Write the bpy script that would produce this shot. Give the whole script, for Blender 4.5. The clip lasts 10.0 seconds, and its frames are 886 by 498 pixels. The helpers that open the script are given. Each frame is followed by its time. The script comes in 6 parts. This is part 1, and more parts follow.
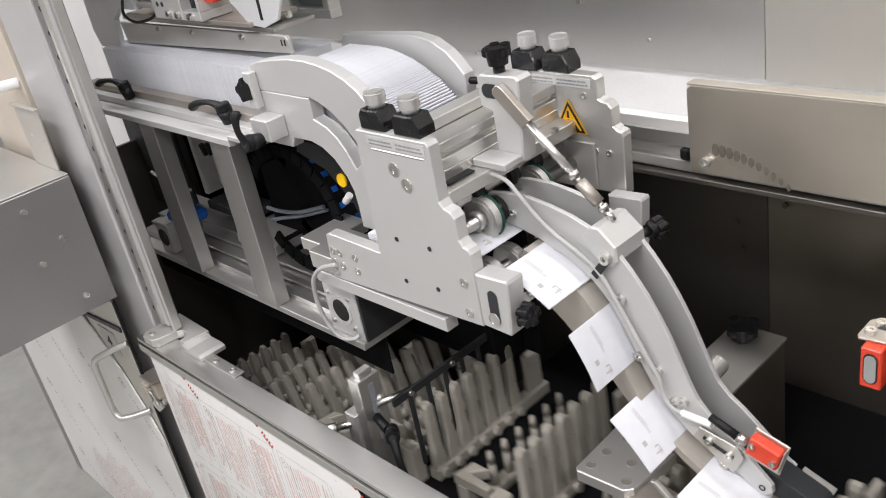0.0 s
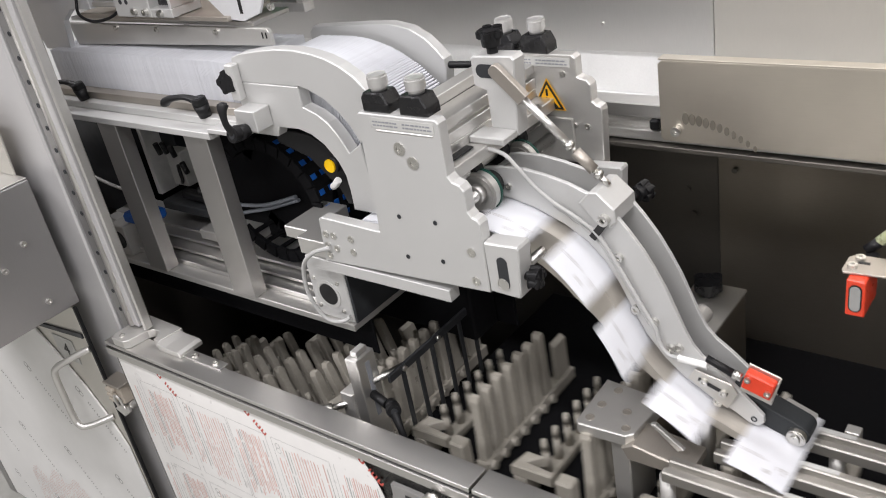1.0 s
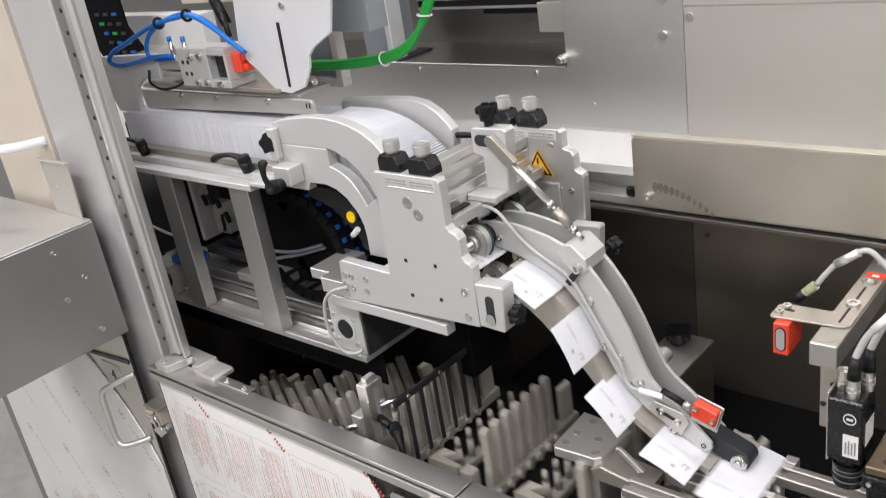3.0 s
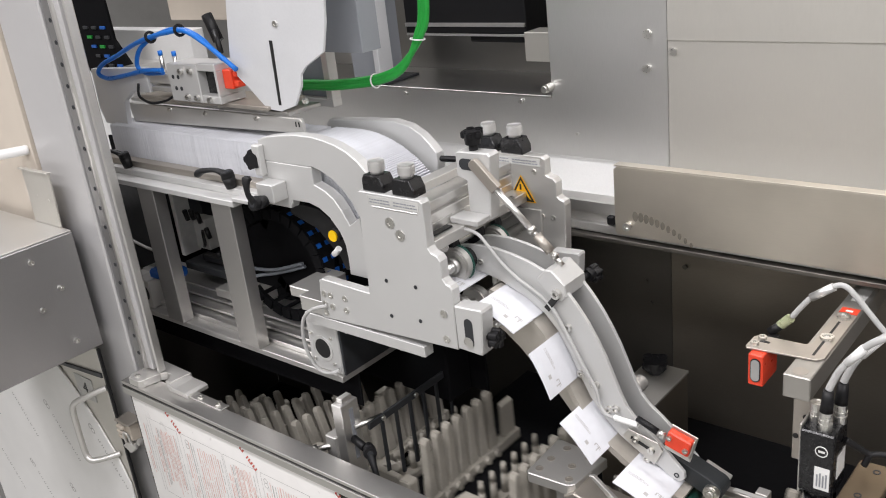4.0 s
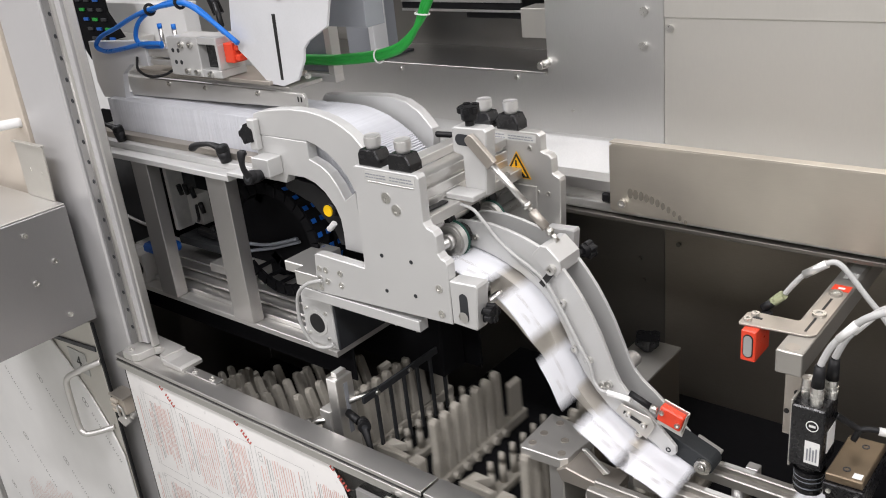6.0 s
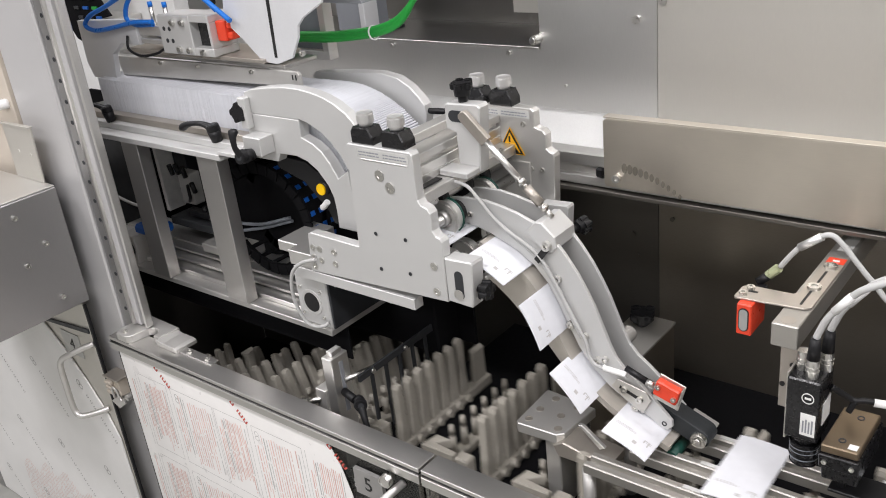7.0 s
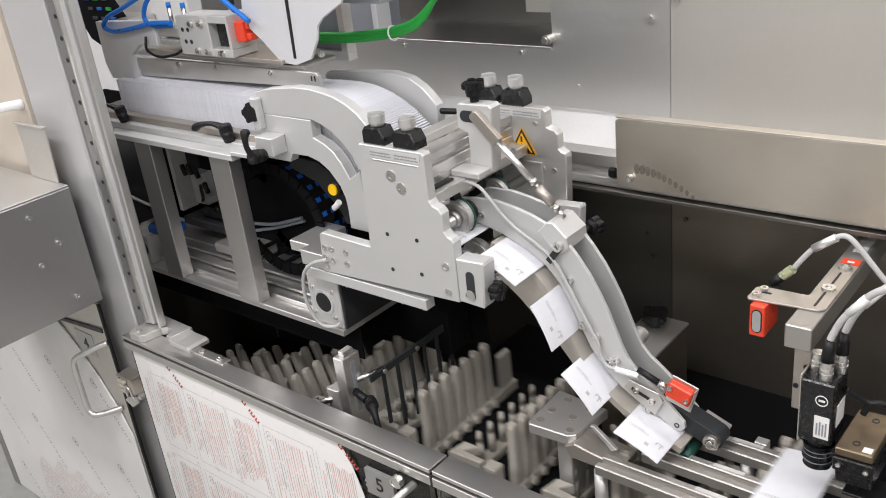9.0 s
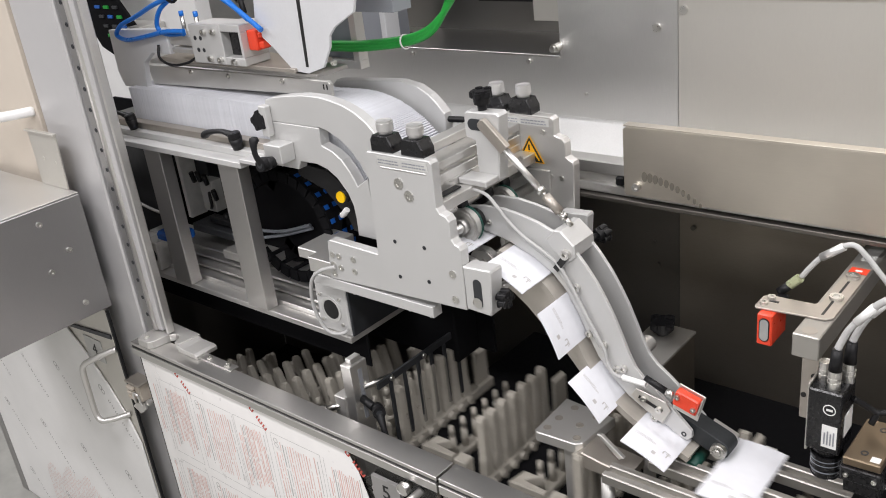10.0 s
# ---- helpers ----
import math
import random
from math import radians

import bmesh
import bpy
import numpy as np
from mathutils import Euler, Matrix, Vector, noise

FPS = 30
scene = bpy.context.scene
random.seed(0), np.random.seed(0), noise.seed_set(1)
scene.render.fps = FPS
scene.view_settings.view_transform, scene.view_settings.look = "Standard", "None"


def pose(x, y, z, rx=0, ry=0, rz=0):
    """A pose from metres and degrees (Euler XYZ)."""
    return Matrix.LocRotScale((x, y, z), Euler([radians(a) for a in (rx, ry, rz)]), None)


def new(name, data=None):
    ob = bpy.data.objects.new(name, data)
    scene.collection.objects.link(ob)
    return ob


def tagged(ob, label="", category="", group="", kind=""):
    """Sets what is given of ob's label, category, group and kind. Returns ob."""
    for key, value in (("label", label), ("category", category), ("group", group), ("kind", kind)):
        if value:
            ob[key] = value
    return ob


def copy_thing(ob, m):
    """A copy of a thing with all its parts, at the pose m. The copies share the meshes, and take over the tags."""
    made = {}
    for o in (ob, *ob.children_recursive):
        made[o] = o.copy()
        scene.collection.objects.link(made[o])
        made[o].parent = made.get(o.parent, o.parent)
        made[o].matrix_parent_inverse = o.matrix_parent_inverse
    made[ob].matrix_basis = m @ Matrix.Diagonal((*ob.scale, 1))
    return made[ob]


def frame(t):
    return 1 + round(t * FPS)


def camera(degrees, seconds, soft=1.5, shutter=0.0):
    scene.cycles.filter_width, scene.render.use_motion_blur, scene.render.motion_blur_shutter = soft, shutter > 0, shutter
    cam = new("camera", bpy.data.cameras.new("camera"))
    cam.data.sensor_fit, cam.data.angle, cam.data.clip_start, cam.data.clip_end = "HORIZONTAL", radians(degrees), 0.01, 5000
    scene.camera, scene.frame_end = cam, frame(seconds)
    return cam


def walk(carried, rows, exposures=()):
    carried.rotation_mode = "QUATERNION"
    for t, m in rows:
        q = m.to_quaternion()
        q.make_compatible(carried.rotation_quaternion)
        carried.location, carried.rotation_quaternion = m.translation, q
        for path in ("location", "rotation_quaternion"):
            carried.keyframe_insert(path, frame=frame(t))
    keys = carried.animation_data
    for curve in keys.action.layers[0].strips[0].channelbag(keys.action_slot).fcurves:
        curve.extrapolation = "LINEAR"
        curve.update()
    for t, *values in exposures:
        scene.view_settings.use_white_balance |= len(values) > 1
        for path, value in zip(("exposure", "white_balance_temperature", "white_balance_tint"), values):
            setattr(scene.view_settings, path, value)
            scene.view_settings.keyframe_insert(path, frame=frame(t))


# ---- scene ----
EXPOSURE = [(0.0, 0.0), (10.0, 0.0)]
cam = camera(52.60, 10.0, soft=1.0, shutter=0.5)
ROWS = [
    (0, 0.7816, -0.6663, 1.7234, 62.64, 10.16, 45.32),
    (0.5, 0.7276, -0.7520, 1.7388, 62.06, 10.23, 40.97),
    (1, 0.7053, -0.8368, 1.7457, 61.45, 9.66, 36.86),
    (1.3, 0.7667, -0.8923, 1.7674, 60.89, 9.37, 36.12),
    (1.5, 0.8067, -0.9188, 1.7744, 60.43, 9.20, 36.09),
    (2, 0.8480, -0.9508, 1.7877, 60.42, 8.96, 36.84),
    (2.5, 0.8741, -0.9589, 1.7930, 63.27, 9.36, 38.98),
    (3, 0.8946, -0.9712, 1.7982, 66.42, 8.63, 39.89),
    (3.2, 0.8963, -0.9718, 1.7984, 67.26, 8.44, 39.92),
    (4.3, 0.8965, -0.9876, 1.7886, 68.02, 5.53, 39.04),
    (4.5, 0.8976, -0.9897, 1.7882, 67.39, 5.48, 38.83),
    (5, 0.8968, -0.9919, 1.7877, 67.22, 5.36, 38.76),
    (5.5, 0.8967, -0.9926, 1.7886, 67.29, 5.47, 39.20),
    (7, 0.8863, -0.9926, 1.7857, 65.28, 6.04, 38.19),
    (7.5, 0.8869, -0.9930, 1.7864, 65.07, 6.05, 38.13),
    (8, 0.8876, -0.9929, 1.7859, 64.94, 6.09, 38.37),
    (8.5, 0.8869, -0.9899, 1.7851, 65.17, 6.22, 38.71),
    (9, 0.8870, -0.9881, 1.7858, 65.33, 6.34, 39.00),
    (9.5, 0.8887, -0.9878, 1.7856, 65.52, 6.43, 39.33),
    (10, 0.8898, -0.9900, 1.7871, 65.88, 6.38, 39.54),
]
walk(cam, [(t, pose(x, y, z, rx, ry, rz)) for t, x, y, z, rx, ry, rz in ROWS], EXPOSURE)

# ---------------------------------------------------------------- world and light
world = bpy.data.worlds.new("hall")
world.use_nodes = True
scene.world = world
world.node_tree.nodes["Background"].inputs[0].default_value = (0.75, 0.85, 1.0, 1)
world.node_tree.nodes["Background"].inputs[1].default_value = 0.05


def ceiling_lamp(x, y, z, sx, sy, watts, colour=(1.0, 0.971, 0.997)):
    data = bpy.data.lights.new("ceiling_lamp", "AREA")
    data.shape, data.size, data.size_y, data.energy, data.color = "RECTANGLE", sx, sy, watts, colour
    ob = new("ceiling_lamp", data)
    ob.matrix_world = pose(x, y, z, 0, 0, 0)
    return ob


LAMP = 0.77
for lx in (-2.2, 0.2, 2.6):
    ceiling_lamp(lx, -3.0, 3.17, 1.5, 0.35, 44 * LAMP)
    ceiling_lamp(lx, -1.3, 3.17, 1.5, 0.35, 58 * LAMP)
    ceiling_lamp(lx, 0.35, 3.17, 1.5, 0.35, 23 * LAMP)

# ---------------------------------------------------------------- materials



def material(name, colour, rough=0.5, metal=0.0, vary=0.08, scale=40.0, stretch=(1, 1, 1), bump=0.0, rough_vary=0.1,
             stain=0.06, stain_scale=5.0, coat=0.0, ior=1.45, random_tone=0.0):
    m = bpy.data.materials.new(name)
    m.use_nodes = True
    nt = m.node_tree
    bsdf = nt.nodes["Principled BSDF"]
    tc = nt.nodes.new("ShaderNodeTexCoord")
    mp = nt.nodes.new("ShaderNodeMapping")
    mp.inputs["Scale"].default_value = stretch
    nt.links.new(tc.outputs["Object"], mp.inputs[0])
    fine = nt.nodes.new("ShaderNodeTexNoise")
    fine.inputs["Scale"].default_value, fine.inputs["Detail"].default_value = scale, 6
    nt.links.new(mp.outputs[0], fine.inputs["Vector"])
    big = nt.nodes.new("ShaderNodeTexNoise")
    big.inputs["Scale"].default_value, big.inputs["Detail"].default_value = stain_scale, 4
    nt.links.new(tc.outputs["Object"], big.inputs["Vector"])

    def mix(a, b, fac_socket, lo, hi):
        r = nt.nodes.new("ShaderNodeMapRange")
        r.inputs["From Min"].default_value, r.inputs["From Max"].default_value = 0.3, 0.7
        r.inputs["To Min"].default_value, r.inputs["To Max"].default_value = lo, hi
        nt.links.new(fac_socket, r.inputs[0])
        n = nt.nodes.new("ShaderNodeVectorMath")
        n.operation = "SCALE"
        if a is not None:
            nt.links.new(a, n.inputs[0])
        else:
            n.inputs[0].default_value = b
        nt.links.new(r.outputs[0], n.inputs["Scale"])
        return n.outputs[0]

    c = mix(None, colour, fine.outputs[0], 1 - vary, 1 + vary)
    c = mix(c, None, big.outputs[0], 1 - stain, 1 + stain)
    if random_tone:
        info = nt.nodes.new("ShaderNodeObjectInfo")
        r = nt.nodes.new("ShaderNodeMapRange")
        r.inputs["To Min"].default_value, r.inputs["To Max"].default_value = 1 - random_tone, 1 + random_tone
        nt.links.new(info.outputs["Random"], r.inputs[0])
        n = nt.nodes.new("ShaderNodeVectorMath")
        n.operation = "SCALE"
        nt.links.new(c, n.inputs[0])
        nt.links.new(r.outputs[0], n.inputs["Scale"])
        c = n.outputs[0]
    nt.links.new(c, bsdf.inputs["Base Color"])
    rr = nt.nodes.new("ShaderNodeMapRange")
    rr.inputs["From Min"].default_value, rr.inputs["From Max"].default_value = 0.3, 0.7
    rr.inputs["To Min"].default_value, rr.inputs["To Max"].default_value = max(rough - rough_vary, 0.02), min(rough + rough_vary, 1)
    nt.links.new(fine.outputs[0], rr.inputs[0])
    nt.links.new(rr.outputs[0], bsdf.inputs["Roughness"])
    bsdf.inputs["Metallic"].default_value = metal
    bsdf.inputs["IOR"].default_value = ior
    bsdf.inputs["Coat Weight"].default_value = coat
    if bump:
        b = nt.nodes.new("ShaderNodeBump")
        b.inputs["Strength"].default_value, b.inputs["Distance"].default_value = bump, 0.002
        nt.links.new(fine.outputs[0], b.inputs["Height"])
        nt.links.new(b.outputs[0], bsdf.inputs["Normal"])
    return m


ALU = material("matt_anodised_aluminium", (0.62, 0.61, 0.585), 0.42, 0.75, 0.015, 900, bump=0.015, rough_vary=0.03, stain=0.02)
ALU_BRIGHT = material("milled_aluminium", (0.72, 0.71, 0.69), 0.32, 0.9, 0.02, 120, (1, 1, 6), bump=0.01, rough_vary=0.03)
ALU_WHITE = material("light_anodised_plate", (0.60, 0.60, 0.588), 0.5, 0.45, 0.03, 600, bump=0.04, stain=0.04)
STEEL = material("brushed_stainless", (0.56, 0.545, 0.52), 0.3, 1.0, 0.05, 60, (1, 1, 30), bump=0.05, stain=0.05, stain_scale=2.5)
STEEL_H = material("brushed_stainless_lengthwise", (0.60, 0.59, 0.57), 0.33, 1.0, 0.025, 60, (0.3, 30, 30), bump=0.015, rough_vary=0.04, stain=0.03)
STEEL_WALL = material("stainless_wall_sheet", (0.71, 0.705, 0.69), 0.43, 1.0, 0.03, 50, (20, 20, 0.8), bump=0.006, rough_vary=0.05, stain=0.07, stain_scale=1.6)
STEEL_MATT = material("matt_stainless_wall_sheet", (0.65, 0.633, 0.59), 0.55, 1.0, 0.02, 80, (4, 4, 0.6), bump=0.01, rough_vary=0.03, stain=0.04, stain_scale=1.5)
COLUMN = material("clear_anodised_column", (0.58, 0.575, 0.575), 0.42, 0.45, 0.02, 300, (6, 6, 0.5), bump=0.01, rough_vary=0.03, stain=0.03)
RUB = material("dull_rub_mark", (0.26, 0.238, 0.20), 0.6, 0.8, 0.1, 200, stain=0.1)
RAIL = material("worn_rail_steel", (0.44, 0.425, 0.395), 0.48, 0.85, 0.05, 60, (0.3, 20, 20), bump=0.02, stain=0.08)
# Grey steel; darker base colour stands for the dim surroundings the control box reflects.
STEEL_BOX = material("darkened_grey_steel", (0.41, 0.405, 0.405), 0.45, 1.0, 0.02, 60, (1, 8, 1), bump=0.01, rough_vary=0.03, stain=0.04, stain_scale=2.5)
COVER = material("scuffed_stainless_cover", (0.66, 0.613, 0.535), 0.4, 1.0, 0.02, 30, (1, 20, 20), bump=0.006, rough_vary=0.05, stain=0.09, stain_scale=5)
CHROME = material("polished_steel", (0.64, 0.63, 0.61), 0.3, 1.0, 0.02, 300, rough_vary=0.03)
ZINC = material("zinc_plated_screw", (0.66, 0.65, 0.62), 0.3, 1.0, 0.03, 400, rough_vary=0.04)
# Cavity stainless darkened for shade, lighter and browner where it reflects.
CAVITY_LIGHT = material("brownish_shade_steel", (0.34, 0.305, 0.255), 0.36, 0.9, 0.05, 60, (1, 1, 20), rough_vary=0.03, stain=0.12, stain_scale=3)
# Darker copy of the wall sheet steel, with the recess shade in its colour.
RECESS = material("shaded_recess_steel", (0.25, 0.243, 0.23), 0.42, 0.9, 0.03, 50, (20, 20, 0.8), rough_vary=0.04, stain=0.08, stain_scale=2)
# Stainless with the cavity's shade put into a dark base colour.
CAVITY = material("shade_dark_steel", (0.18, 0.168, 0.150), 0.4, 0.9, 0.05, 60, (1, 1, 20), rough_vary=0.03, stain=0.1, stain_scale=3)
BLACK = material("black_plastic", (0.010, 0.010, 0.011), 0.42, 0.0, 0.15, 300, bump=0.08, ior=1.35)
BLACK_GLOSS = material("black_gloss_plastic", (0.012, 0.012, 0.013), 0.22, 0.0, 0.1, 100)
RUBBER = material("dark_belt_rubber", (0.022, 0.025, 0.027), 0.6, 0.0, 0.15, 200, bump=0.1)
GREEN_BELT = material("green_drive_belt", (0.01, 0.06, 0.045), 0.45, 0.0, 0.1, 100)
COMB = material("grey_cast_polymer", (0.37, 0.347, 0.30), 0.5, 0.0, 0.06, 150, bump=0.06, stain=0.08, random_tone=0.06)
GUIDE_SLAB = material("worn_grey_brown_slide", (0.44, 0.405, 0.36), 0.42, 0.7, 0.025, 60, (8, 1, 1), rough_vary=0.03, stain=0.08)
SLIDE = material("worn_slide_sheet", (0.56, 0.525, 0.47), 0.45, 0.55, 0.03, 40, (1, 6, 1), rough_vary=0.04, stain=0.08, stain_scale=12)
POST = material("brushed_post_aluminium", (0.50, 0.49, 0.475), 0.36, 0.9, 0.02, 80, (20, 20, 0.5), bump=0.01, rough_vary=0.04, stain=0.04)
PAPER = material("white_paper", (0.70, 0.71, 0.74), 0.85, 0.0, 0.025, 70, (1, 1, 1), bump=0.05, stain=0.02, random_tone=0.03)
INK = material("grey_ink", (0.25, 0.26, 0.28), 0.8)
RED_INK = material("red_ink", (0.50, 0.09, 0.07), 0.7, vary=0.15)
PALE_RED_INK = material("pale_red_ink", (0.70, 0.46, 0.41), 0.7, vary=0.15)
GREY_INK = material("pale_grey_ink", (0.45, 0.44, 0.43), 0.7)
FILM = material("white_protective_film", (0.86, 0.845, 0.825), 0.35, 0.0, 0.02, 30, bump=0.03, stain=0.03, stain_scale=3)
FILM_OLD = material("wrinkled_white_film", (0.83, 0.825, 0.81), 0.4, 0.0, 0.03, 12, bump=0.25, stain=0.05, stain_scale=2)
MID_SHEET = material("grey_powder_coated_sheet", (0.28, 0.295, 0.32), 0.45, 0.1, 0.02, 300, bump=0.03)
# For black parts, and for enclosed sheets whose shade is painted as black.
VOID_BLACK = material("matt_black_and_shade", (0.008, 0.008, 0.009), 0.85, 0.0, 0.1, 100, ior=1.15)
WHITE = material("white_powder_coat", (0.80, 0.80, 0.79), 0.45, 0.0, 0.02, 300, bump=0.04)
LIGHT_SHEET = material("pale_powder_coated_sheet", (0.66, 0.668, 0.68), 0.4, 0.2, 0.02, 300, bump=0.03)
BEIGE = material("beige_painted_panel", (0.52, 0.465, 0.395), 0.5, 0.0, 0.02, 200, bump=0.03)
RED = material("red_sensor_plastic", (0.72, 0.06, 0.025), 0.35, 0.0, 0.05, 100)
YELLOW = material("yellow_plastic", (0.85, 0.52, 0.0), 0.4)
SIGN_YELLOW = material("warning_yellow", (0.88, 0.45, 0.01), 0.45)
SIGN_BLACK = material("warning_black", (0.012, 0.012, 0.012), 0.5)
BLUE = material("blue_pneumatic_tube", (0.01, 0.16, 0.60), 0.35, 0.0, 0.05, 50)
GREEN = material("green_data_cable", (0.015, 0.30, 0.04), 0.4, 0.0, 0.05, 50)
GREY_CABLE = material("pale_grey_cable", (0.46, 0.46, 0.45), 0.5, 0.0, 0.04, 80)
LABEL = material("grey_label_print", (0.50, 0.50, 0.48), 0.5)
# Light grey plate lowered in tone, as it hangs in shade.
PLATE_SHADED = material("shaded_number_plate", (0.26, 0.255, 0.245), 0.45)
SATIN_BLACK = material("satin_black_enamel", (0.007, 0.007, 0.008), 0.3, 0.0, 0.15, 200, bump=0.03)
LABEL_WHITE = material("white_label", (0.78, 0.78, 0.76), 0.5)
BRONZE = material("bronze_anodised_metal", (0.20, 0.155, 0.105), 0.45, 0.8, 0.06, 60)
GREY_PLASTIC = material("mid_grey_housing", (0.24, 0.26, 0.29), 0.5, 0.1)
DARK_BOX = material("dark_grey_box", (0.05, 0.053, 0.058), 0.45, 0.5)
CONCRETE = material("sealed_concrete", (0.36, 0.36, 0.335), 0.4, 0.0, 0.08, 25, bump=0.06, stain=0.18, stain_scale=2.2)
HALL = material("hall_paint", (0.5, 0.495, 0.48), 0.8, 0.0, 0.02, 20, stain=0.04)
CLEAR_CAP = material("turned_aluminium_cap", (0.74, 0.735, 0.72), 0.36, 0.75, 0.015, 600, rough_vary=0.03)
LENS_GLASS = material("sensor_window", (0.34, 0.34, 0.33), 0.15, 0.2)
BLUE_PART = material("blue_plastic", (0.01, 0.10, 0.42), 0.4)
GREEN_LED = material("green_tinted_ring", (0.42, 0.45, 0.28), 0.25, 0.3)
GLASS = bpy.data.materials.new("smoked_polycarbonate")
GLASS.use_nodes = True
_g = GLASS.node_tree.nodes["Principled BSDF"]
_g.inputs["Base Color"].default_value = (0.42, 0.41, 0.39, 1)
_g.inputs["Transmission Weight"].default_value, _g.inputs["Roughness"].default_value, _g.inputs["IOR"].default_value = 1.0, 0.05, 1.3


# ---------------------------------------------------------------- mesh helpers
def box(bm, x0, x1, y0, y1, z0, z1, bevel=0.0008, m=None):
    r = bmesh.ops.create_cube(bm, size=1.0)
    vs = r["verts"]
    for v in vs:
        v.co = Vector(((x0 + x1) / 2 + v.co.x * (x1 - x0), (y0 + y1) / 2 + v.co.y * (y1 - y0), (z0 + z1) / 2 + v.co.z * (z1 - z0)))
        if m is not None:
            v.co = m @ v.co
    if bevel > 0:
        es = list({e for v in vs for e in v.link_edges})
        bmesh.ops.bevel(bm, geom=es, offset=min(bevel, 0.45 * min(abs(x1 - x0), abs(y1 - y0), abs(z1 - z0))), segments=1, affect="EDGES")
    return bm


def prism(bm, outline, y0, y1, bevel=0.0012, m=None):
    """A plate with an (x, z) outline between two y."""
    a = [bm.verts.new((x, y0, z)) for x, z in outline]
    b = [bm.verts.new((x, y1, z)) for x, z in outline]
    n = len(outline)
    faces = [bm.faces.new(a), bm.faces.new(b[::-1])]
    for i in range(n):
        faces.append(bm.faces.new((a[i], b[i], b[(i + 1) % n], a[(i + 1) % n])))
    if m is not None:
        for v in a + b:
            v.co = m @ v.co
    bmesh.ops.recalc_face_normals(bm, faces=faces)
    if bevel:
        es = list({e for f in faces[:2] for e in f.edges})
        bmesh.ops.bevel(bm, geom=es, offset=bevel, segments=1, affect="EDGES")
    return bm


def cyl(bm, p0, p1, r, r2=None, seg=24, bevel=0.0):
    p0, p1 = Vector(p0), Vector(p1)
    d = p1 - p0
    q = bmesh.ops.create_cone(bm, cap_ends=True, segments=seg, radius1=r, radius2=r if r2 is None else r2, depth=d.length)
    m = Matrix.Translation((p0 + p1) / 2) @ d.to_track_quat("Z", "Y").to_matrix().to_4x4()
    for v in q["verts"]:
        v.co = m @ v.co
    if bevel:
        es = [e for e in {e for v in q["verts"] for e in v.link_edges} if e.calc_face_angle(0) > 1.0]
        bmesh.ops.bevel(bm, geom=es, offset=bevel, segments=2, affect="EDGES")
    for f in {f for v in q["verts"] if v.is_valid for f in v.link_faces}:
        f.smooth = len(f.verts) == 4
    return bm


def smooth_path(points, steps=8):
    """A rounded path through points."""
    p = [Vector(q) for q in points]
    p = [2 * p[0] - p[1]] + p + [2 * p[-1] - p[-2]]
    out = []
    for i in range(1, len(p) - 2):
        for k in range(steps):
            t = k / steps
            out.append(0.5 * ((2 * p[i]) + (p[i + 1] - p[i - 1]) * t + (2 * p[i - 1] - 5 * p[i] + 4 * p[i + 1] - p[i + 2]) * t * t
                              + (3 * p[i] - p[i - 1] - 3 * p[i + 1] + p[i + 2]) * t ** 3))
    return out + [p[-2]]


def tube(bm, points, r, seg=10, steps=8):
    path = smooth_path(points, steps)
    rings, side = [], None
    for i, c in enumerate(path):
        d = (path[min(i + 1, len(path) - 1)] - path[max(i - 1, 0)]).normalized()
        if side is None:
            side = d.orthogonal().normalized()
        side = (side - d * side.dot(d)).normalized()
        up = d.cross(side)
        rings.append([bm.verts.new(c + r * (math.cos(a) * side + math.sin(a) * up)) for a in [2 * math.pi * k / seg for k in range(seg)]])
    for a, b in zip(rings, rings[1:]):
        for k in range(seg):
            f = bm.faces.new((a[k], a[(k + 1) % seg], b[(k + 1) % seg], b[k]))
            f.smooth = True
    bm.faces.new(rings[0][::-1])
    bm.faces.new(rings[-1])
    return bm


def disc_ring(bm, c, axis, r_out, r_in, depth, seg=28):
    """A flat ring with a hole, its axis along a unit vector."""
    axis = Vector(axis).normalized()
    u = axis.orthogonal().normalized()
    w = axis.cross(u)
    c = Vector(c)
    rows = []
    for r, h in ((r_out, 0), (r_out, depth), (r_in, depth), (r_in, 0)):
        rows.append([bm.verts.new(c + axis * h + r * (math.cos(2 * math.pi * k / seg) * u + math.sin(2 * math.pi * k / seg) * w)) for k in range(seg)])
    for i in range(4):
        a, b = rows[i], rows[(i + 1) % 4]
        for k in range(seg):
            bm.faces.new((a[k], a[(k + 1) % seg], b[(k + 1) % seg], b[k]))
    bmesh.ops.recalc_face_normals(bm, faces=bm.faces[:])
    return bm


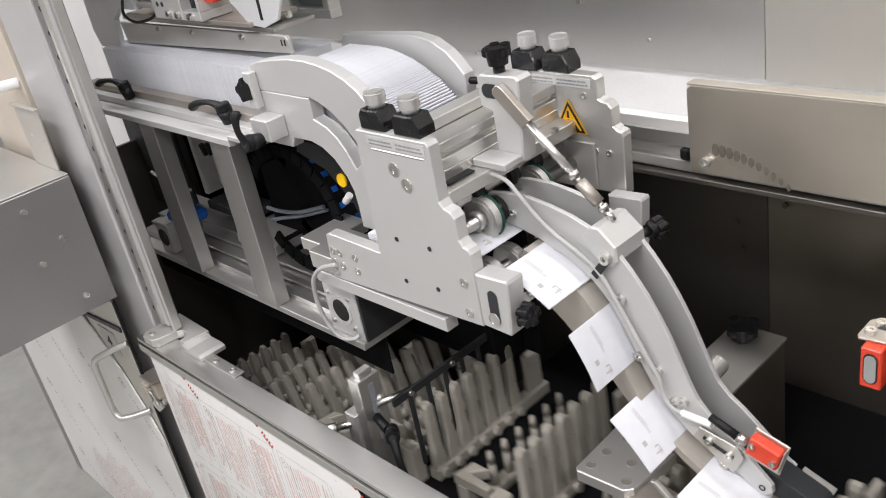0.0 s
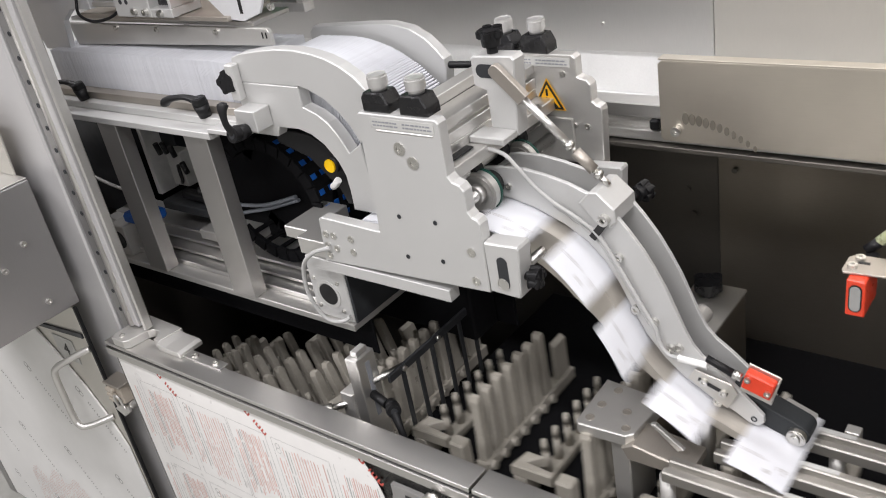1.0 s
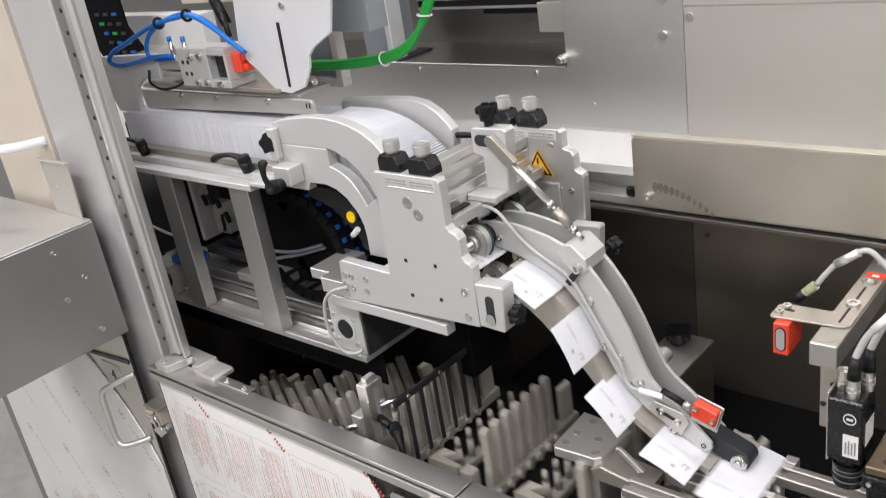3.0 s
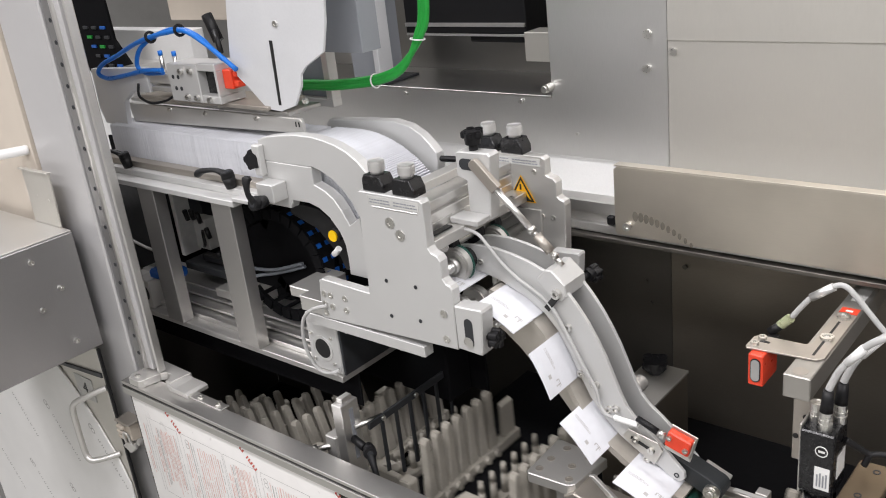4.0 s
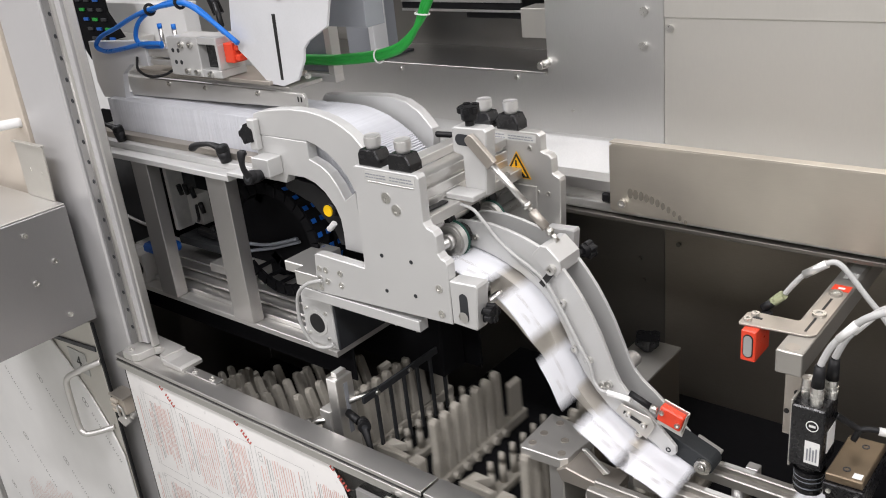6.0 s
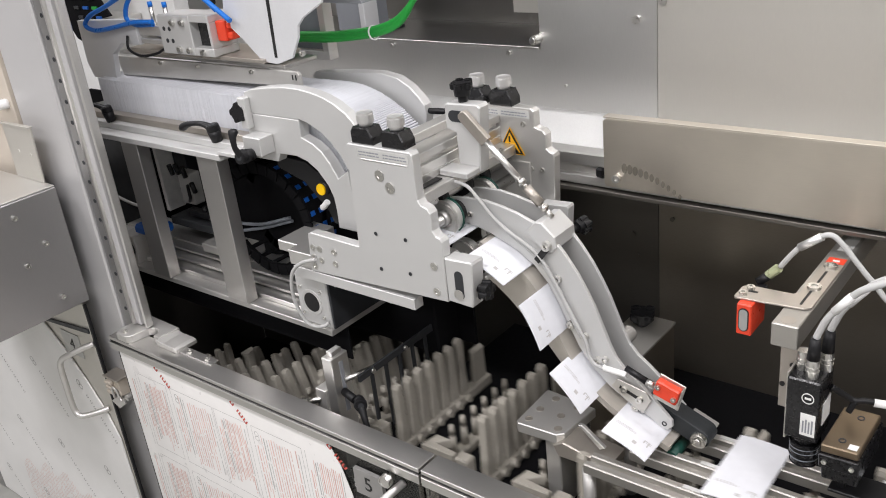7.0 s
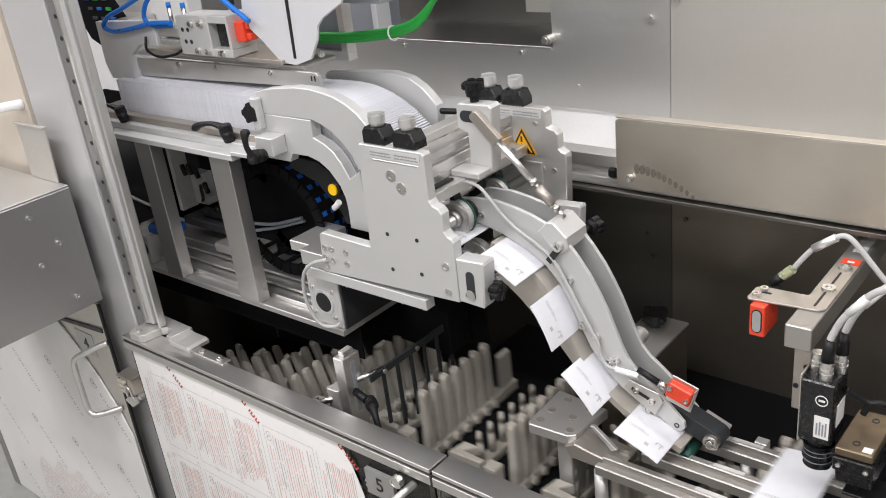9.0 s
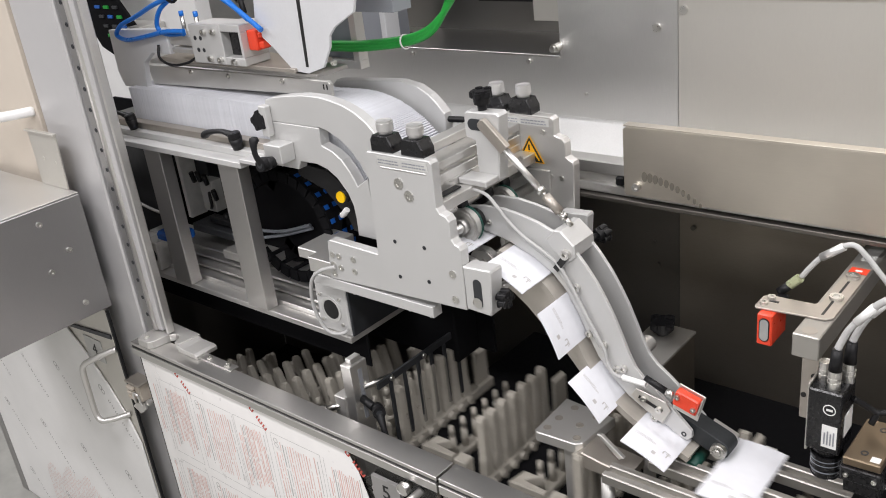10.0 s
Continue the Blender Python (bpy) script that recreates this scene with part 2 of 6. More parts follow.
def oval(bm, cx, cz, w, h, y0, y1, seg=12):
    """A plate with an upright (or lying) slot outline."""
    r = min(w, h) / 2
    out = []
    for k in range(seg + 1):
        a = math.pi * k / seg
        out.append((cx + (w / 2 - r) * (1 if h <= w else 0) * (1 if a < math.pi / 2 else -1) + r * math.cos(a), cz + max(h / 2 - r, 0) + r * math.sin(a)))
    for k in range(seg + 1):
        a = math.pi + math.pi * k / seg
        out.append((cx + (w / 2 - r) * (1 if h <= w else 0) * (-1 if a < 1.5 * math.pi else 1) + r * math.cos(a), cz - max(h / 2 - r, 0) + r * math.sin(a)))
    if h <= w:
        out = [p for i, p in enumerate(out) if i == 0 or (p[0] - out[i - 1][0]) ** 2 + (p[1] - out[i - 1][1]) ** 2 > 1e-12]
        out = out[:-1]
    else:
        out = [p for i, p in enumerate(out) if i == 0 or (p[0] - out[i - 1][0]) ** 2 + (p[1] - out[i - 1][1]) ** 2 > 1e-12]
    return prism(bm, out, y0, y1, 0)


def B():
    return bmesh.new()


def mesh_of(name, bm, mat):
    me = bpy.data.meshes.new(name)
    bm.normal_update()
    bm.to_mesh(me)
    bm.free()
    me.materials.append(mat)
    return me


def thing(name, label, category, at=(0, 0, 0), group="", kind=""):
    ob = new(name)
    ob.empty_display_size = 0.02
    ob.location = at
    return tagged(ob, label, category, group, kind)


def origin_of(ob):
    o = Vector((0, 0, 0))
    while ob is not None:
        o = o + ob.location
        ob = ob.parent
    return o


def part(name, bm, mat, parent, label="", kind=""):
    """One mesh under a thing or part; bm is in world metres."""
    off = origin_of(parent)
    for v in bm.verts:
        v.co -= off
    ob = new(name, mesh_of(name, bm, mat))
    ob.parent = parent
    return tagged(ob, label, kind=kind)


def solid(name, bm, mat, label, category, group="", kind=""):
    """A thing that is one mesh."""
    ob = new(name, mesh_of(name, bm, mat))
    return tagged(ob, label, category, group, kind)


def screw(parent, p, axis, r=0.006, h=0.004, name="screw"):
    """A socket-head screw: a ring head with a dark recess."""
    p, axis = Vector(p), Vector(axis).normalized()
    bm = B()
    disc_ring(bm, p, axis, r, r * 0.5, h, 16)
    cyl(bm, p - axis * 0.001, p + axis * h * 0.45, r * 0.52, seg=6)
    return part(name, bm, ZINC, parent)


def star_knob(at, axis, r=0.018, label="black five-lobed plastic star knob with a threaded stem", stem=0.02, arms=5):
    ob = thing("star_knob", label, "knob", at)
    axis = Vector(axis).normalized()
    u = axis.orthogonal().normalized()
    w = axis.cross(u)
    at = Vector(at)
    bm = B()
    cyl(bm, at + axis * stem * 0.5, at + axis * (stem + 0.0105), r * 0.70, r * 0.84, 20, bevel=0.001)
    for k in range(arms):
        a = 2 * math.pi * k / arms + 0.4
        d = math.cos(a) * u + math.sin(a) * w
        cyl(bm, at + axis * (stem - 0.001) + d * r * 0.68, at + axis * (stem + 0.011) + d * r * 0.72, r * 0.38, r * 0.34, 14, bevel=0.002)
    part("grip", bm, BLACK, ob)
    bm = B()
    cyl(bm, at - axis * 0.004, at + axis * stem * 0.6, r * 0.42, seg=14)
    part("stem", bm, BLACK, ob)
    return ob


def clamp_lever(at, to, label="black plastic clamping lever with a curved grip", r=0.008, axis=(0, -0.15, 1)):
    """A turned hub with a tapered grip that widens to its round end."""
    ob = thing("clamp_lever", label, "lever", at)
    at, to, axis = Vector(at), Vector(to), Vector(axis).normalized()
    d = to - at
    bm = B()
    cyl(bm, at - axis * 0.019, at + axis * 0.004, r * 0.95, r * 1.20, 20)
    cyl(bm, at + axis * 0.004, at + axis * 0.016, r * 1.20, r * 1.12, 20, bevel=0.0012)
    hub = part("hub", bm, BLACK, ob)
    bm = B()
    cyl(bm, at + axis * 0.016, at + axis * 0.0168, r * 0.55, seg=12)
    part("screw_cap", bm, DARK_BOX, hub, "small dark screw cap")
    bm = B()
    path = smooth_path([at + axis * 0.009, at + d * 0.35 + axis * 0.017, at + d * 0.75 + axis * 0.013, to + axis * 0.004], 8)
    rings = []
    for i, c in enumerate(path):
        f = i / (len(path) - 1)
        t = (path[min(i + 1, len(path) - 1)] - path[max(i - 1, 0)]).normalized()
        u = axis.cross(t).normalized()
        w = t.cross(u)
        k = r * (0.95 - 0.5 * math.sin(math.pi * min(f * 1.15, 1.0)) * (1 - 0.4 * f)) * (1.0 if f < 0.93 else 0.7)
        rings.append([bm.verts.new(c + k * (math.cos(a) * u + 0.75 * math.sin(a) * w)) for a in [math.tau * q / 12 for q in range(12)]])
    for a, b in zip(rings, rings[1:]):
        for q in range(12):
            bm.faces.new((a[q], a[(q + 1) % 12], b[(q + 1) % 12], b[q])).smooth = True
    bm.faces.new(rings[0][::-1])
    bm.faces.new(rings[-1])
    part("grip", bm, BLACK, ob)
    return ob


# ---------------------------------------------------------------- hall
bm = B()
box(bm, -5, 5, -5, 4, -0.12, -0.02, 0)
solid("floor", bm, CONCRETE, "grey sealed concrete floor with scuffs and stains", "floor", kind="structure")
for nm, v in (("wall_north", (-5, 5, 4, 4.15, -0.02, 3.25)), ("wall_south", (-5, 5, -5.15, -5, -0.02, 3.25)),
              ("wall_west", (-5.15, -5, -5, 4, -0.02, 3.25)), ("wall_east", (5, 5.15, -5, 4, -0.02, 3.25))):
    bm = B()
    box(bm, *v, 0)
    solid(nm, bm, HALL, "plain pale painted hall wall", "wall", kind="structure")
bm = B()
box(bm, -5, 5, -5, 4, 3.25, 3.4, 0)
solid("ceiling", bm, HALL, "plain pale hall ceiling", "ceiling", kind="structure")

# ---------------------------------------------------------------- machine back wall, y = 0.58
WY = 0.58
bm = B()
prism(bm, [(-1.3, 1.238), (0.1165, 1.238), (0.1165, 2.4), (-0.148, 2.4), (-0.148, 1.362), (-1.3, 1.362)], WY, WY + 0.006, 0.001)
solid("wall_sheet_1", bm, STEEL_WALL, "brushed stainless wall sheet cut out around the recess", "wall panel", kind="structure")
bm = B()
box(bm, 0.1185, 2.2, WY - 0.002, WY + 0.004, 1.236, 2.4, 0.001)
solid("wall_sheet_2", bm, STEEL_MATT, "matt stainless upper wall sheet", "wall panel", kind="structure")
bm = B()
box(bm, 0.12, 2.2, WY - 0.006, WY - 0.003, 1.487, 2.4, 0.0005)
solid("wall_sheet_3", bm, STEEL_MATT, "overlapping matt stainless strip high on the wall", "wall panel", kind="structure")
# recess with its ledge
bm = B()
box(bm, -1.3, -0.149, WY + 0.006, 0.80, 1.354, 1.362, 0.0008)
box(bm, -1.3, -0.149, WY - 0.003, WY + 0.004, 1.362, 1.367, 0.0008)
solid("recess_ledge", bm, STEEL_H, "folded stainless ledge along the recess", "ledge", kind="structure")
# Back and side of the recess, shade put into the steel colour.
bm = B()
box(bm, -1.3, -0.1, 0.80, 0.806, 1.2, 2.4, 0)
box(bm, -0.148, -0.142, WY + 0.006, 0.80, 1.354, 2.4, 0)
solid("recess_wall", bm, RECESS, "matt grey back of the wall recess, darkened for shade", "wall panel", kind="structure")
# white panel in the gap below the upper sheets
bm = B()
box(bm, -1.3, 2.2, WY + 0.012, WY + 0.02, 1.10, 1.30, 0)
solid("gap_panel", bm, WHITE, "white panel seen in the gap above the rail", "wall panel", kind="structure")
bm = B()
box(bm, -1.3, 2.2, 0.40, WY + 0.012, 1.150, 1.156, 0)
solid("gap_shelf", bm, WHITE, "white shelf sheet behind the rail", "ledge", kind="structure")
# lower cavity: stainless walls with the shade put into their colour
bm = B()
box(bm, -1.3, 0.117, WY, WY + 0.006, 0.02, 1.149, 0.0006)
solid("cavity_wall_1", bm, CAVITY, "stainless wall of the lower cavity, its colour darkened for shade", "wall panel", kind="structure")
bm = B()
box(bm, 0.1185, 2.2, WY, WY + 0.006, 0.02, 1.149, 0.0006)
solid("cavity_wall_2", bm, CAVITY_LIGHT, "stainless wall of the lower cavity, its colour darkened for shade", "wall panel", kind="structure")
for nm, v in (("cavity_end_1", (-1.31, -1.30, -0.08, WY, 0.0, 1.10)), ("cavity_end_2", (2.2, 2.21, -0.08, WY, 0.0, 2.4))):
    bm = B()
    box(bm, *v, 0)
    solid(nm, bm, CAVITY, "end wall of the machine cavity, its colour darkened for shade", "wall panel", kind="structure")
# Deck is painted near black to stand for the cavity's shade.
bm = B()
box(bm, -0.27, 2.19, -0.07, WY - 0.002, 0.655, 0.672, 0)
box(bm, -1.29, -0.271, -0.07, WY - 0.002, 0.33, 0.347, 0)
solid("cavity_deck", bm, VOID_BLACK, "deck under the comb conveyor, blackened for shade", "deck", kind="structure")
for x, z, s in ((0.075, 1.431, 0.009), (0.13, 1.466, 0.008), (0.077, 1.497, 0.009), (-0.088, 1.290, 0.003), (-0.5, 1.24, 0.003), (-0.36, 0.56, 0.008), (-0.1, 0.80, 0.006),
                (0.06, 0.98, 0.006), (0.07, 0.93, 0.006), (0.15, 1.03, 0.005)):
    bm = B()
    cyl(bm, (x, WY - 0.006, z), (x, WY + 0.001, z), s, s * 0.8, 16)
    # Fasteners below the rail take the shade-darkened cavity steel.
    solid("wall_fastener", bm, ZINC if z > 1.15 else CAVITY, "flat round fastener set in the stainless wall", "fastener", "wall fasteners", kind="structure")
bm = B()
cyl(bm, (-0.150, 0.560, 1.385), (-0.150, 0.58, 1.385), 0.010, seg=18, bevel=0.001)
cyl(bm, (-0.150, 0.553, 1.385), (-0.150, 0.56, 1.385), 0.007, seg=12)
solid("wall_stud", bm, ZINC, "bright turned stud on the corner of the wall sheet", "stud")
for x in (-0.56, -0.225):
    bm = B()
    cyl(bm, (x, WY - 0.008, 1.352), (x, WY, 1.352), 0.005, seg=10)
    solid("ledge_screw", bm, ZINC, "small screw under the folded ledge", "screw", "ledge screws")

# long rail and cover plate
ob = thing("guide_rail", "grooved aluminium profile rail along the back wall", "rail", (0, 0.37, 1.17))
bm = B()
box(bm, -1.2, 2.1, 0.372, 0.41, 1.168, 1.186, 0.0015)
box(bm, -1.2, 2.1, 0.372, 0.41, 1.206, 1.229, 0.0015)
box(bm, -1.2, 2.1, 0.384, 0.41, 1.186, 1.206, 0)
part("profile", bm, ALU_BRIGHT, ob)
bm = B()
box(bm, 0.096, 0.112, 0.366, 0.384, 1.188, 1.206, 0.003)
part("slot_nut", bm, BLACK, ob, "black slot nut")
# Lip takes the shade-darkened cavity steel under the bright rail.
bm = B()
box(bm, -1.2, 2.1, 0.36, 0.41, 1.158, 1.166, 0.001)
part("lip", bm, CAVITY, ob, "lower lip, darkened for shade")

ob = thing("cover_plate", "scuffed flat stainless cover plate with rub marks, screwed to the rail", "cover plate", (0.123, 0.352, 1.18))
bm = B()
prism(bm, [(0.123, 1.185), (0.127, 1.181), (2.05, 1.181), (2.05, 1.312), (0.13, 1.309), (0.123, 1.303)], 0.352, 0.355, 0.0006)
box(bm, 0.124, 2.05, 0.352, 0.372, 1.309, 1.312, 0.0005)
part("sheet", bm, COVER, ob)
for i in range(11):
    f = i / 10
    x, z = 0.164 + 0.105 * f, 1.220 - 0.004 * f - 0.034 * f * f
    bm = B()
    cyl(bm, (x, 0.3512, z), (x, 0.3519, z), 0.0095 - 0.0045 * f, seg=18)
    for v in bm.verts:
        v.co.x = x + (v.co.x - x) * 0.55
    part("rub_mark", bm, RUB, ob, "dull rub mark")
screw(ob, (0.149, 0.352, 1.2), (0.1, -1, 0), 0.0075, 0.009)

# ---------------------------------------------------------------- box with a star knob in the cavity
ob = thing("bracket_box", "dark grey steel box in the cavity below a star knob", "box", (0.18, 0.34, 0.672))
bm = B()
box(bm, 0.137, 0.221, 0.24, 0.435, 0.672, 0.874, 0.002)
part("body", bm, CAVITY_LIGHT, ob)
bm = B()
box(bm, 0.135, 0.223, 0.238, 0.437, 0.874, 0.880, 0.001)
part("lid", bm, STEEL_MATT, ob, "flat steel top plate")
star_knob((0.171, 0.398, 0.88), (0, 0, 1), 0.027, "large black star knob standing on the dark box", 0.018, 4)

# ---------------------------------------------------------------- front doors
DY = -0.143


def numeral(text, at, size, parent):
    """A printed number as a thin mesh facing the front."""
    cu = bpy.data.curves.new("number", "FONT")
    cu.body, cu.size, cu.extrude, cu.align_x, cu.align_y = text, size, 0.0003, "CENTER", "CENTER"
    t = new("number_text", cu)
    dg = bpy.context.evaluated_depsgraph_get()
    me = bpy.data.meshes.new_from_object(t.evaluated_get(dg))
    bpy.data.objects.remove(t)
    me.materials.clear()
    me.materials.append(SIGN_BLACK)
    digit = new("numeral", me)
    digit.parent = parent
    digit.matrix_local = Matrix.Translation(Vector(at) - origin_of(parent)) @ pose(0, 0, 0, 90, 0, 0)
    tagged(digit, "black printed numeral")


def front_door(name, x0, x1, label, number, lock=None, plate=None):
    ob = thing(name, label, "door", ((x0 + x1) / 2, DY, 0.05))
    bm = B()
    box(bm, x0, x1, -0.1465, -0.100, 0.8420, 0.850, 0.0007)
    part("top_rail", bm, STEEL_H, ob)
    bm = B()
    box(bm, x0, x1, -0.1485, -0.105, 0.8190, 0.8370, 0.0007)
    part("lower_lip", bm, STEEL_H, ob)
    bm = B()
    box(bm, x0 + 0.001, x1 - 0.001, -0.1455, -0.11, 0.8371, 0.8419, 0)
    part("gasket", bm, SIGN_BLACK, ob, "black gasket line")
    bm = B()
    box(bm, x0 + 0.004, x1 - 0.004, -0.136, -0.131, 0.04, 0.8185, 0)
    pane = part("pane", bm, GLASS, ob, "smoked clear polycarbonate pane")
    pane.visible_shadow = False
    for xa in (x0, x1 - 0.02):
        bm = B()
        box(bm, xa, xa + 0.02, -0.13, -0.106, 0.04, 0.8185, 0.001)
        part("stile", bm, STEEL, ob)
    bm = B()
    box(bm, x0, x1, -0.13, -0.10, 0.0, 0.04, 0.001)
    part("bottom_rail", bm, STEEL, ob)
    if number:
        # The plate's shade is put into its grey.
        bm = B()
        box(bm, plate, plate + 0.068, DY - 0.0015, -0.1365, 0.731, 0.786, 0.0003)
        pl = part("number_plate", bm, PLATE_SHADED, ob, "grey plate with the number %s" % number)
        numeral(number, (plate + 0.034, DY - 0.0022, 0.759), 0.042, pl)
        bm = B()
        cyl(bm, (lock, DY - 0.012, 0.806), (lock, -0.142, 0.806), 0.007, seg=16)
        cyl(bm, (lock, DY - 0.020, 0.806), (lock, DY - 0.012, 0.806), 0.0120, seg=20, bevel=0.002)
        part("lock_pin", bm, CHROME, ob, "round steel lock button")
        bm = B()
        hx = lock + 0.018
        tube(bm, [(hx, -0.135, 0.793), (hx - 0.003, -0.172, 0.790), (hx - 0.012, -0.196, 0.776), (hx - 0.020, -0.204, 0.745), (hx - 0.022, -0.204, 0.70), (hx - 0.022, -0.204, 0.62), (hx - 0.016, -0.190, 0.592), (hx, -0.135, 0.585)], 0.0072, 12)
        part("handle", bm, ALU, ob, "bent steel rod handle")
    return ob


door5 = front_door("machine_door", -0.868, 0.042, "steel-framed machine door partly covered by printed protective film", "5", -0.026, -0.122)
door6 = front_door("machine_door", 0.047, 0.95, "steel-framed clear machine door numbered six", "6", 0.129, 0.136)
door7 = front_door("machine_door", 0.955, 1.9, "steel-framed clear machine door", "")

# printed film on door 5
film = thing("protective_film", "white protective film with red and grey print, torn aslant", "film", (-0.45, DY, 0.05))
bm = B()
prism(bm, [(-0.852, 0.045), (-0.852, 0.8185), (-0.816, 0.8185), (-0.187, 0.8185), (-0.182, 0.811), (-0.159, 0.769), (-0.141, 0.708), (-0.118, 0.60), (-0.08, 0.40), (-0.06, 0.045)], -0.1400, -0.1385, 0)
part("sheet", bm, FILM, film)
bm_r, bm_p, bm_g, bm_l = B(), B(), B(), B()
rng = random.Random(5)


def quad(bmx, x, z, dx, dz, ux, uz, y=-0.1403):
    """A flat bar of print: from (x, z) along (ux, uz) by dx, across by dz."""
    n = math.hypot(ux, uz)
    ux, uz = ux / n, uz / n
    px, pz = -uz, ux
    c = [(x, z), (x + ux * dx, z + uz * dx), (x + ux * dx + px * dz, z + uz * dx + pz * dz), (x + px * dz, z + pz * dz)]
    bmx.faces.new([bmx.verts.new((a, y, b)) for a, b in c])


for bx in (-1.075, -0.80, -0.53, -0.255):
    for row, (zt, zb) in enumerate(((0.768, 0.570), (0.545, 0.340), (0.315, 0.08))):
        for blk, (xo, wd) in enumerate(((0.0, 0.105), (0.12, 0.145))):
            xa = bx + xo
            for q in ((xa, zt, wd, 0.001, 1, 0), (xa, zb, wd, 0.001, 1, 0), (xa, zb, zt - zb, 0.001, 0, 1), (xa + wd, zb, zt - zb, 0.001, 0, 1)):
                if -0.845 < q[0] and q[0] + (wd if q[4] else 0) < -0.152:
                    quad(bm_l, *q)
            n = 17
            for i in range(n):
                x = xa + 0.010 + (wd - 0.02) * i / (n - 1)
                if not (-0.84 < x < -0.155):
                    continue
                grey = i in (3, 4, n - 1)
                z = zt - 0.012 - (0.03 if i < 2 else 0) - rng.random() * 0.01
                stop = zb + 0.01 + rng.random() * 0.05
                while z > stop:
                    ln = 0.02 + rng.random() * 0.07
                    if rng.random() < 0.93:
                        quad(bm_g if grey else (bm_r if i % 3 else bm_p), x, max(z - ln, stop), min(ln, z - stop), 0.0016 if i % 3 else 0.0028, 0, 1)
                    z -= ln + 0.003 + rng.random() * 0.004
for bx in (-0.80, -0.53, -0.255):
    for zt in (0.768, 0.545):
        for dz in (0.0, 0.011):
            bm = B()
            disc_ring(bm, (bx + 0.132 if bx > -0.7 else bx + 0.138, -0.1400, zt - 0.016 - dz), (0, -1, 0), 0.0062, 0.0050, 0.0003, 16)
            part("printed_ring", bm, GREY_INK, film, "thin printed ring")
part("print_red", bm_p, PALE_RED_INK, film, "pale red printed columns", kind="stuff")
part("fine_print", bm_r, PALE_RED_INK, film, "fine red printed columns", kind="stuff")
part("print_grey", bm_g, GREY_INK, film, "fine grey printed columns", kind="stuff")
part("print_frames", bm_l, GREY_INK, film, "thin printed frames", kind="stuff")
for x0 in (-0.728, -0.470, -0.194):
    for k in range(4):
        bm = B()
        u = 0.0105 + 0.0148 * k
        quad(bm, x0 + u * 0.72, 0.812 - u * 0.74 + (0.018 if k == 1 else 0.0), 0.0105, 0.0035 if k != 1 else 0.0032, 0.7, 0.7, -0.1404)
        quad(bm, x0 + u * 0.72 + 0.006, 0.812 - u * 0.74 - 0.006, 0.0105, 0.0035, 0.7, 0.7, -0.1404)
        if k != 1:
            quad(bm, x0 + u * 0.72, 0.812 - u * 0.74, 0.0075, 0.0032, 0.7, -0.7, -0.1405)
        part("print_mark", bm, RED_INK, film, "red printed mark")

# left door with old film, next to the column
ob = thing("side_door", "stainless framed door covered by wrinkled white film down to the floor", "door", (-1.4, DY, 0.0))
bm = B()
box(bm, -1.885, -0.968, -0.138, -0.132, 0.0, 0.90, 0.001)
part("leaf", bm, STEEL_MATT, ob, "dull steel door leaf")
bm = B()
prism(bm, [(-1.21, 0.803), (-1.21, 0.812), (-0.9685, 0.836), (-0.9685, 0.824)], -0.1425, -0.1385, 0.0005)
part("frame_edge", bm, DARK_BOX, ob, "dark frame edge")
bm = B()
box(bm, -1.115, -1.035, -0.1400, -0.1385, 0.735, 0.798, 0.0003)
plate4 = part("number_plate", bm, LABEL, ob, "grey plate with the number 4")
numeral("4", (-1.072, -0.1408, 0.766), 0.045, plate4)
bm = B()
box(bm, -0.9675, -0.960, -0.1375, -0.130, 0.0, 0.90, 0.001)
part("seal", bm, BLACK, ob, "black rubber door seal")
bm = B()
prism(bm, [(-1.884, -0.015), (-1.884, 0.86), (-1.235, 0.86), (-1.187, 0.801), (-1.115, 0.735), (-1.054, 0.667), (-1.0, 0.59), (-0.972, 0.523), (-0.970, 0.10), (-0.970, -0.015)], -0.1440, -0.1395, 0.001)
part("film", bm, FILM_OLD, ob, "wrinkled white protective film")
bm = B()
box(bm, -1.925, -1.8855, -0.146, -0.120, -0.02, 0.90, 0.002)
part("stile", bm, STEEL_BOX, ob, "dull steel door stile")
bmg, bmp = B(), B()


def film_edge(z):
    """The torn edge of the old film at height z."""
    return -0.985 - max(z - 0.52, 0) * 0.80


for i in range(4):
    for j in range(3):
        x0, z0 = -1.100 - 0.2285 * i, 0.650 - 0.268 * j
        if x0 < film_edge(z0) - 0.01:
            disc_ring(bmg, (x0, -0.1441, z0), (0, -1, 0), 0.0085, 0.0066, 0.0004, 14)
            disc_ring(bmg, (x0 + 0.008, -0.1441, z0 - 0.010), (0, -1, 0), 0.0085, 0.0066, 0.0004, 14)
        for k in range(9):
            x, z = x0 + 0.022 + k * 0.0098, z0 - 0.034 - k * 0.0137
            if x < film_edge(z) - 0.012:
                quad(bmg, x, z, 0.0085, 0.0022, 0.82, 0.57, -0.1445)
                quad(bmg, x + 0.0045, z - 0.0050, 0.0085, 0.0022, 0.82, 0.57, -0.1445)
                if k % 3 != 1:
                    quad(bmg, x, z, 0.0065, 0.0018, 0.57, -0.82, -0.1446)
for i in range(44):
    x = -1.66 + i * 0.0095
    top = 0.235 + 0.02 * math.sin(i * 0.5) - 0.0009 * abs(i - 25) ** 1.3
    z = 0.0
    while z < top:
        ln = 0.03 + rng.random() * 0.06
        quad(bmp, x + 0.10 * z, z, min(ln, top - z + 0.005), 0.0014, 0.1, 1, -0.1444)
        z += ln + 0.006 + rng.random() * 0.012
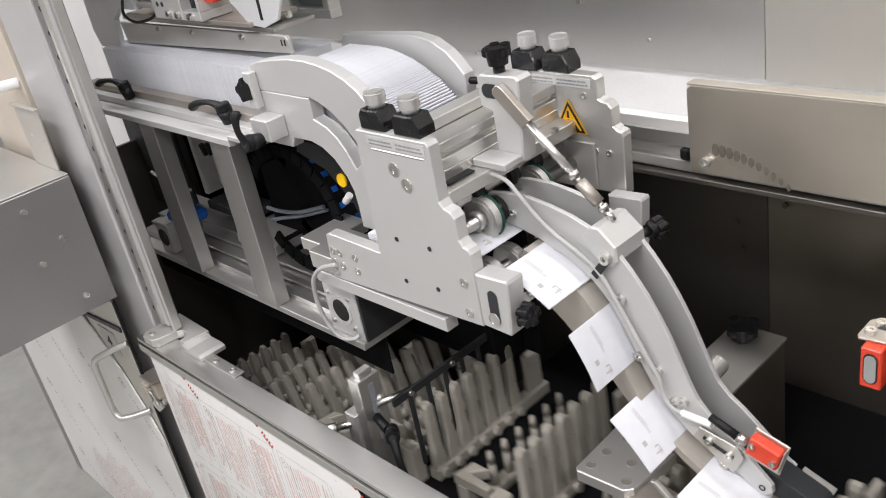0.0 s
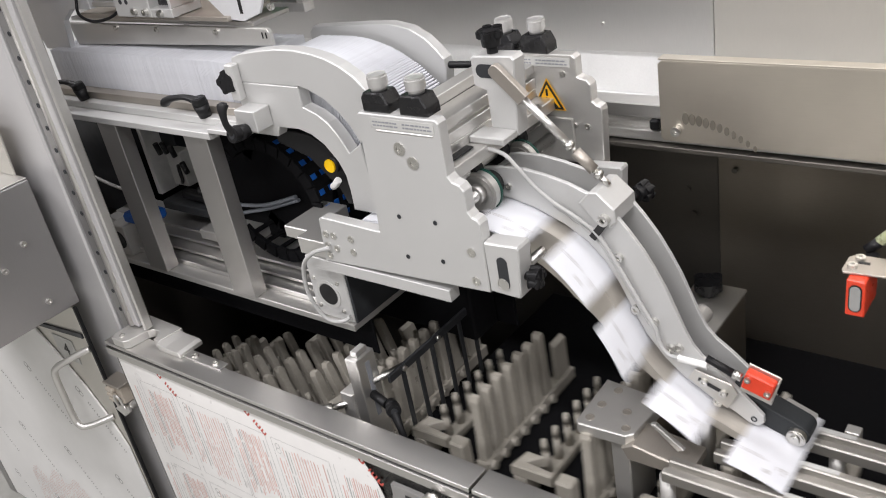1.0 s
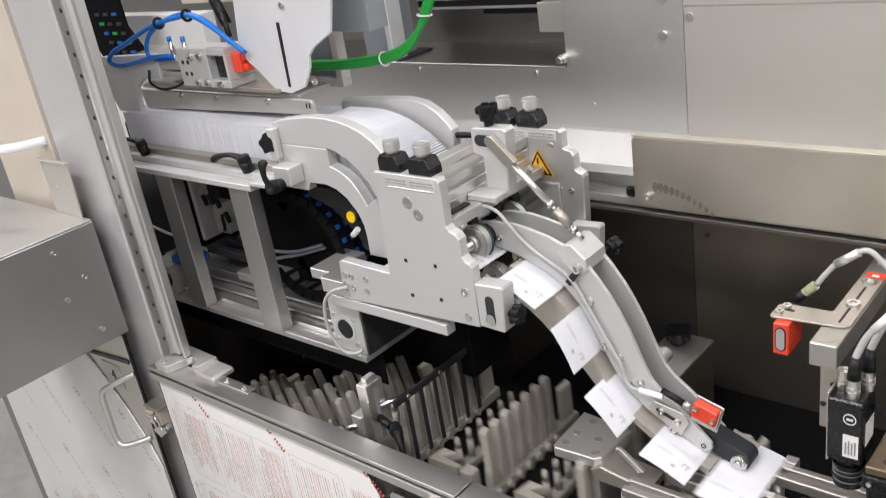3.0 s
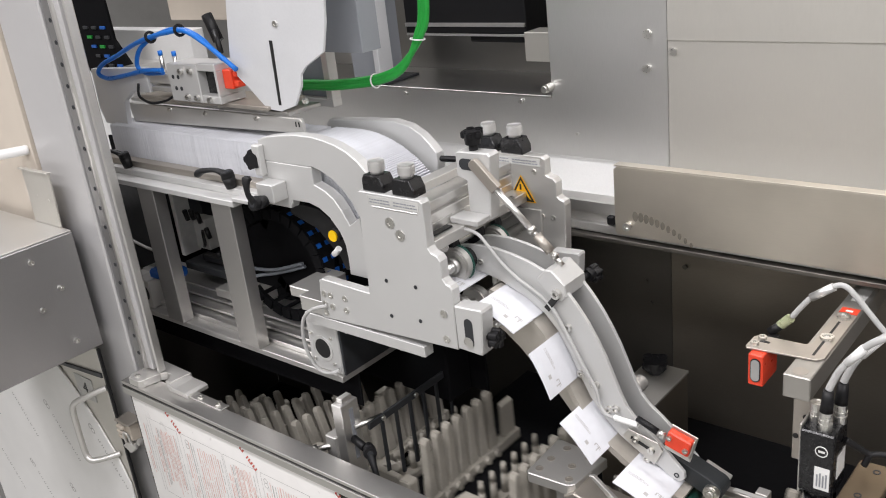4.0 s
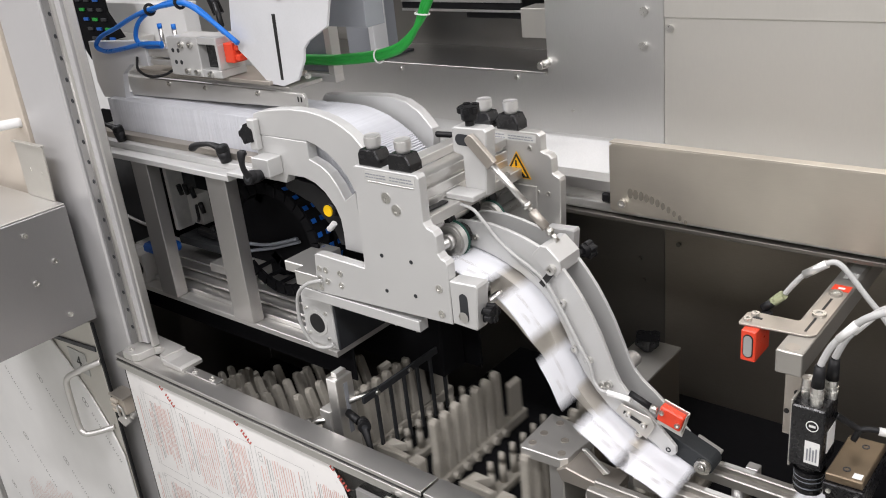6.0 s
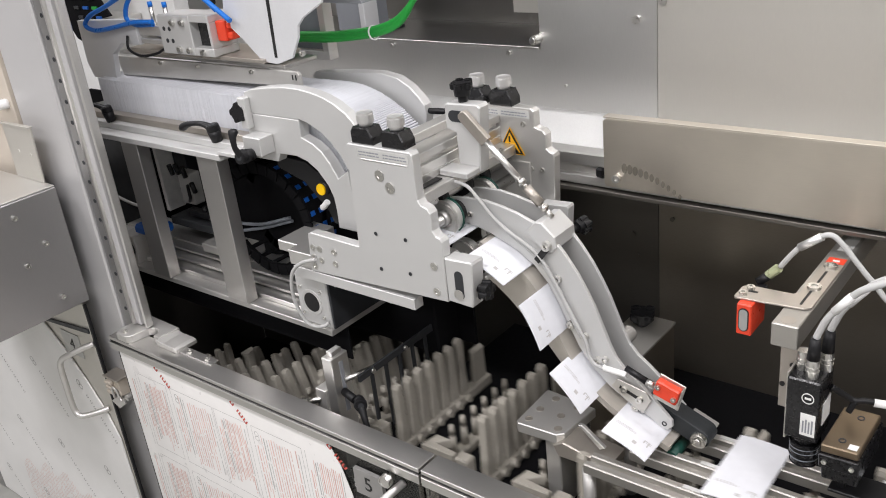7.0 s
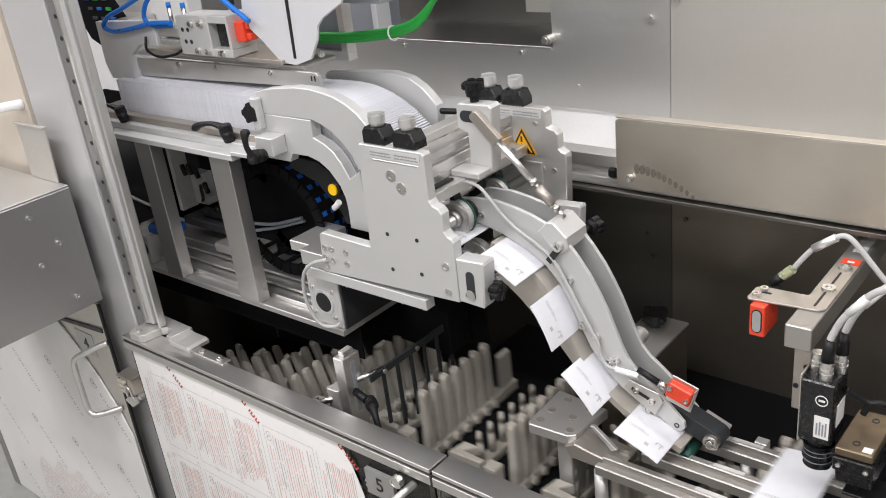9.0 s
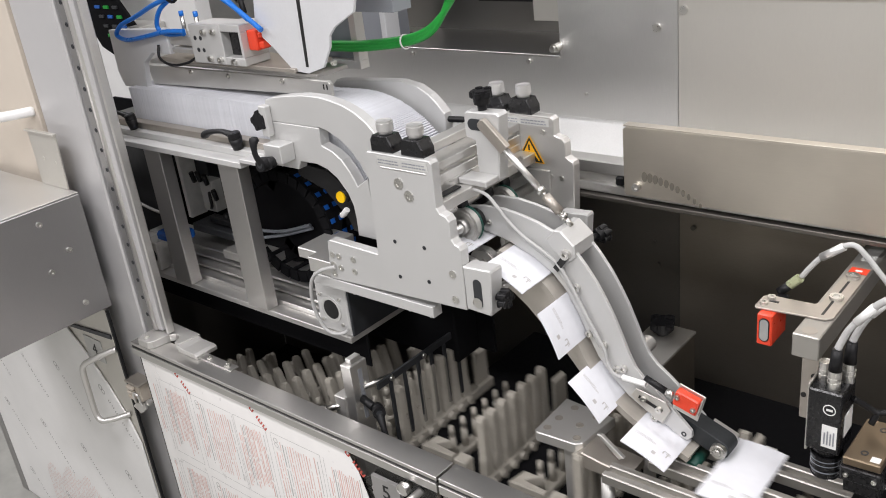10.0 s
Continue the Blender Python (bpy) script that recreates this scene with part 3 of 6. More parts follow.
part("print_grey", bmg, GREY_INK, ob, "faint grey print", kind="stuff")
part("print_red", bmp, PALE_RED_INK, ob, "faint red print", kind="stuff")
ob = thing("bow_handle", "bent grey steel bow handle bolted to the frame beside the column", "handle", (-0.93, -0.19, 0.62))
bm = B()
tube(bm, [(-0.966, -0.138, 0.797), (-0.985, -0.160, 0.790), (-1.005, -0.182, 0.780), (-1.024, -0.197, 0.768), (-1.034, -0.201, 0.745), (-1.037, -0.201, 0.69), (-1.038, -0.2, 0.628), (-1.026, -0.198, 0.610), (-1.015, -0.186, 0.606), (-1.003, -0.160, 0.604), (-0.990, -0.138, 0.606)], 0.0075, 14)
part("bow", bm, ALU, ob)
ob = thing("toggle_latch", "small beige metal toggle latch on the column", "latch", (-0.90, -0.15, 0.70))
bm = B()
box(bm, -0.962, -0.915, -0.136, -0.1025, 0.662, 0.708, 0.002)
part("base", bm, BEIGE, ob)
bm = B()
box(bm, -0.965, -0.905, -0.143, -0.1025, 0.7085, 0.7145, 0.0012)
part("lid_plate", bm, GUIDE_SLAB, ob)
bm = B()
for z in (0.668, 0.681, 0.694):
    box(bm, -0.958, -0.932, -0.147, -0.1365, z, z + 0.0095, 0.002)
part("cam", bm, BEIGE, ob, "ribbed beige cam")
bm = B()
prism(bm, [(-0.960, 0.640), (-0.930, 0.628), (-0.900, 0.650), (-0.902, 0.664), (-0.925, 0.660), (-0.940, 0.656)], -0.141, -0.134, 0.0015)
part("lower_arm", bm, ALU, ob)
bm = B()
tube(bm, [(-0.928, -0.146, 0.664), (-0.922, -0.150, 0.688), (-0.914, -0.150, 0.698), (-0.905, -0.148, 0.690), (-0.906, -0.146, 0.672), (-0.900, -0.146, 0.663)], 0.0030, 10)
part("hook", bm, CHROME, ob)
bm = B()
cyl(bm, (-0.892, -0.136, 0.668), (-0.892, -0.1025, 0.668), 0.0075, seg=14, bevel=0.001)
part("catch_pin", bm, ALU, ob)

# ---------------------------------------------------------------- column
ob = thing("machine_column", "tall aluminium machine column with a punched steel strip", "column", (-0.84, -0.09, 0.0))
bm = B()
box(bm, -1.060, -0.877, -0.102, -0.070, 0.0, 2.4, 0.004)
part("profile", bm, COLUMN, ob)
bm = B()
box(bm, -0.873, -0.831, -0.096, -0.070, 0.0, 2.4, 0.001)
part("strip", bm, STEEL_BOX, ob, "punched steel strip")
bm = B()
box(bm, -0.877, -0.873, -0.092, -0.070, 0.0, 2.4, 0)
part("gap", bm, BLACK, ob, "dark joint")
bm = B()
cyl(bm, (-0.8255, -0.0950, 0.872), (-0.8255, -0.0950, 2.4), 0.0098, seg=28)
part("rounded_edge", bm, ALU_BRIGHT, ob, "bright rounded profile edge")
bm = B()
box(bm, -0.8168, -0.7985, -0.1005, -0.084, 0.872, 2.4, 0.002)
part("flat", bm, COLUMN, ob)
bm = B()
# Shade inside the groove is painted with the darkened steel.
box(bm, -0.7984, -0.7785, -0.0905, -0.084, 0.872, 2.4, 0.0)
part("groove", bm, STEEL_BOX, ob, "shaded groove")
bm = B()
box(bm, -0.7784, -0.7715, -0.104, -0.084, 0.872, 2.4, 0.0025)
part("lip", bm, ALU_BRIGHT, ob)
for i in range(20):
    z = 0.90 + i * 0.0435
    bm = B()
    disc_ring(bm, (-0.853, -0.0962, z), (0, -1, 0), 0.0046, 0.0030, 0.0010, 12)
    cyl(bm, (-0.853, -0.0955, z), (-0.853, -0.0966, z), 0.0030, seg=10)
    part("hole", bm, DARK_BOX, ob)
bm = B()
box(bm, -1.36, -1.064, -0.108, -0.070, 0.90, 2.4, 0.001)
solid("frame_panel_1", bm, BEIGE, "beige painted frame panel left of a narrow joint", "panel", kind="structure")

# protruding stainless box
ob = thing("control_box", "protruding stainless box with four cap screws beside the column", "box", (-1.15, -0.4, 0.915))
# Stainless body, its dim reflection put into the darker colour.
bm = B()
box(bm, -1.45, -0.942, -0.75, -0.128, 0.915, 1.192, 0.002)
part("body", bm, STEEL_BOX, ob)
bm = B()
box(bm, -1.45, -0.945, -0.75, -0.128, 1.1925, 1.196, 0.001)
part("top_sheet", bm, ALU, ob, "bright folded top sheet")
for y, z in ((-0.238, 1.05), (-0.186, 0.952), (-0.233, 1.159), (-0.186, 1.082)):
    screw(ob, (-0.942, y, z), (1, 0, 0), 0.006, 0.007)
ob = thing("grab_tube", "white tubular grab rail by the beige panel", "rail", (-1.2, -0.2, 1.36))
bm = B()
tube(bm, [(-1.42, -0.30, 1.345), (-1.25, -0.22, 1.352), (-1.13, -0.17, 1.357), (-1.085, -0.104, 1.358)], 0.011, 12)
part("tube", bm, WHITE, ob)
bm = B()
prism(bm, [(-1.09, 1.197), (-0.976, 1.197), (-0.965, 1.322), (-1.087, 1.322)], -0.1335, -0.1300, 0.0006)
box(bm, -1.09, -0.962, -0.140, -0.1295, 1.3222, 1.326, 0.0005)
for x, z in ((-1.046, 1.262), (-0.997, 1.258)):
    cyl(bm, (x, -0.1345, z), (x, -0.1330, z), 0.004, seg=12)
solid("shelf_bracket", bm, STEEL_MATT, "thin stainless shelf bracket on the control box", "bracket")

# rail hook at the left end of the door rail
ob = thing("hinge_block", "machined aluminium hinge block on the door rail", "hinge", (-0.75, -0.08, 0.850))
bm = B()
FLAT = Matrix(((1, 0, 0, 0), (0, 0, -1, 0), (0, 1, 0, 0), (0, 0, 0, 1)))
prism(bm, [(x, -y) for x, y in ((-0.838, -0.135), (-0.830, -0.146), (-0.795, -0.146), (-0.786, -0.138), (-0.778, -0.098), (-0.768, -0.088), (-0.752, -0.088), (-0.742, -0.098), (-0.738, -0.112), (-0.722, -0.112), (-0.715, -0.060), (-0.838, -0.056))], 0.8505, 0.868, 0.0008, m=FLAT)
prism(bm, [(-0.7215, 0.8505), (-0.7215, 0.866), (-0.70, 0.862), (-0.66, 0.862), (-0.652, 0.858), (-0.652, 0.8505)], -0.118, -0.064, 0.0008)
part("body", bm, ALU, ob)
screw(ob, (-0.815, -0.132, 0.868), (0, 0, 1), 0.006, 0.004)
ob = thing("hinge_plate", "small aluminium plate with two screws on the rail", "plate", (-0.6, -0.08, 0.850))
bm = B()
box(bm, -0.655, -0.545, -0.112, -0.090, 0.8502, 0.8535, 0.0008)
part("plate", bm, STEEL_H, ob)
for x in (-0.628, -0.568):
    screw(ob, (x, -0.1015, 0.8535), (0, 0, 1), 0.0065, 0.004)
# ---------------------------------------------------------------- feeder side plates
def adjuster(at, parent):
    """Black tapered housing with a pale round cap."""
    x, y, z = at
    bm = B()
    prism(bm, [(x - 0.024, z), (x + 0.024, z), (x + 0.024, z + 0.013), (x + 0.016, z + 0.028), (x - 0.018, z + 0.028), (x - 0.024, z + 0.020)], y - 0.016, y + 0.016, 0.002)
    house = part("housing", bm, BLACK_GLOSS, parent, "black plastic adjuster housing")
    bm = B()
    cyl(bm, (x, y, z + 0.0282), (x, y, z + 0.0355), 0.0115, seg=20)
    cyl(bm, (x, y, z + 0.0355), (x, y, z + 0.0465), 0.0145, seg=28, bevel=0.0012)
    cyl(bm, (x, y, z + 0.0465), (x, y, z + 0.0500), 0.0132, seg=28, bevel=0.001)
    part("cap", bm, CLEAR_CAP, house, "pale round cap")


FRONT = [(-0.170, 1.150), (-0.163, 1.338), (-0.158, 1.342), (-0.022, 1.342), (-0.018, 1.337), (-0.018, 1.262), (-0.012, 1.254), (0.000, 1.250), (0.006, 1.242), (0.006, 1.212),
         (0.012, 1.204), (0.020, 1.201), (0.024, 1.195), (0.022, 1.086), (-0.308, 1.072), (-0.300, 1.150), (-0.292, 1.154), (-0.178, 1.150)]
ob = thing("feeder_plate", "machined aluminium feeder side plate with two black adjusters", "machine plate", (-0.1, 0.0, 1.07))
bm = B()
prism(bm, FRONT, 0.0, 0.020, 0.0015)
part("plate", bm, ALU_WHITE, ob)
bm = B()
box(bm, -0.138, -0.026, -0.0008, 0.0008, 1.322, 1.337, 0)
lab = part("label_strip", bm, LABEL, ob, "grey printed label strip")
bmx = B()
for (xa, xb) in ((-0.134, -0.085), (-0.080, -0.030)):
    for zz in (1.3315, 1.3265):
        x = xa
        while x < xb - 0.004:
            w_ = 0.003 + rng.random() * 0.005
            box(bmx, x, min(x + w_, xb), -0.0012, -0.0006, zz - 0.001, zz + 0.001, 0)
            x += w_ + 0.0015
part("print", bmx, INK, lab, "tiny unreadable print", kind="stuff")
bm = B()
box(bm, -0.131, -0.030, -0.0012, 0.004, 1.317, 1.3195, 0.0006)
part("groove_edge", bm, ALU_BRIGHT, ob)
for x, z in ((-0.094, 1.294), (-0.074, 1.275)):
    screw(ob, (x, -0.0002, z), (0, -1, 0), 0.0098, 0.0015)
for x, z in ((0.001, 1.148), (0.001, 1.101)):
    screw(ob, (x, -0.0002, z), (0, -1, 0), 0.0072, 0.0015)
for x, z in ((-0.291, 1.124), (-0.274, 1.124), (-0.236, 1.125), (-0.292, 1.104), (-0.273, 1.101), (-0.237, 1.101), (-0.293, 1.085)):
    screw(ob, (x, -0.0002, z), (0, -1, 0), 0.0062, 0.0015)
for x, z in ((-0.122, 1.184), (-0.055, 1.185), (-0.121, 1.117), (-0.054, 1.122)):
    bm = B()
    disc_ring(bm, (x, -0.0004, z), (0, -1, 0), 0.0037, 0.0024, 0.0006, 14)
    cyl(bm, (x, 0.0002, z), (x, -0.0005, z), 0.0025, seg=12)
    part("thread_hole", bm, DARK_BOX, ob, "small dark threaded hole")
adjuster((-0.129, 0.021, 1.342), ob)
adjuster((-0.062, 0.021, 1.342), ob)
bm = B()
box(bm, -0.36, -0.055, 0.001, 0.024, 1.050, 1.071, 0.001)
part("foot_strip", bm, ALU_WHITE, ob)
for x in (-0.26, -0.12, -0.07):
    bm = B()
    cyl(bm, (x, 0.012, 1.044), (x, 0.012, 1.05), 0.004, seg=10)
    part("foot_screw", bm, ZINC, ob)
bm = B()
prism(bm, [(-0.37, 1.102), (-0.305, 1.102), (-0.305, 1.072), (-0.37, 1.072)], 0.004, 0.09, 0.001)
part("arm_block", bm, ALU, ob)

FAR = [(-0.118, 1.335), (0.018, 1.335), (0.024, 1.330), (0.024, 1.302), (0.030, 1.299), (0.040, 1.297), (0.046, 1.290), (0.046, 1.264), (0.052, 1.259), (0.060, 1.256),
       (0.062, 1.250), (0.058, 1.160), (-0.125, 1.155)]
ob = thing("feeder_plate", "machined aluminium far feeder plate with a warning sign", "machine plate", (-0.05, 0.29, 1.15))
bm = B()
prism(bm, FAR, 0.285, 0.305, 0.0015)
part("plate", bm, ALU, ob)
bm = B()
box(bm, -0.11, 0.015, 0.2835, 0.2847, 1.316, 1.330, 0)
lab = part("label_strip", bm, LABEL, ob, "grey printed label strip")
bmx = B()
for (xa, xb) in ((-0.105, -0.05), (-0.045, 0.010)):
    for zz in (1.3255, 1.3205):
        x = xa
        while x < xb - 0.004:
            w_ = 0.003 + rng.random() * 0.005
            box(bmx, x, min(x + w_, xb), 0.2828, 0.2834, zz - 0.001, zz + 0.001, 0)
            x += w_ + 0.0015
part("print", bmx, INK, lab, "tiny unreadable print", kind="stuff")
adjuster((-0.104, 0.297, 1.335), ob)
adjuster((-0.046, 0.299, 1.335), ob)
for x, z in ((0.0, 1.305), (0.035, 1.222), (0.012, 1.222)):
    screw(ob, (x, 0.285, z), (0, -1, 0), 0.005, 0.002)
sign = thing("warning_sign", "yellow triangular hand-crush warning sign with black border", "sign", (-0.031, 0.283, 1.242))
for nm, s, y, mt in (("border", 1.0, 0.2836, SIGN_YELLOW), ("band", 0.90, 0.2830, SIGN_BLACK), ("field", 0.70, 0.2824, SIGN_YELLOW)):
    bm = B()
    cx, cz = -0.029, 1.263
    tri = [(-0.029, 1.297), (-0.059, 1.246), (0.001, 1.246)]
    prism(bm, [(cx + (x - cx) * s, cz + (z - cz) * s) for x, z in tri][::-1], y - 0.0005, y, 0)
    part(nm, bm, mt, sign)
bm = B()
prism(bm, [(-0.048, 1.2515), (-0.047, 1.2575), (-0.040, 1.2640), (-0.030, 1.2665), (-0.020, 1.2620), (-0.011, 1.2515), (-0.019, 1.2510), (-0.024, 1.2560), (-0.032, 1.2515)], 0.2812, 0.2818, 0)
box(bm, -0.0315, -0.0280, 0.2812, 0.2818, 1.2690, 1.2800, 0)
part("pictogram", bm, SIGN_BLACK, sign, "black hand pictogram")
bm = B()
box(bm, -0.075, 0.012, 0.279, 0.2845, 1.165, 1.235, 0.001)
solid("bearing_plate", bm, ALU, "small aluminium bearing plate below the warning sign", "plate")

# cross members between the plates
ob = thing("cross_bar", "grooved aluminium cross bar between the feeder plates", "bar", (-0.04, 0.15, 1.30))
bm = B()
box(bm, -0.092, -0.050, 0.020, 0.285, 1.304, 1.318, 0.001)
box(bm, -0.092, -0.050, 0.020, 0.285, 1.280, 1.296, 0.001)
box(bm, -0.086, -0.060, 0.020, 0.285, 1.296, 1.304, 0)
part("bar", bm, ALU_BRIGHT, ob)
bm = B()
box(bm, -0.120, -0.0925, 0.020, 0.285, 1.318, 1.334, 0.001)
part("lip", bm, ALU, ob)
ob = thing("cross_bar", "lower aluminium cross bar with a ledge under the rod bracket", "bar", (-0.03, 0.15, 1.25))
bm = B()
box(bm, -0.060, -0.018, 0.020, 0.285, 1.247, 1.266, 0.001)
box(bm, -0.060, -0.050, 0.020, 0.285, 1.266, 1.2798, 0.001)
part("bar", bm, ALU_BRIGHT, ob)
bm = B()
box(bm, -0.046, -0.032, 0.035, 0.085, 1.2662, 1.269, 0.001)
part("slider", bm, BLACK, ob, "dark slotted slider")
for y in (0.105, 0.235):
    screw(ob, (-0.018, y, 1.2665), (0, 0, 1), 0.006, 0.006)

# rod bracket, rod and clevis
ob = thing("rod_bracket", "machined aluminium bracket with a slot holding the tie rod", "bracket", (-0.03, 0.14, 1.25))
bm = B()
prism(bm, [(-0.054, 1.338), (-0.054, 1.378), (-0.048, 1.382), (0.015, 1.384), (0.020, 1.379), (0.013, 1.30), (0.010, 1.267), (-0.034, 1.267), (-0.034, 1.332)], 0.135, 0.163, 0.002)
box(bm, -0.049, 0.010, 0.098, 0.1348, 1.2664, 1.277, 0.0015)
part("body", bm, ALU_WHITE, ob)
bm = B()
oval(bm, -0.022, 1.361, 0.048, 0.020, 0.1338, 0.136)
part("slot", bm, DARK_BOX, ob, "dark slot")
star_knob((-0.024, 0.150, 1.3835), (0, 0, 1), 0.019, "black star knob on top of the rod bracket", 0.022)

ob = thing("tie_rod", "polished adjustable tie rod with hexagon sleeve above the chute", "tie rod", (0.04, 0.15, 1.28))
P0, P1 = Vector((-0.006, 0.128, 1.364)), Vector((0.140, 0.140, 1.212))
d = P1 - P0


def along(f):
    return P0 + d * f


ez = d.normalized()
ex = Vector((0, 1, 0)).cross(ez).normalized()
ey = ez.cross(ex)
M = Matrix.Translation(P0) @ Matrix((ex, ey, ez)).transposed().to_4x4()
bm = B()
prism(bm, [(0.0100, 0.0), (0.0090, -0.007), (0.0045, -0.0105), (-0.0045, -0.0105), (-0.0090, -0.007), (-0.0100, 0.0), (-0.0100, 0.054), (0.0100, 0.054)], -0.0055, 0.0055, 0.001, m=M)
part("square_sleeve", bm, GUIDE_SLAB, ob, "square steel sleeve")
bm = B()
cyl(bm, along(0.255), along(0.655), 0.0056, seg=20)
part("rod", bm, ALU_BRIGHT, ob)
bm = B()
cyl(bm, along(0.655), along(0.695), 0.0085, seg=6)
cyl(bm, along(0.695), along(0.73), 0.004, seg=12)
part("nut", bm, ZINC, ob)
bm = B()
cyl(bm, along(0.73), along(0.90), 0.0088, seg=6)
part("hex_sleeve", bm, GUIDE_SLAB, ob, "hexagon coupling sleeve")
bm = B()
cyl(bm, along(0.90), along(0.925), 0.0045, seg=12)
cyl(bm, along(0.925), along(0.960), 0.0078, seg=6)
cyl(bm, along(0.960), along(1.04), 0.0045, seg=12)
part("threaded_end", bm, ZINC, ob)

ob = thing("clevis", "light aluminium clevis block clamped on the chute", "clevis", (0.14, 0.15, 1.16))
bm = B()
prism(bm, [(0.112, 1.188), (0.130, 1.207), (0.142, 1.208), (0.167, 1.186), (0.168, 1.166), (0.158, 1.156), (0.140, 1.157)], 0.110, 0.172, 0.002)
part("block", bm, ALU_WHITE, ob)
screw(ob, (0.152, 0.110, 1.170), (0, -1, 0), 0.0085, 0.008)
bm = B()
M = pose(0.142, 0.1065, 1.152, 0, -52, 0)
box(bm, -0.017, 0.017, -0.001, 0.001, -0.0055, 0.0055, 0, m=M)
part("slot", bm, SIGN_BLACK, ob, "dark elongated slot")
star_knob((0.160, 0.176, 1.172), (0.2, 1, 0), 0.014, "black star knob behind the clevis", 0.022)
star_knob((-0.474, 0.048, 1.354), (0.25, -1, 0.1), 0.019, "black star knob on the curved guide", 0.012)
star_knob((0.081, 0.016, 1.118), (1, 0.1, 0), 0.0155, "black star knob on the slotted block", 0.006)

# slotted end block
for (y0, y1, dx) in ((-0.001, 0.030, 0.0), (0.262, 0.284, 0.018)):
    ob = thing("slotted_block", "machined aluminium end block with an elongated slot", "block", (0.05 + dx, y0, 1.09))
    bm = B()
    prism(bm, [(0.0245 + dx, 1.090), (0.0245 + dx, 1.168), (0.080 + dx, 1.171), (0.082 + dx, 1.167), (0.075 + dx, 1.092), (0.073 + dx, 1.088)], y0, y1, 0.002)
    part("body", bm, ALU_WHITE, ob)
    bm = B()
    oval(bm, 0.0515 + dx, 1.125, 0.017, 0.051, y0 - 0.0006, y0 + 0.002)
    part("slot", bm, DARK_BOX, ob, "dark elongated slot")
    bm = B()
    cyl(bm, (0.050 + dx, y0 - 0.002, 1.108), (0.050 + dx, y0 + 0.02, 1.108), 0.0085, seg=20, bevel=0.001)
    part("pin", bm, CHROME, ob)

# shafts and pulleys
ob = thing("drive_shaft", "steel drive shaft with belt pulleys at the chute entry", "shaft", (0.0, 0.15, 1.21))
bm = B()
cyl(bm, (-0.031, 0.020, 1.199), (-0.031, 0.285, 1.199), 0.0095, seg=20)
part("shaft", bm, CHROME, ob)
for y, r in ((0.078, 0.031), (0.186, 0.030)):
    bm = B()
    cyl(bm, (-0.031, y, 1.199), (-0.031, y + 0.010, 1.199), r, seg=36, bevel=0.001)
    disc_ring(bm, (-0.031, y, 1.199), (0, -1, 0), r * 0.82, r * 0.6, 0.002, 36)
    cyl(bm, (-0.031, y - 0.012, 1.199), (-0.031, y, 1.199), r * 0.45, seg=24)
    pul = part("pulley", bm, ALU, ob)
    bm = B()
    disc_ring(bm, (-0.031, y + 0.0102, 1.199), (0, 1, 0), r + 0.0015, r - 0.005, 0.004, 36)
    part("belt_rim", bm, GREEN_BELT, pul, "green belt on the rim")
bm = B()
cyl(bm, (-0.031, 0.10, 1.199), (-0.031, 0.114, 1.199), 0.020, seg=28)
part("bearing", bm, BLACK_GLOSS, ob, "black bearing ring")
ob = thing("drive_shaft", "lower steel shaft with feed pulleys under the card path", "shaft", (0.0, 0.15, 1.10))
bm = B()
cyl(bm, (-0.014, 0.020, 1.122), (-0.014, 0.285, 1.122), 0.008, seg=20)
part("shaft", bm, CHROME, ob)
for y in (0.055, 0.10, 0.19):
    bm = B()
    cyl(bm, (-0.014, y, 1.122), (-0.014, y + 0.012, 1.122), 0.029, seg=32, bevel=0.001)
    disc_ring(bm, (-0.014, y, 1.122), (0, -1, 0), 0.025, 0.017, 0.002, 28)
    part("pulley", bm, ALU, ob)
ob = thing("drive_shaft", "upper roller shaft with black pulleys under the cross bar", "shaft", (-0.05, 0.15, 1.225))
bm = B()
cyl(bm, (-0.050, 0.020, 1.228), (-0.050, 0.285, 1.228), 0.0085, seg=18)
part("shaft", bm, CHROME, ob)
for y in (0.08, 0.15, 0.20):
    bm = B()
    cyl(bm, (-0.050, y, 1.228), (-0.050, y + 0.018, 1.228), 0.019, seg=24)
    part("roller", bm, BLACK, ob)
bm = B()
cyl(bm, (0.03, 0.02, 1.118), (0.03, 0.285, 1.118), 0.007, seg=16)
cyl(bm, (0.056, 0.055, 1.112), (0.056, 0.14, 1.112), 0.007, seg=16)
solid("support_rod", bm, CHROME, "polished support rod under the chute entry", "rod")
bm = B()
box(bm, -0.15, -0.10, 0.03, 0.28, 1.16, 1.29, 0.002)
solid("feed_drum_housing", bm, DARK_BOX, "dark housing between the feeder plates", "housing")

# ---------------------------------------------------------------- chute
UP = [(-0.058, 1.206), (-0.046, 1.220), (-0.015, 1.225), (0.025, 1.226), (0.060, 1.221), (0.095, 1.213), (0.130, 1.200), (0.157, 1.184), (0.182, 1.155), (0.203, 1.126), (0.219, 1.098),
      (0.233, 1.070), (0.246, 1.038), (0.258, 1.008), (0.268, 0.988), (0.282, 0.972), (0.305, 0.955), (0.330, 0.933), (0.352, 0.912), (0.366, 0.898), (0.367, 0.887)]
LOW = [(0.358, 0.878), (0.345, 0.8805), (0.3255, 0.893), (0.288, 0.909), (0.254, 0.930), (0.2245, 0.957), (0.200, 0.989), (0.181, 1.0265), (0.1655, 1.061), (0.1455, 1.097),
       (0.1195, 1.1255), (0.084, 1.1475), (0.037, 1.1665), (0.010, 1.173), (-0.012, 1.177), (-0.035, 1.180), (-0.047, 1.190)]
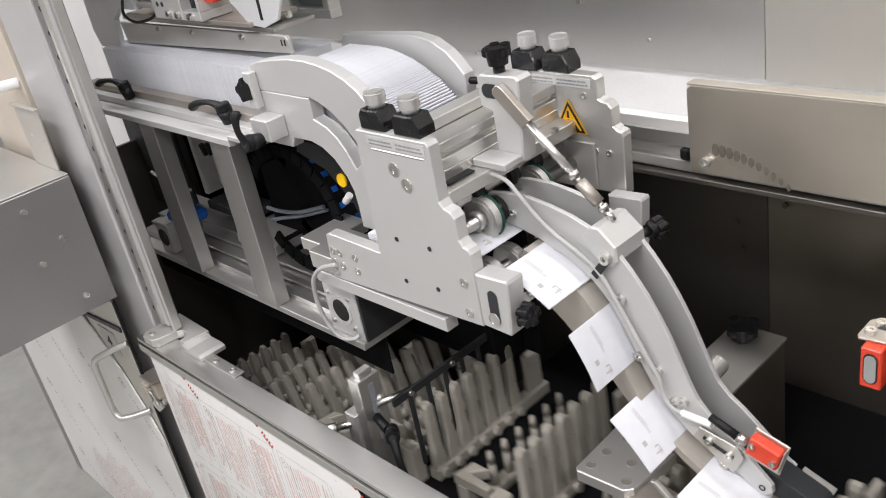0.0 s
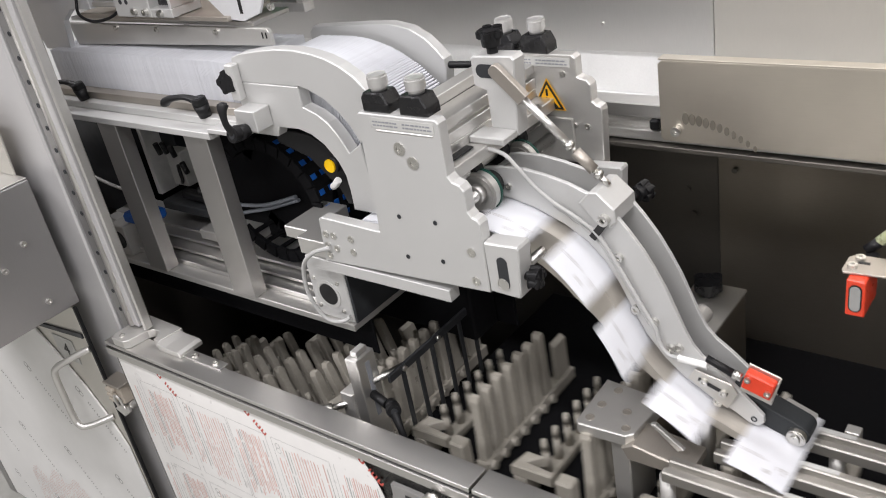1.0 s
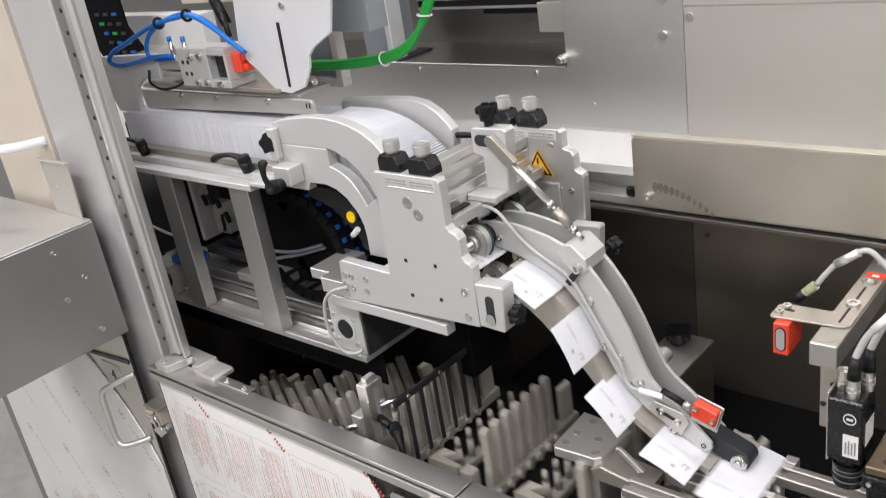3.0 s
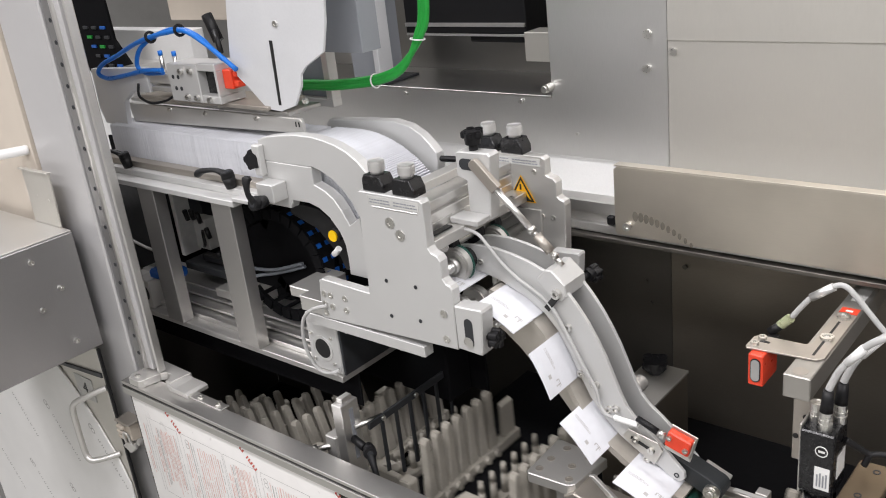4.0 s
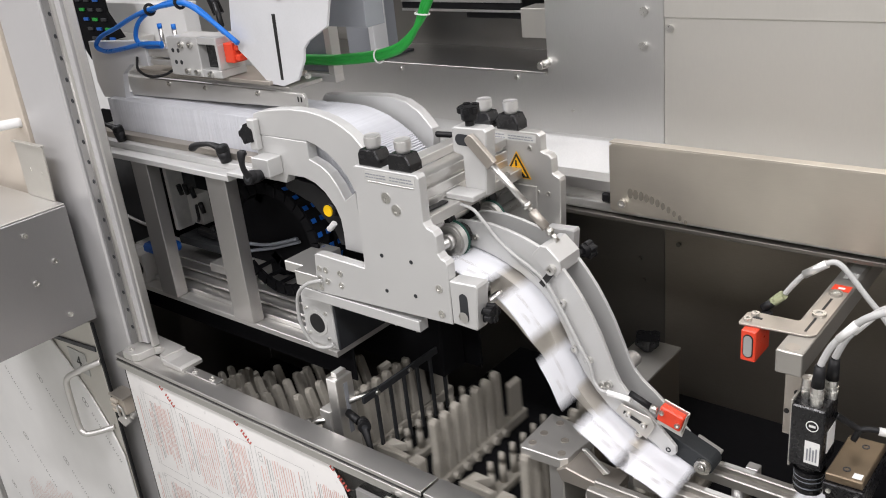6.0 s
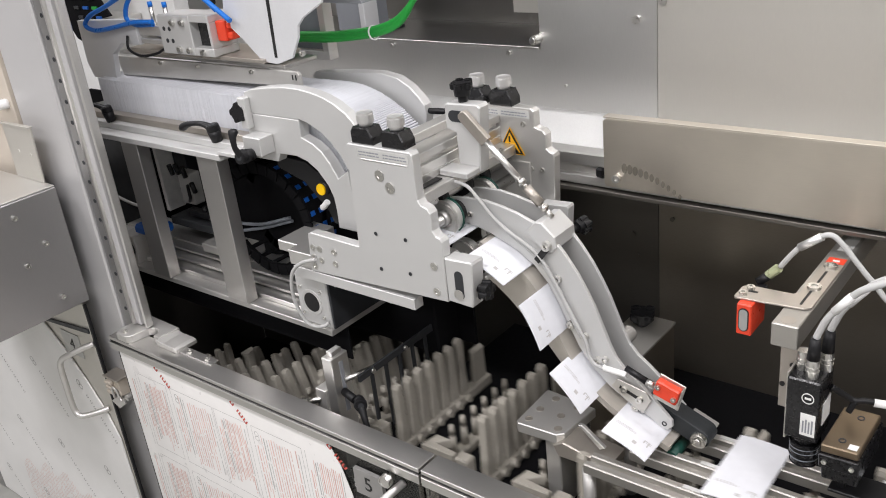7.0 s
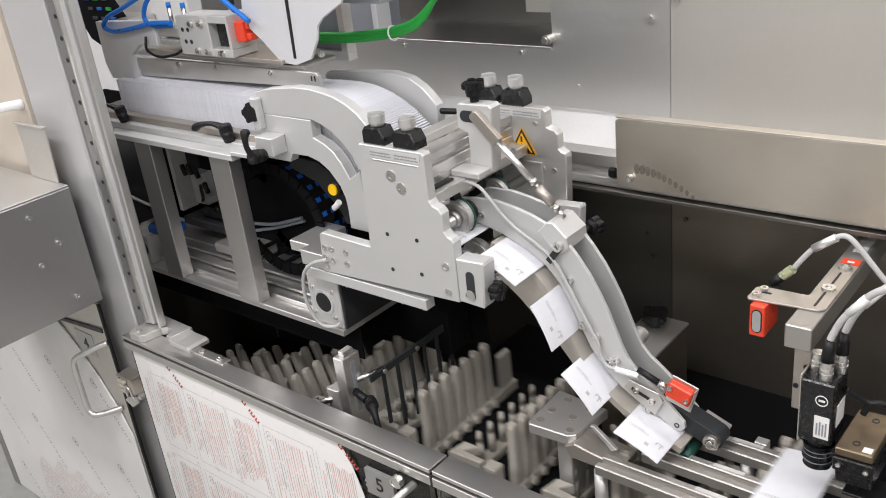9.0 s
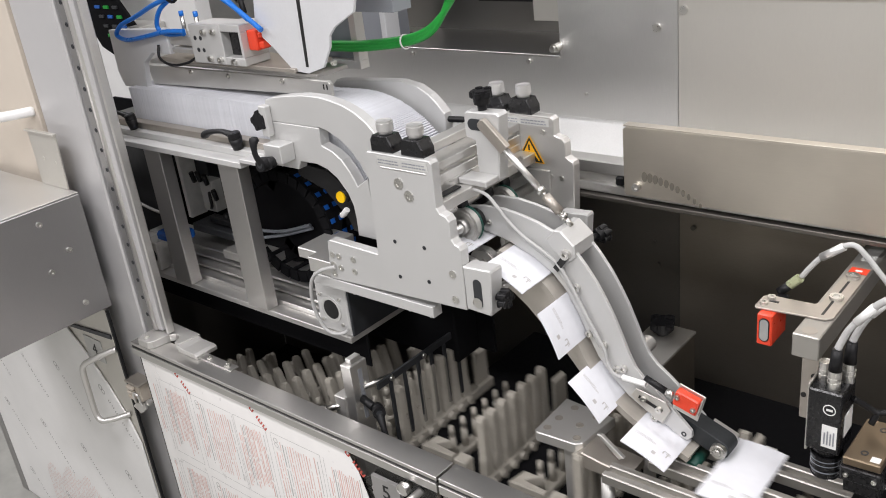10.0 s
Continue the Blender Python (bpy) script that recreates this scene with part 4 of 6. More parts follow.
chute = thing("card_chute", "curved aluminium card chute with two cheek plates and a belt", "chute", (0.15, 0.14, 1.05))
for y0, y1 in ((0.115, 0.122), (0.163, 0.170)):
    bm = B()
    prism(bm, UP + LOW, y0, y1, 0.0008)
    part("cheek", bm, ALU_WHITE, chute)
for x, z in ((0.166, 1.110), (0.213, 1.015), (0.187, 1.030), (0.248, 0.980), (0.236, 0.975), (0.303, 0.905)):
    screw(chute, (x, 0.115, z), (0, -1, 0), 0.0068, 0.006)
bm = B()
disc_ring(bm, (0.353, 0.1148, 0.889), (0, -1, 0), 0.0045, 0.0026, 0.0006, 14)
part("end_hole", bm, DARK_BOX, chute)
bm = B()
cyl(bm, (-0.031, 0.1150, 1.199), (-0.031, 0.1125, 1.199), 0.017, seg=28)
part("bearing_cap", bm, BLACK, chute, "black bearing cap")
screw(chute, (-0.004, 0.115, 1.196), (0, -1, 0), 0.005, 0.004)
bm = B()
cyl(bm, (0.247, 0.170, 0.985), (0.247, 0.200, 0.985), 0.0145, seg=24, bevel=0.001)
part("spacer", bm, ALU, chute, "round spacer")

# card path through the chute: (x, z) of the card's underside
PATH = smooth_path([(-0.30, 0, 1.178), (-0.20, 0, 1.181), (-0.12, 0, 1.180), (-0.03, 0, 1.174), (0.035, 0, 1.160), (0.081, 0, 1.1415), (0.115, 0, 1.120), (0.140, 0, 1.093), (0.160, 0, 1.058),
                    (0.1755, 0, 1.024), (0.195, 0, 0.986), (0.220, 0, 0.9525), (0.250, 0, 0.925), (0.285, 0, 0.903), (0.3225, 0, 0.887), (0.360, 0, 0.872), (0.395, 0, 0.860), (0.44, 0, 0.852), (0.52, 0, 0.850)], 10)
CUM = [0.0]
for a, b in zip(PATH, PATH[1:]):
    CUM.append(CUM[-1] + (b - a).length)


def on_path(s):
    """Place and slope on the card path at arc length s."""
    s = max(0.0, min(s, CUM[-1] - 1e-4))
    i = max(k for k in range(len(CUM) - 1) if CUM[k] <= s)
    f = (s - CUM[i]) / (CUM[i + 1] - CUM[i])
    p = PATH[i].lerp(PATH[i + 1], f)
    a, b = PATH[max(i - 3, 0)], PATH[min(i + 4, len(PATH) - 1)]
    return p.x, p.z, math.degrees(math.atan2(b.z - a.z, b.x - a.x))


def s_at(x):
    return min(zip(CUM, PATH), key=lambda q: abs(q[1].x - x))[0]


def band(bm, x0, x1, off0, off1, y0, y1):
    """A curved band beside the card path between two normal offsets."""
    ss = [s_at(x0) + (s_at(x1) - s_at(x0)) * k / 60 for k in range(61)]
    top, bot = [], []
    for s in ss:
        x, z, a = on_path(s)
        nx, nz = -math.sin(math.radians(a)), math.cos(math.radians(a))
        top.append((x + nx * off1, z + nz * off1))
        bot.append((x + nx * off0, z + nz * off0))
    prism(bm, top + bot[::-1], y0, y1, 0)
    return bm


bm = B()
band(bm, 0.03, 0.375, -0.012, -0.0012, 0.090, 0.19)
part("slide", bm, SLIDE, chute, "worn grey-brown slide under the cards")
bm = B()
prism(bm, [(p.x, p.z - 0.006) for p in PATH if 0.034 < p.x < 0.372] + [(0.372, 0.858), (0.335, 0.864), (0.302, 0.876), (0.2686, 0.893), (0.243, 0.911), (0.205, 0.940), (0.1755, 0.965), (0.155, 0.990), (0.128, 1.019), (0.100, 1.043),
          (0.081, 1.062), (0.0536, 1.083), (0.034, 1.094)], 0.092, 0.102, 0.001)
part("slide_plate", bm, SLIDE, chute, "worn curved side plate below the slide")
bm = B()
band(bm, -0.02, 0.345, 0.0032, 0.0085, 0.1235, 0.1615)
part("belt", bm, RUBBER, chute, "dark transport belt")
bm = B()
cyl(bm, (0.055, 0.10, 1.098), (0.055, 0.135, 1.098), 0.018, seg=20)
part("idler", bm, ALU, chute)

# sensor at the chute end
ob = thing("photo_sensor", "red photoelectric sensor on a bent steel plate at the chute end", "sensor", (0.36, 0.105, 0.95))
M = pose(0.364, 0.101, 0.957, 0, 16, 0)
bm = B()
box(bm, -0.0205, 0.0195, -0.007, 0.008, -0.008, 0.0205, 0.002, m=M)
part("housing", bm, RED, ob)
bm = B()
box(bm, -0.0225, 0.0225, 0.0085, 0.011, -0.027, 0.0245, 0.001, m=M)
plate = part("back_plate", bm, STEEL_MATT, ob, "thin steel back plate")
bm = B()
box(bm, 0.0205, 0.0225, -0.004, 0.0082, -0.012, 0.0245, 0.0006, m=M)
part("shield", bm, STEEL_MATT, ob)
for lx, lz in ((-0.015, 0.011), (0.014, 0.004)):
    p = M @ Vector((lx, -0.007, lz))
    screw(ob, p, (0, -1, 0), 0.0042, 0.004)
bm = B()
cyl(bm, M @ Vector((-0.036, -0.001, 0.004)), M @ Vector((-0.024, -0.001, 0.004)), 0.0062, seg=14)
part("plug_ring", bm, ZINC, ob)
bm = B()
cyl(bm, M @ Vector((-0.075, -0.001, 0.008)), M @ Vector((-0.036, -0.001, 0.004)), 0.0052, 0.0058, seg=14)
part("plug", bm, BLACK, ob, "black moulded plug")
ob = thing("sensor_bracket", "slotted steel bracket holding the chute sensor", "bracket", (0.30, 0.11, 0.93))
bm = B()
prism(bm, [(0.262, 0.936), (0.272, 0.953), (0.325, 0.943), (0.333, 0.930), (0.318, 0.900), (0.300, 0.910)], 0.1085, 0.1110, 0.0006)
part("plate", bm, STEEL_MATT, ob)
bm = B()
M = pose(0.298, 0.1080, 0.932, 0, 20, 0)
box(bm, -0.022, 0.022, -0.0006, 0.0006, -0.0028, 0.0028, 0, m=M)
part("slot", bm, SIGN_BLACK, ob, "dark slot")
for x, z in ((0.286, 0.937), (0.313, 0.926)):
    screw(ob, (x, 0.1085, z), (0, -1, 0), 0.0055, 0.005)

# exit belt arm with roller
ob = thing("exit_belt", "dark belt on an arm with a roller over the card exit", "belt arm", (0.38, 0.14, 0.88))
bm = B()
A0, A1, r0, r1 = Vector((0.325, 0, 0.905)), Vector((0.408, 0, 0.872)), 0.0155, 0.0160
out = []
ang = math.atan2(A1.z - A0.z, A1.x - A0.x)
for k in range(13):
    a = ang + math.pi / 2 + math.pi * k / 12
    out.append((A0.x + r0 * math.cos(a), A0.z + r0 * math.sin(a)))
for k in range(13):
    a = ang - math.pi / 2 + math.pi * k / 12
    out.append((A1.x + r1 * math.cos(a), A1.z + r1 * math.sin(a)))
prism(bm, out, 0.126, 0.160, 0.001)
part("belt", bm, RUBBER, ob)
bm = B()
cyl(bm, (A1.x, 0.119, A1.z), (A1.x, 0.1255, A1.z), 0.0130, seg=28, bevel=0.001)
disc_ring(bm, (A1.x, 0.119, A1.z), (0, -1, 0), 0.0105, 0.0075, 0.002, 24)
cyl(bm, (A1.x, 0.114, A1.z), (A1.x, 0.119, A1.z), 0.0062, seg=6)
part("roller", bm, ZINC, ob, "steel end roller")
bm = B()
box(bm, 0.0, 0.045, -0.006, 0.006, -0.004, 0.004, 0.001, m=pose(0.378, 0.168, 0.890, 0, 21, 0))
part("arm", bm, ALU, ob)

# grey cable along the chute
ob = thing("sensor_cable", "pale grey cable clipped along the chute cheek", "cable", (0.1, 0.1, 1.1))
bm = B()
tube(bm, [(-0.060, 0.10, 1.200), (-0.062, 0.10, 1.228), (-0.050, 0.10, 1.250), (-0.027, 0.10, 1.259), (0.006, 0.10, 1.254), (0.027, 0.10, 1.235), (0.046, 0.105, 1.208), (0.072, 0.108, 1.185), (0.110, 0.108, 1.165),
          (0.138, 0.108, 1.146), (0.160, 0.108, 1.112), (0.183, 0.108, 1.070), (0.205, 0.108, 1.030), (0.217, 0.108, 1.008), (0.222, 0.108, 0.985), (0.235, 0.106, 0.970), (0.255, 0.104, 0.970)], 0.0031, 10)
part("lead", bm, GREY_CABLE, ob)
bm = B()
tube(bm, [(0.072, 0.112, 1.178), (0.110, 0.112, 1.155), (0.138, 0.112, 1.132), (0.160, 0.112, 1.098), (0.183, 0.112, 1.056), (0.207, 0.112, 1.010)], 0.0026, 8)
part("second_lead", bm, GREY_CABLE, ob)
bm = B()
cyl(bm, (0.252, 0.103, 0.971), (0.294, 0.102, 0.971), 0.0048, seg=12, bevel=0.001)
part("cable_tag", bm, LABEL_WHITE, ob, "white printed cable tag")

# ---------------------------------------------------------------- curved magazine
OUT = [(-0.462, 1.392), (-0.440, 1.399), (-0.40, 1.405), (-0.352, 1.410), (-0.31, 1.410), (-0.278, 1.406), (-0.25, 1.400), (-0.224, 1.390), (-0.20, 1.376), (-0.18, 1.357), (-0.168, 1.335), (-0.16, 1.31)]
IN = [(-0.225, 1.150), (-0.262, 1.150), (-0.261, 1.185), (-0.263, 1.21), (-0.272, 1.232), (-0.294, 1.258), (-0.318, 1.273), (-0.345, 1.280), (-0.39, 1.279)]


def arc(c, r, a0, a1, n):
    return [(c[0] + r * math.cos(math.radians(a0 + (a1 - a0) * k / n)), c[1] + r * math.sin(math.radians(a0 + (a1 - a0) * k / n))) for k in range(n + 1)]


ob = thing("curved_guide", "pale machined curved guide plate with a window beside the stack", "guide plate", (-0.35, 0.06, 1.25))
SLOT_TOP = [(-0.320, 1.353), (-0.30, 1.348), (-0.272, 1.336), (-0.248, 1.318), (-0.228, 1.296), (-0.214, 1.27)]
SLOT_BOT = [(-0.243, 1.250), (-0.258, 1.276), (-0.275, 1.296), (-0.295, 1.309), (-0.322, 1.318)]
bm = B()
prism(bm, OUT + SLOT_TOP[::-1] + [(-0.330, 1.352), (-0.470, 1.352)], 0.045, 0.068, 0.0015)
part("outer_rib", bm, ALU_WHITE, ob)
bm = B()
prism(bm, [(-0.470, 1.3515), (-0.3225, 1.3515), (-0.3225, 1.319), (-0.295, 1.3095), (-0.275, 1.2965), (-0.258, 1.2765), (-0.243, 1.2505), (-0.215, 1.269), (-0.205, 1.15)] + IN + [(-0.400, 1.262), (-0.470, 1.262)], 0.0452, 0.068, 0.0015)
part("inner_rib", bm, ALU_WHITE, ob)
bm = B()
box(bm, -0.468, -0.448, 0.030, 0.045, 1.325, 1.385, 0.002)
part("clamp_pad", bm, ALU_WHITE, ob)
bm = B()
box(bm, -0.448, -0.400, 0.010, 0.0448, 1.283, 1.318, 0.0015)
part("mount_block", bm, ALU_WHITE, ob)
FAROUT = [(-0.480, 1.372), (-0.470, 1.381), (-0.40, 1.385), (-0.345, 1.388), (-0.291, 1.390), (-0.25, 1.383), (-0.221, 1.368), (-0.203, 1.352), (-0.188, 1.335), (-0.186, 1.318)]
FARIN = [(-0.20, 1.24), (-0.235, 1.24), (-0.25, 1.26), (-0.29, 1.29), (-0.34, 1.30), (-0.48, 1.30)]
ob = thing("curved_guide", "pale machined curved guide plate on the far side of the stack", "guide plate", (-0.35, 0.24, 1.25))
bm = B()
prism(bm, FAROUT + FARIN, 0.240, 0.262, 0.0015)
part("plate", bm, ALU_WHITE, ob)
bm = B()
tube(bm, [(-0.19, 0.25, 1.322), (-0.15, 0.27, 1.318), (-0.10, 0.28, 1.318)], 0.006, 8)
part("pin", bm, BLACK, ob)

# booklets in the curve, each a thin slab
CARD_L, CARD_W, CARD_T = 0.082, 0.152, 0.0033
CY = 0.152
CARD_Y = 0.113
MOVING_W = 0.162
AC, AR = (-0.370, 1.122), 0.250
stack = thing("booklet_stack", "curved stack of white folded paper booklets in the magazine", "paper stack", (-0.3, CY, 1.25))


def slab_mesh(name, L, W, T, mat, fold=0.0):
    """One folded booklet: rounded fold edge, slightly bowed."""
    bm = B()
    n = 6
    rows_t, rows_b = [], []
    for i in range(n + 1):
        f = i / n - 0.5
        z = -fold * (2 * f) ** 2
        rows_t.append([bm.verts.new((f * L, s * W / 2, z + T)) for s in (-1, 1)])
        rows_b.append([bm.verts.new((f * L, s * W / 2, z)) for s in (-1, 1)])
    for i in range(n):
        bm.faces.new((rows_t[i][0], rows_t[i + 1][0], rows_t[i + 1][1], rows_t[i][1]))
        bm.faces.new((rows_b[i][0], rows_b[i][1], rows_b[i + 1][1], rows_b[i + 1][0]))
        for s in (0, 1):
            bm.faces.new((rows_t[i][s], rows_b[i][s], rows_b[i + 1][s], rows_t[i + 1][s]))
    for i in (0, n):
        bm.faces.new((rows_t[i][0], rows_t[i][1], rows_b[i][1], rows_b[i][0]))
    bmesh.ops.recalc_face_normals(bm, faces=bm.faces[:])
    es = [e for e in bm.edges if e.is_manifold and e.calc_face_angle(0) > 1.0]
    bmesh.ops.bevel(bm, geom=es, offset=T * 0.3, segments=2, affect="EDGES")
    return mesh_of(name, bm, mat)


slab = slab_mesh("booklet", CARD_L, CARD_W, CARD_T * 0.86, PAPER)
off = origin_of(stack)
N_ARC = 66
for i in range(N_ARC):
    u = i / (N_ARC - 1)
    a = 90 - 58 * (0.6 * u + 0.4 * u ** 3)
    rad = AR - CARD_L / 2 + rng.uniform(-0.0003, 0.0003)
    x, z = AC[0] + rad * math.cos(math.radians(a)), AC[1] + rad * math.sin(math.radians(a))
    o = new("booklet", slab)
    o.parent = stack
    o.matrix_local = Matrix.Translation(Vector((x, CY + rng.uniform(-0.0008, 0.0008), z)) - off) @ pose(0, 0, 0, 0, -a, 0)
for i in range(20):
    x = -0.372 - CARD_T * (i + 0.5)
    o = new("booklet", slab)
    o.parent = stack
    o.matrix_local = Matrix.Translation(Vector((x, CY + rng.uniform(-0.0008, 0.0008), AC[1] + AR - CARD_L / 2 - 0.001 * (i / 40) + rng.uniform(-0.0006, 0.0006))) - off) @ pose(0, 0, 0, 0, -90, 0)

# the straight stack, pushed along slowly
straight = thing("booklet_stack", "long straight stack of white folded booklets standing on edge", "paper stack", (-0.75, CY, 1.298))
ZS = 1.371 - CARD_L / 2
for i in range(166):
    o = new("booklet", slab)
    o.parent = straight
    x = -0.440 - CARD_T * 1.08 * i
    o.matrix_local = Matrix.Translation(Vector((x, CY + rng.uniform(-0.0007, 0.0007), ZS + rng.uniform(-0.0007, 0.0005))) - origin_of(straight)) @ pose(0, 0, 0, 0, -90 + rng.uniform(-0.4, 0.4), 0)

# ---------------------------------------------------------------- channel under the stack
ob = thing("magazine_shelf", "long aluminium magazine shelf with a stepped front edge", "shelf", (-0.78, 0.03, 1.26))
bm = B()
prism(bm, [(-1.15, 1.262), (-1.15, 1.274), (-0.519, 1.274), (-0.519, 1.262)], 0.0, 0.255, 0.001)
part("plate", bm, ALU_WHITE, ob)
bm = B()
box(bm, -1.15, -0.476, 0.030, 0.058, 1.2742, 1.288, 0.001)
part("step", bm, ALU_WHITE, ob)
bm = B()
box(bm, -1.15, -0.43, 0.048, 0.072, 1.2882, 1.302, 0.001)
part("side_guide", bm, GUIDE_SLAB, ob, "worn side guide strip")
bm = B()
prism(bm, [(-0.519, 1.2745), (-0.519, 1.2825), (-0.43, 1.2825), (-0.43, 1.2745)], 0.0, 0.044, 0.001)
part("end_pad", bm, ALU_WHITE, ob)
bm = B()
box(bm, -1.15, -0.32, 0.07, 0.245, 1.2745, 1.286, 0.001)
part("bed", bm, STEEL_H, ob)
clamp_lever((-0.940, 0.036, 1.308), (-1.025, 0.02, 1.312), r=0.0105)
clamp_lever((-0.560, 0.032, 1.307), (-0.648, 0.02, 1.306), r=0.0115)
clamp_lever((-0.425, -0.008, 1.288), (-0.433, -0.012, 1.340), r=0.0115, axis=(0.1, -1, 0.15))

for x0, x1 in ((-0.612, -0.548), (-0.880, -0.820)):
    ob = thing("frame_post", "square aluminium post between shelf and base profile", "post", ((x0 + x1) / 2, 0.03, 0.94), "channel posts")
    bm = B()
    box(bm, x0, x1, 0.012, 0.042, 0.9325, 1.2618, 0.0012)
    part("post", bm, POST, ob)
ob = thing("base_profile", "long grooved aluminium base profile with a motor end", "profile", (-0.7, 0.1, 0.92))
bm = B()
box(bm, -1.15, -0.303, 0.018, 0.20, 0.919, 0.932, 0.001)
part("bottom_plate", bm, ALU, ob)
for y0, z0, z1 in ((0.048, 0.9325, 0.943), (0.072, 0.947, 0.953), (0.096, 0.957, 0.963)):
    bm = B()
    box(bm, -1.15, -0.395, y0, 0.1245, z0, z1, 0.001)
    part("rib", bm, ALU_BRIGHT, ob)
bm = B()
box(bm, -1.15, -0.395, 0.125, 0.20, 0.932, 0.966, 0)
part("profile", bm, ALU_BRIGHT, ob)
bm = B()
box(bm, -0.392, -0.305, 0.024, 0.20, 0.9325, 1.038, 0.002)
part("motor_flange", bm, ALU_WHITE, ob)
bm = B()
box(bm, -0.3046, -0.2995, 0.026, 0.20, 0.932, 1.036, 0.0015)
part("end_cover", bm, DARK_BOX, ob, "dark blue-grey end cover")
bm = B()
cyl(bm, (-0.352, 0.0225, 0.982), (-0.352, 0.026, 0.982), 0.0205, seg=32)
part("shaft_hole", bm, SIGN_BLACK, ob, "black round opening")
bm = B()
disc_ring(bm, (-0.352, 0.0238, 0.982), (0, -1, 0), 0.0275, 0.0215, 0.0012, 32)
part("hole_ring", bm, LABEL, ob)
for dx in (-0.028, 0.028):
    for dz in (-0.028, 0.028):
        screw(ob, (-0.352 + dx, 0.024, 0.982 + dz), (0, -1, 0), 0.0035, 0.003)
for x in (-0.95, -0.9, -0.70, -0.5, -0.33):
    bm = B()
    cyl(bm, (x, 0.04, 0.913), (x, 0.04, 0.919), 0.005, seg=10)
    part("foot_screw", bm, ZINC, ob)
bm = B()
box(bm, -0.385, -0.31, 0.030, 0.075, 1.0385, 1.047, 0.002)
part("blue_seal", bm, BLUE_PART, ob, "blue plastic seal")
ob = thing("motor_cable", "pale grey cable looping from the plate to the motor flange", "cable", (-0.37, 0.0, 1.0))
bm = B()
tube(bm, [(-0.285, -0.004, 1.102), (-0.32, -0.012, 1.090), (-0.352, -0.012, 1.060), (-0.366, -0.008, 1.01), (-0.362, -0.002, 0.968), (-0.345, 0.004, 0.942), (-0.318, 0.012, 0.942), (-0.306, 0.018, 0.95)], 0.0036, 10)
part("lead", bm, GREY_CABLE, ob)
bm = B()
box(bm, -0.43, -0.3705, 0.03, 0.13, 1.078, 1.100, 0.0015)
solid("carriage_plate", bm, ALU, "aluminium carriage plate behind the feeder arm", "plate")

# Added black sheet: stands for the shadow under the base profile.
bm = B()
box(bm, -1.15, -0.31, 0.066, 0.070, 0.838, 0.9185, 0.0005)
solid("skirt_panel", bm, VOID_BLACK, "added black sheet under the base profile, standing for shade", "panel")

# inside the channel: back and trough blackened for shade, drag chain, valves
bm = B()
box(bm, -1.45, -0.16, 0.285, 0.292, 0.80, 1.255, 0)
solid("channel_back", bm, VOID_BLACK, "back panel of the channel, blackened for shade", "panel", kind="structure")
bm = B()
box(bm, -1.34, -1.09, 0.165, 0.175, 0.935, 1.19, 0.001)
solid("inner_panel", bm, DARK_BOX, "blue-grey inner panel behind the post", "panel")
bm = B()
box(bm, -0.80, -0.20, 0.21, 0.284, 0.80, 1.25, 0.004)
solid("chain_trough", bm, VOID_BLACK, "trough behind the drag chain, blackened for shade", "trough")
chain = thing("drag_chain", "black plastic cable drag chain with blue tubes inside", "drag chain", (-0.42, 0.15, 1.08))
for k in range(22):
    a = math.radians(150 - 13.5 * k)
    cx, cz = -0.548 + 0.128 * math.cos(a), 1.092 + 0.115 * math.sin(a)
    M = pose(cx, 0.14, cz, 0, -math.degrees(a) + 90, 0)
    bm = B()
    for y in (-0.036, 0.030):
        box(bm, -0.013, 0.013, y, y + 0.006, -0.012, 0.012, 0.001, m=M)
    box(bm, -0.004, 0.004, -0.030, 0.030, 0.009, 0.012, 0.0005, m=M)
    part("link", bm, VOID_BLACK, chain)
    if 6 <= k <= 13:
        for yo in (-0.028, -0.005, 0.018):
            bm = B()
            box(bm, -0.005, 0.005, yo, yo + 0.011, 0.0125, 0.0140, 0.0, m=M)
            part("tube", bm, BLUE_PART, chain, "blue tube seen between the links")
bm = B()
prism(bm, [(-0.75, 0.95), (-0.75, 1.17), (-0.62, 1.205), (-0.52, 1.205), (-0.46, 1.17), (-0.44, 1.11), (-0.46, 1.04), (-0.54, 0.99), (-0.64, 0.96)], 0.17, 0.18, 0.001)
part("side_guard", bm, VOID_BLACK, chain, "smooth black side guard")
bm = B()
prism(bm, [(-0.44, 1.262), (-0.358, 1.256), (-0.316, 1.233), (-0.279, 1.185), (-0.275, 1.140), (-0.305, 1.140), (-0.316, 1.165), (-0.371, 1.215), (-0.44, 1.235)], 0.075, 0.085, 0.001)
solid("chain_bracket", bm, BLACK, "black bracket under the curved guide", "bracket")
ob = thing("index_plunger", "black index plunger with a yellow round cap", "plunger", (-0.312, 0.066, 1.21))
bm = B()
cyl(bm, (-0.310, 0.062, 1.213), (-0.310, 0.078, 1.213), 0.014, seg=20)
part("body", bm, BLACK, ob)
bm = B()
cyl(bm, (-0.311, 0.0595, 1.2135), (-0.311, 0.062, 1.2135), 0.0112, seg=24, bevel=0.0006)
part("cap", bm, YELLOW, ob, "yellow round cap")
bm = B()
tube(bm, [(-0.316, 0.062, 1.176), (-0.306, 0.058, 1.182), (-0.296, 0.058, 1.192)], 0.006, 10)
solid("fitting_tip", bm, WHITE, "small white angled fitting by the plunger", "fitting")
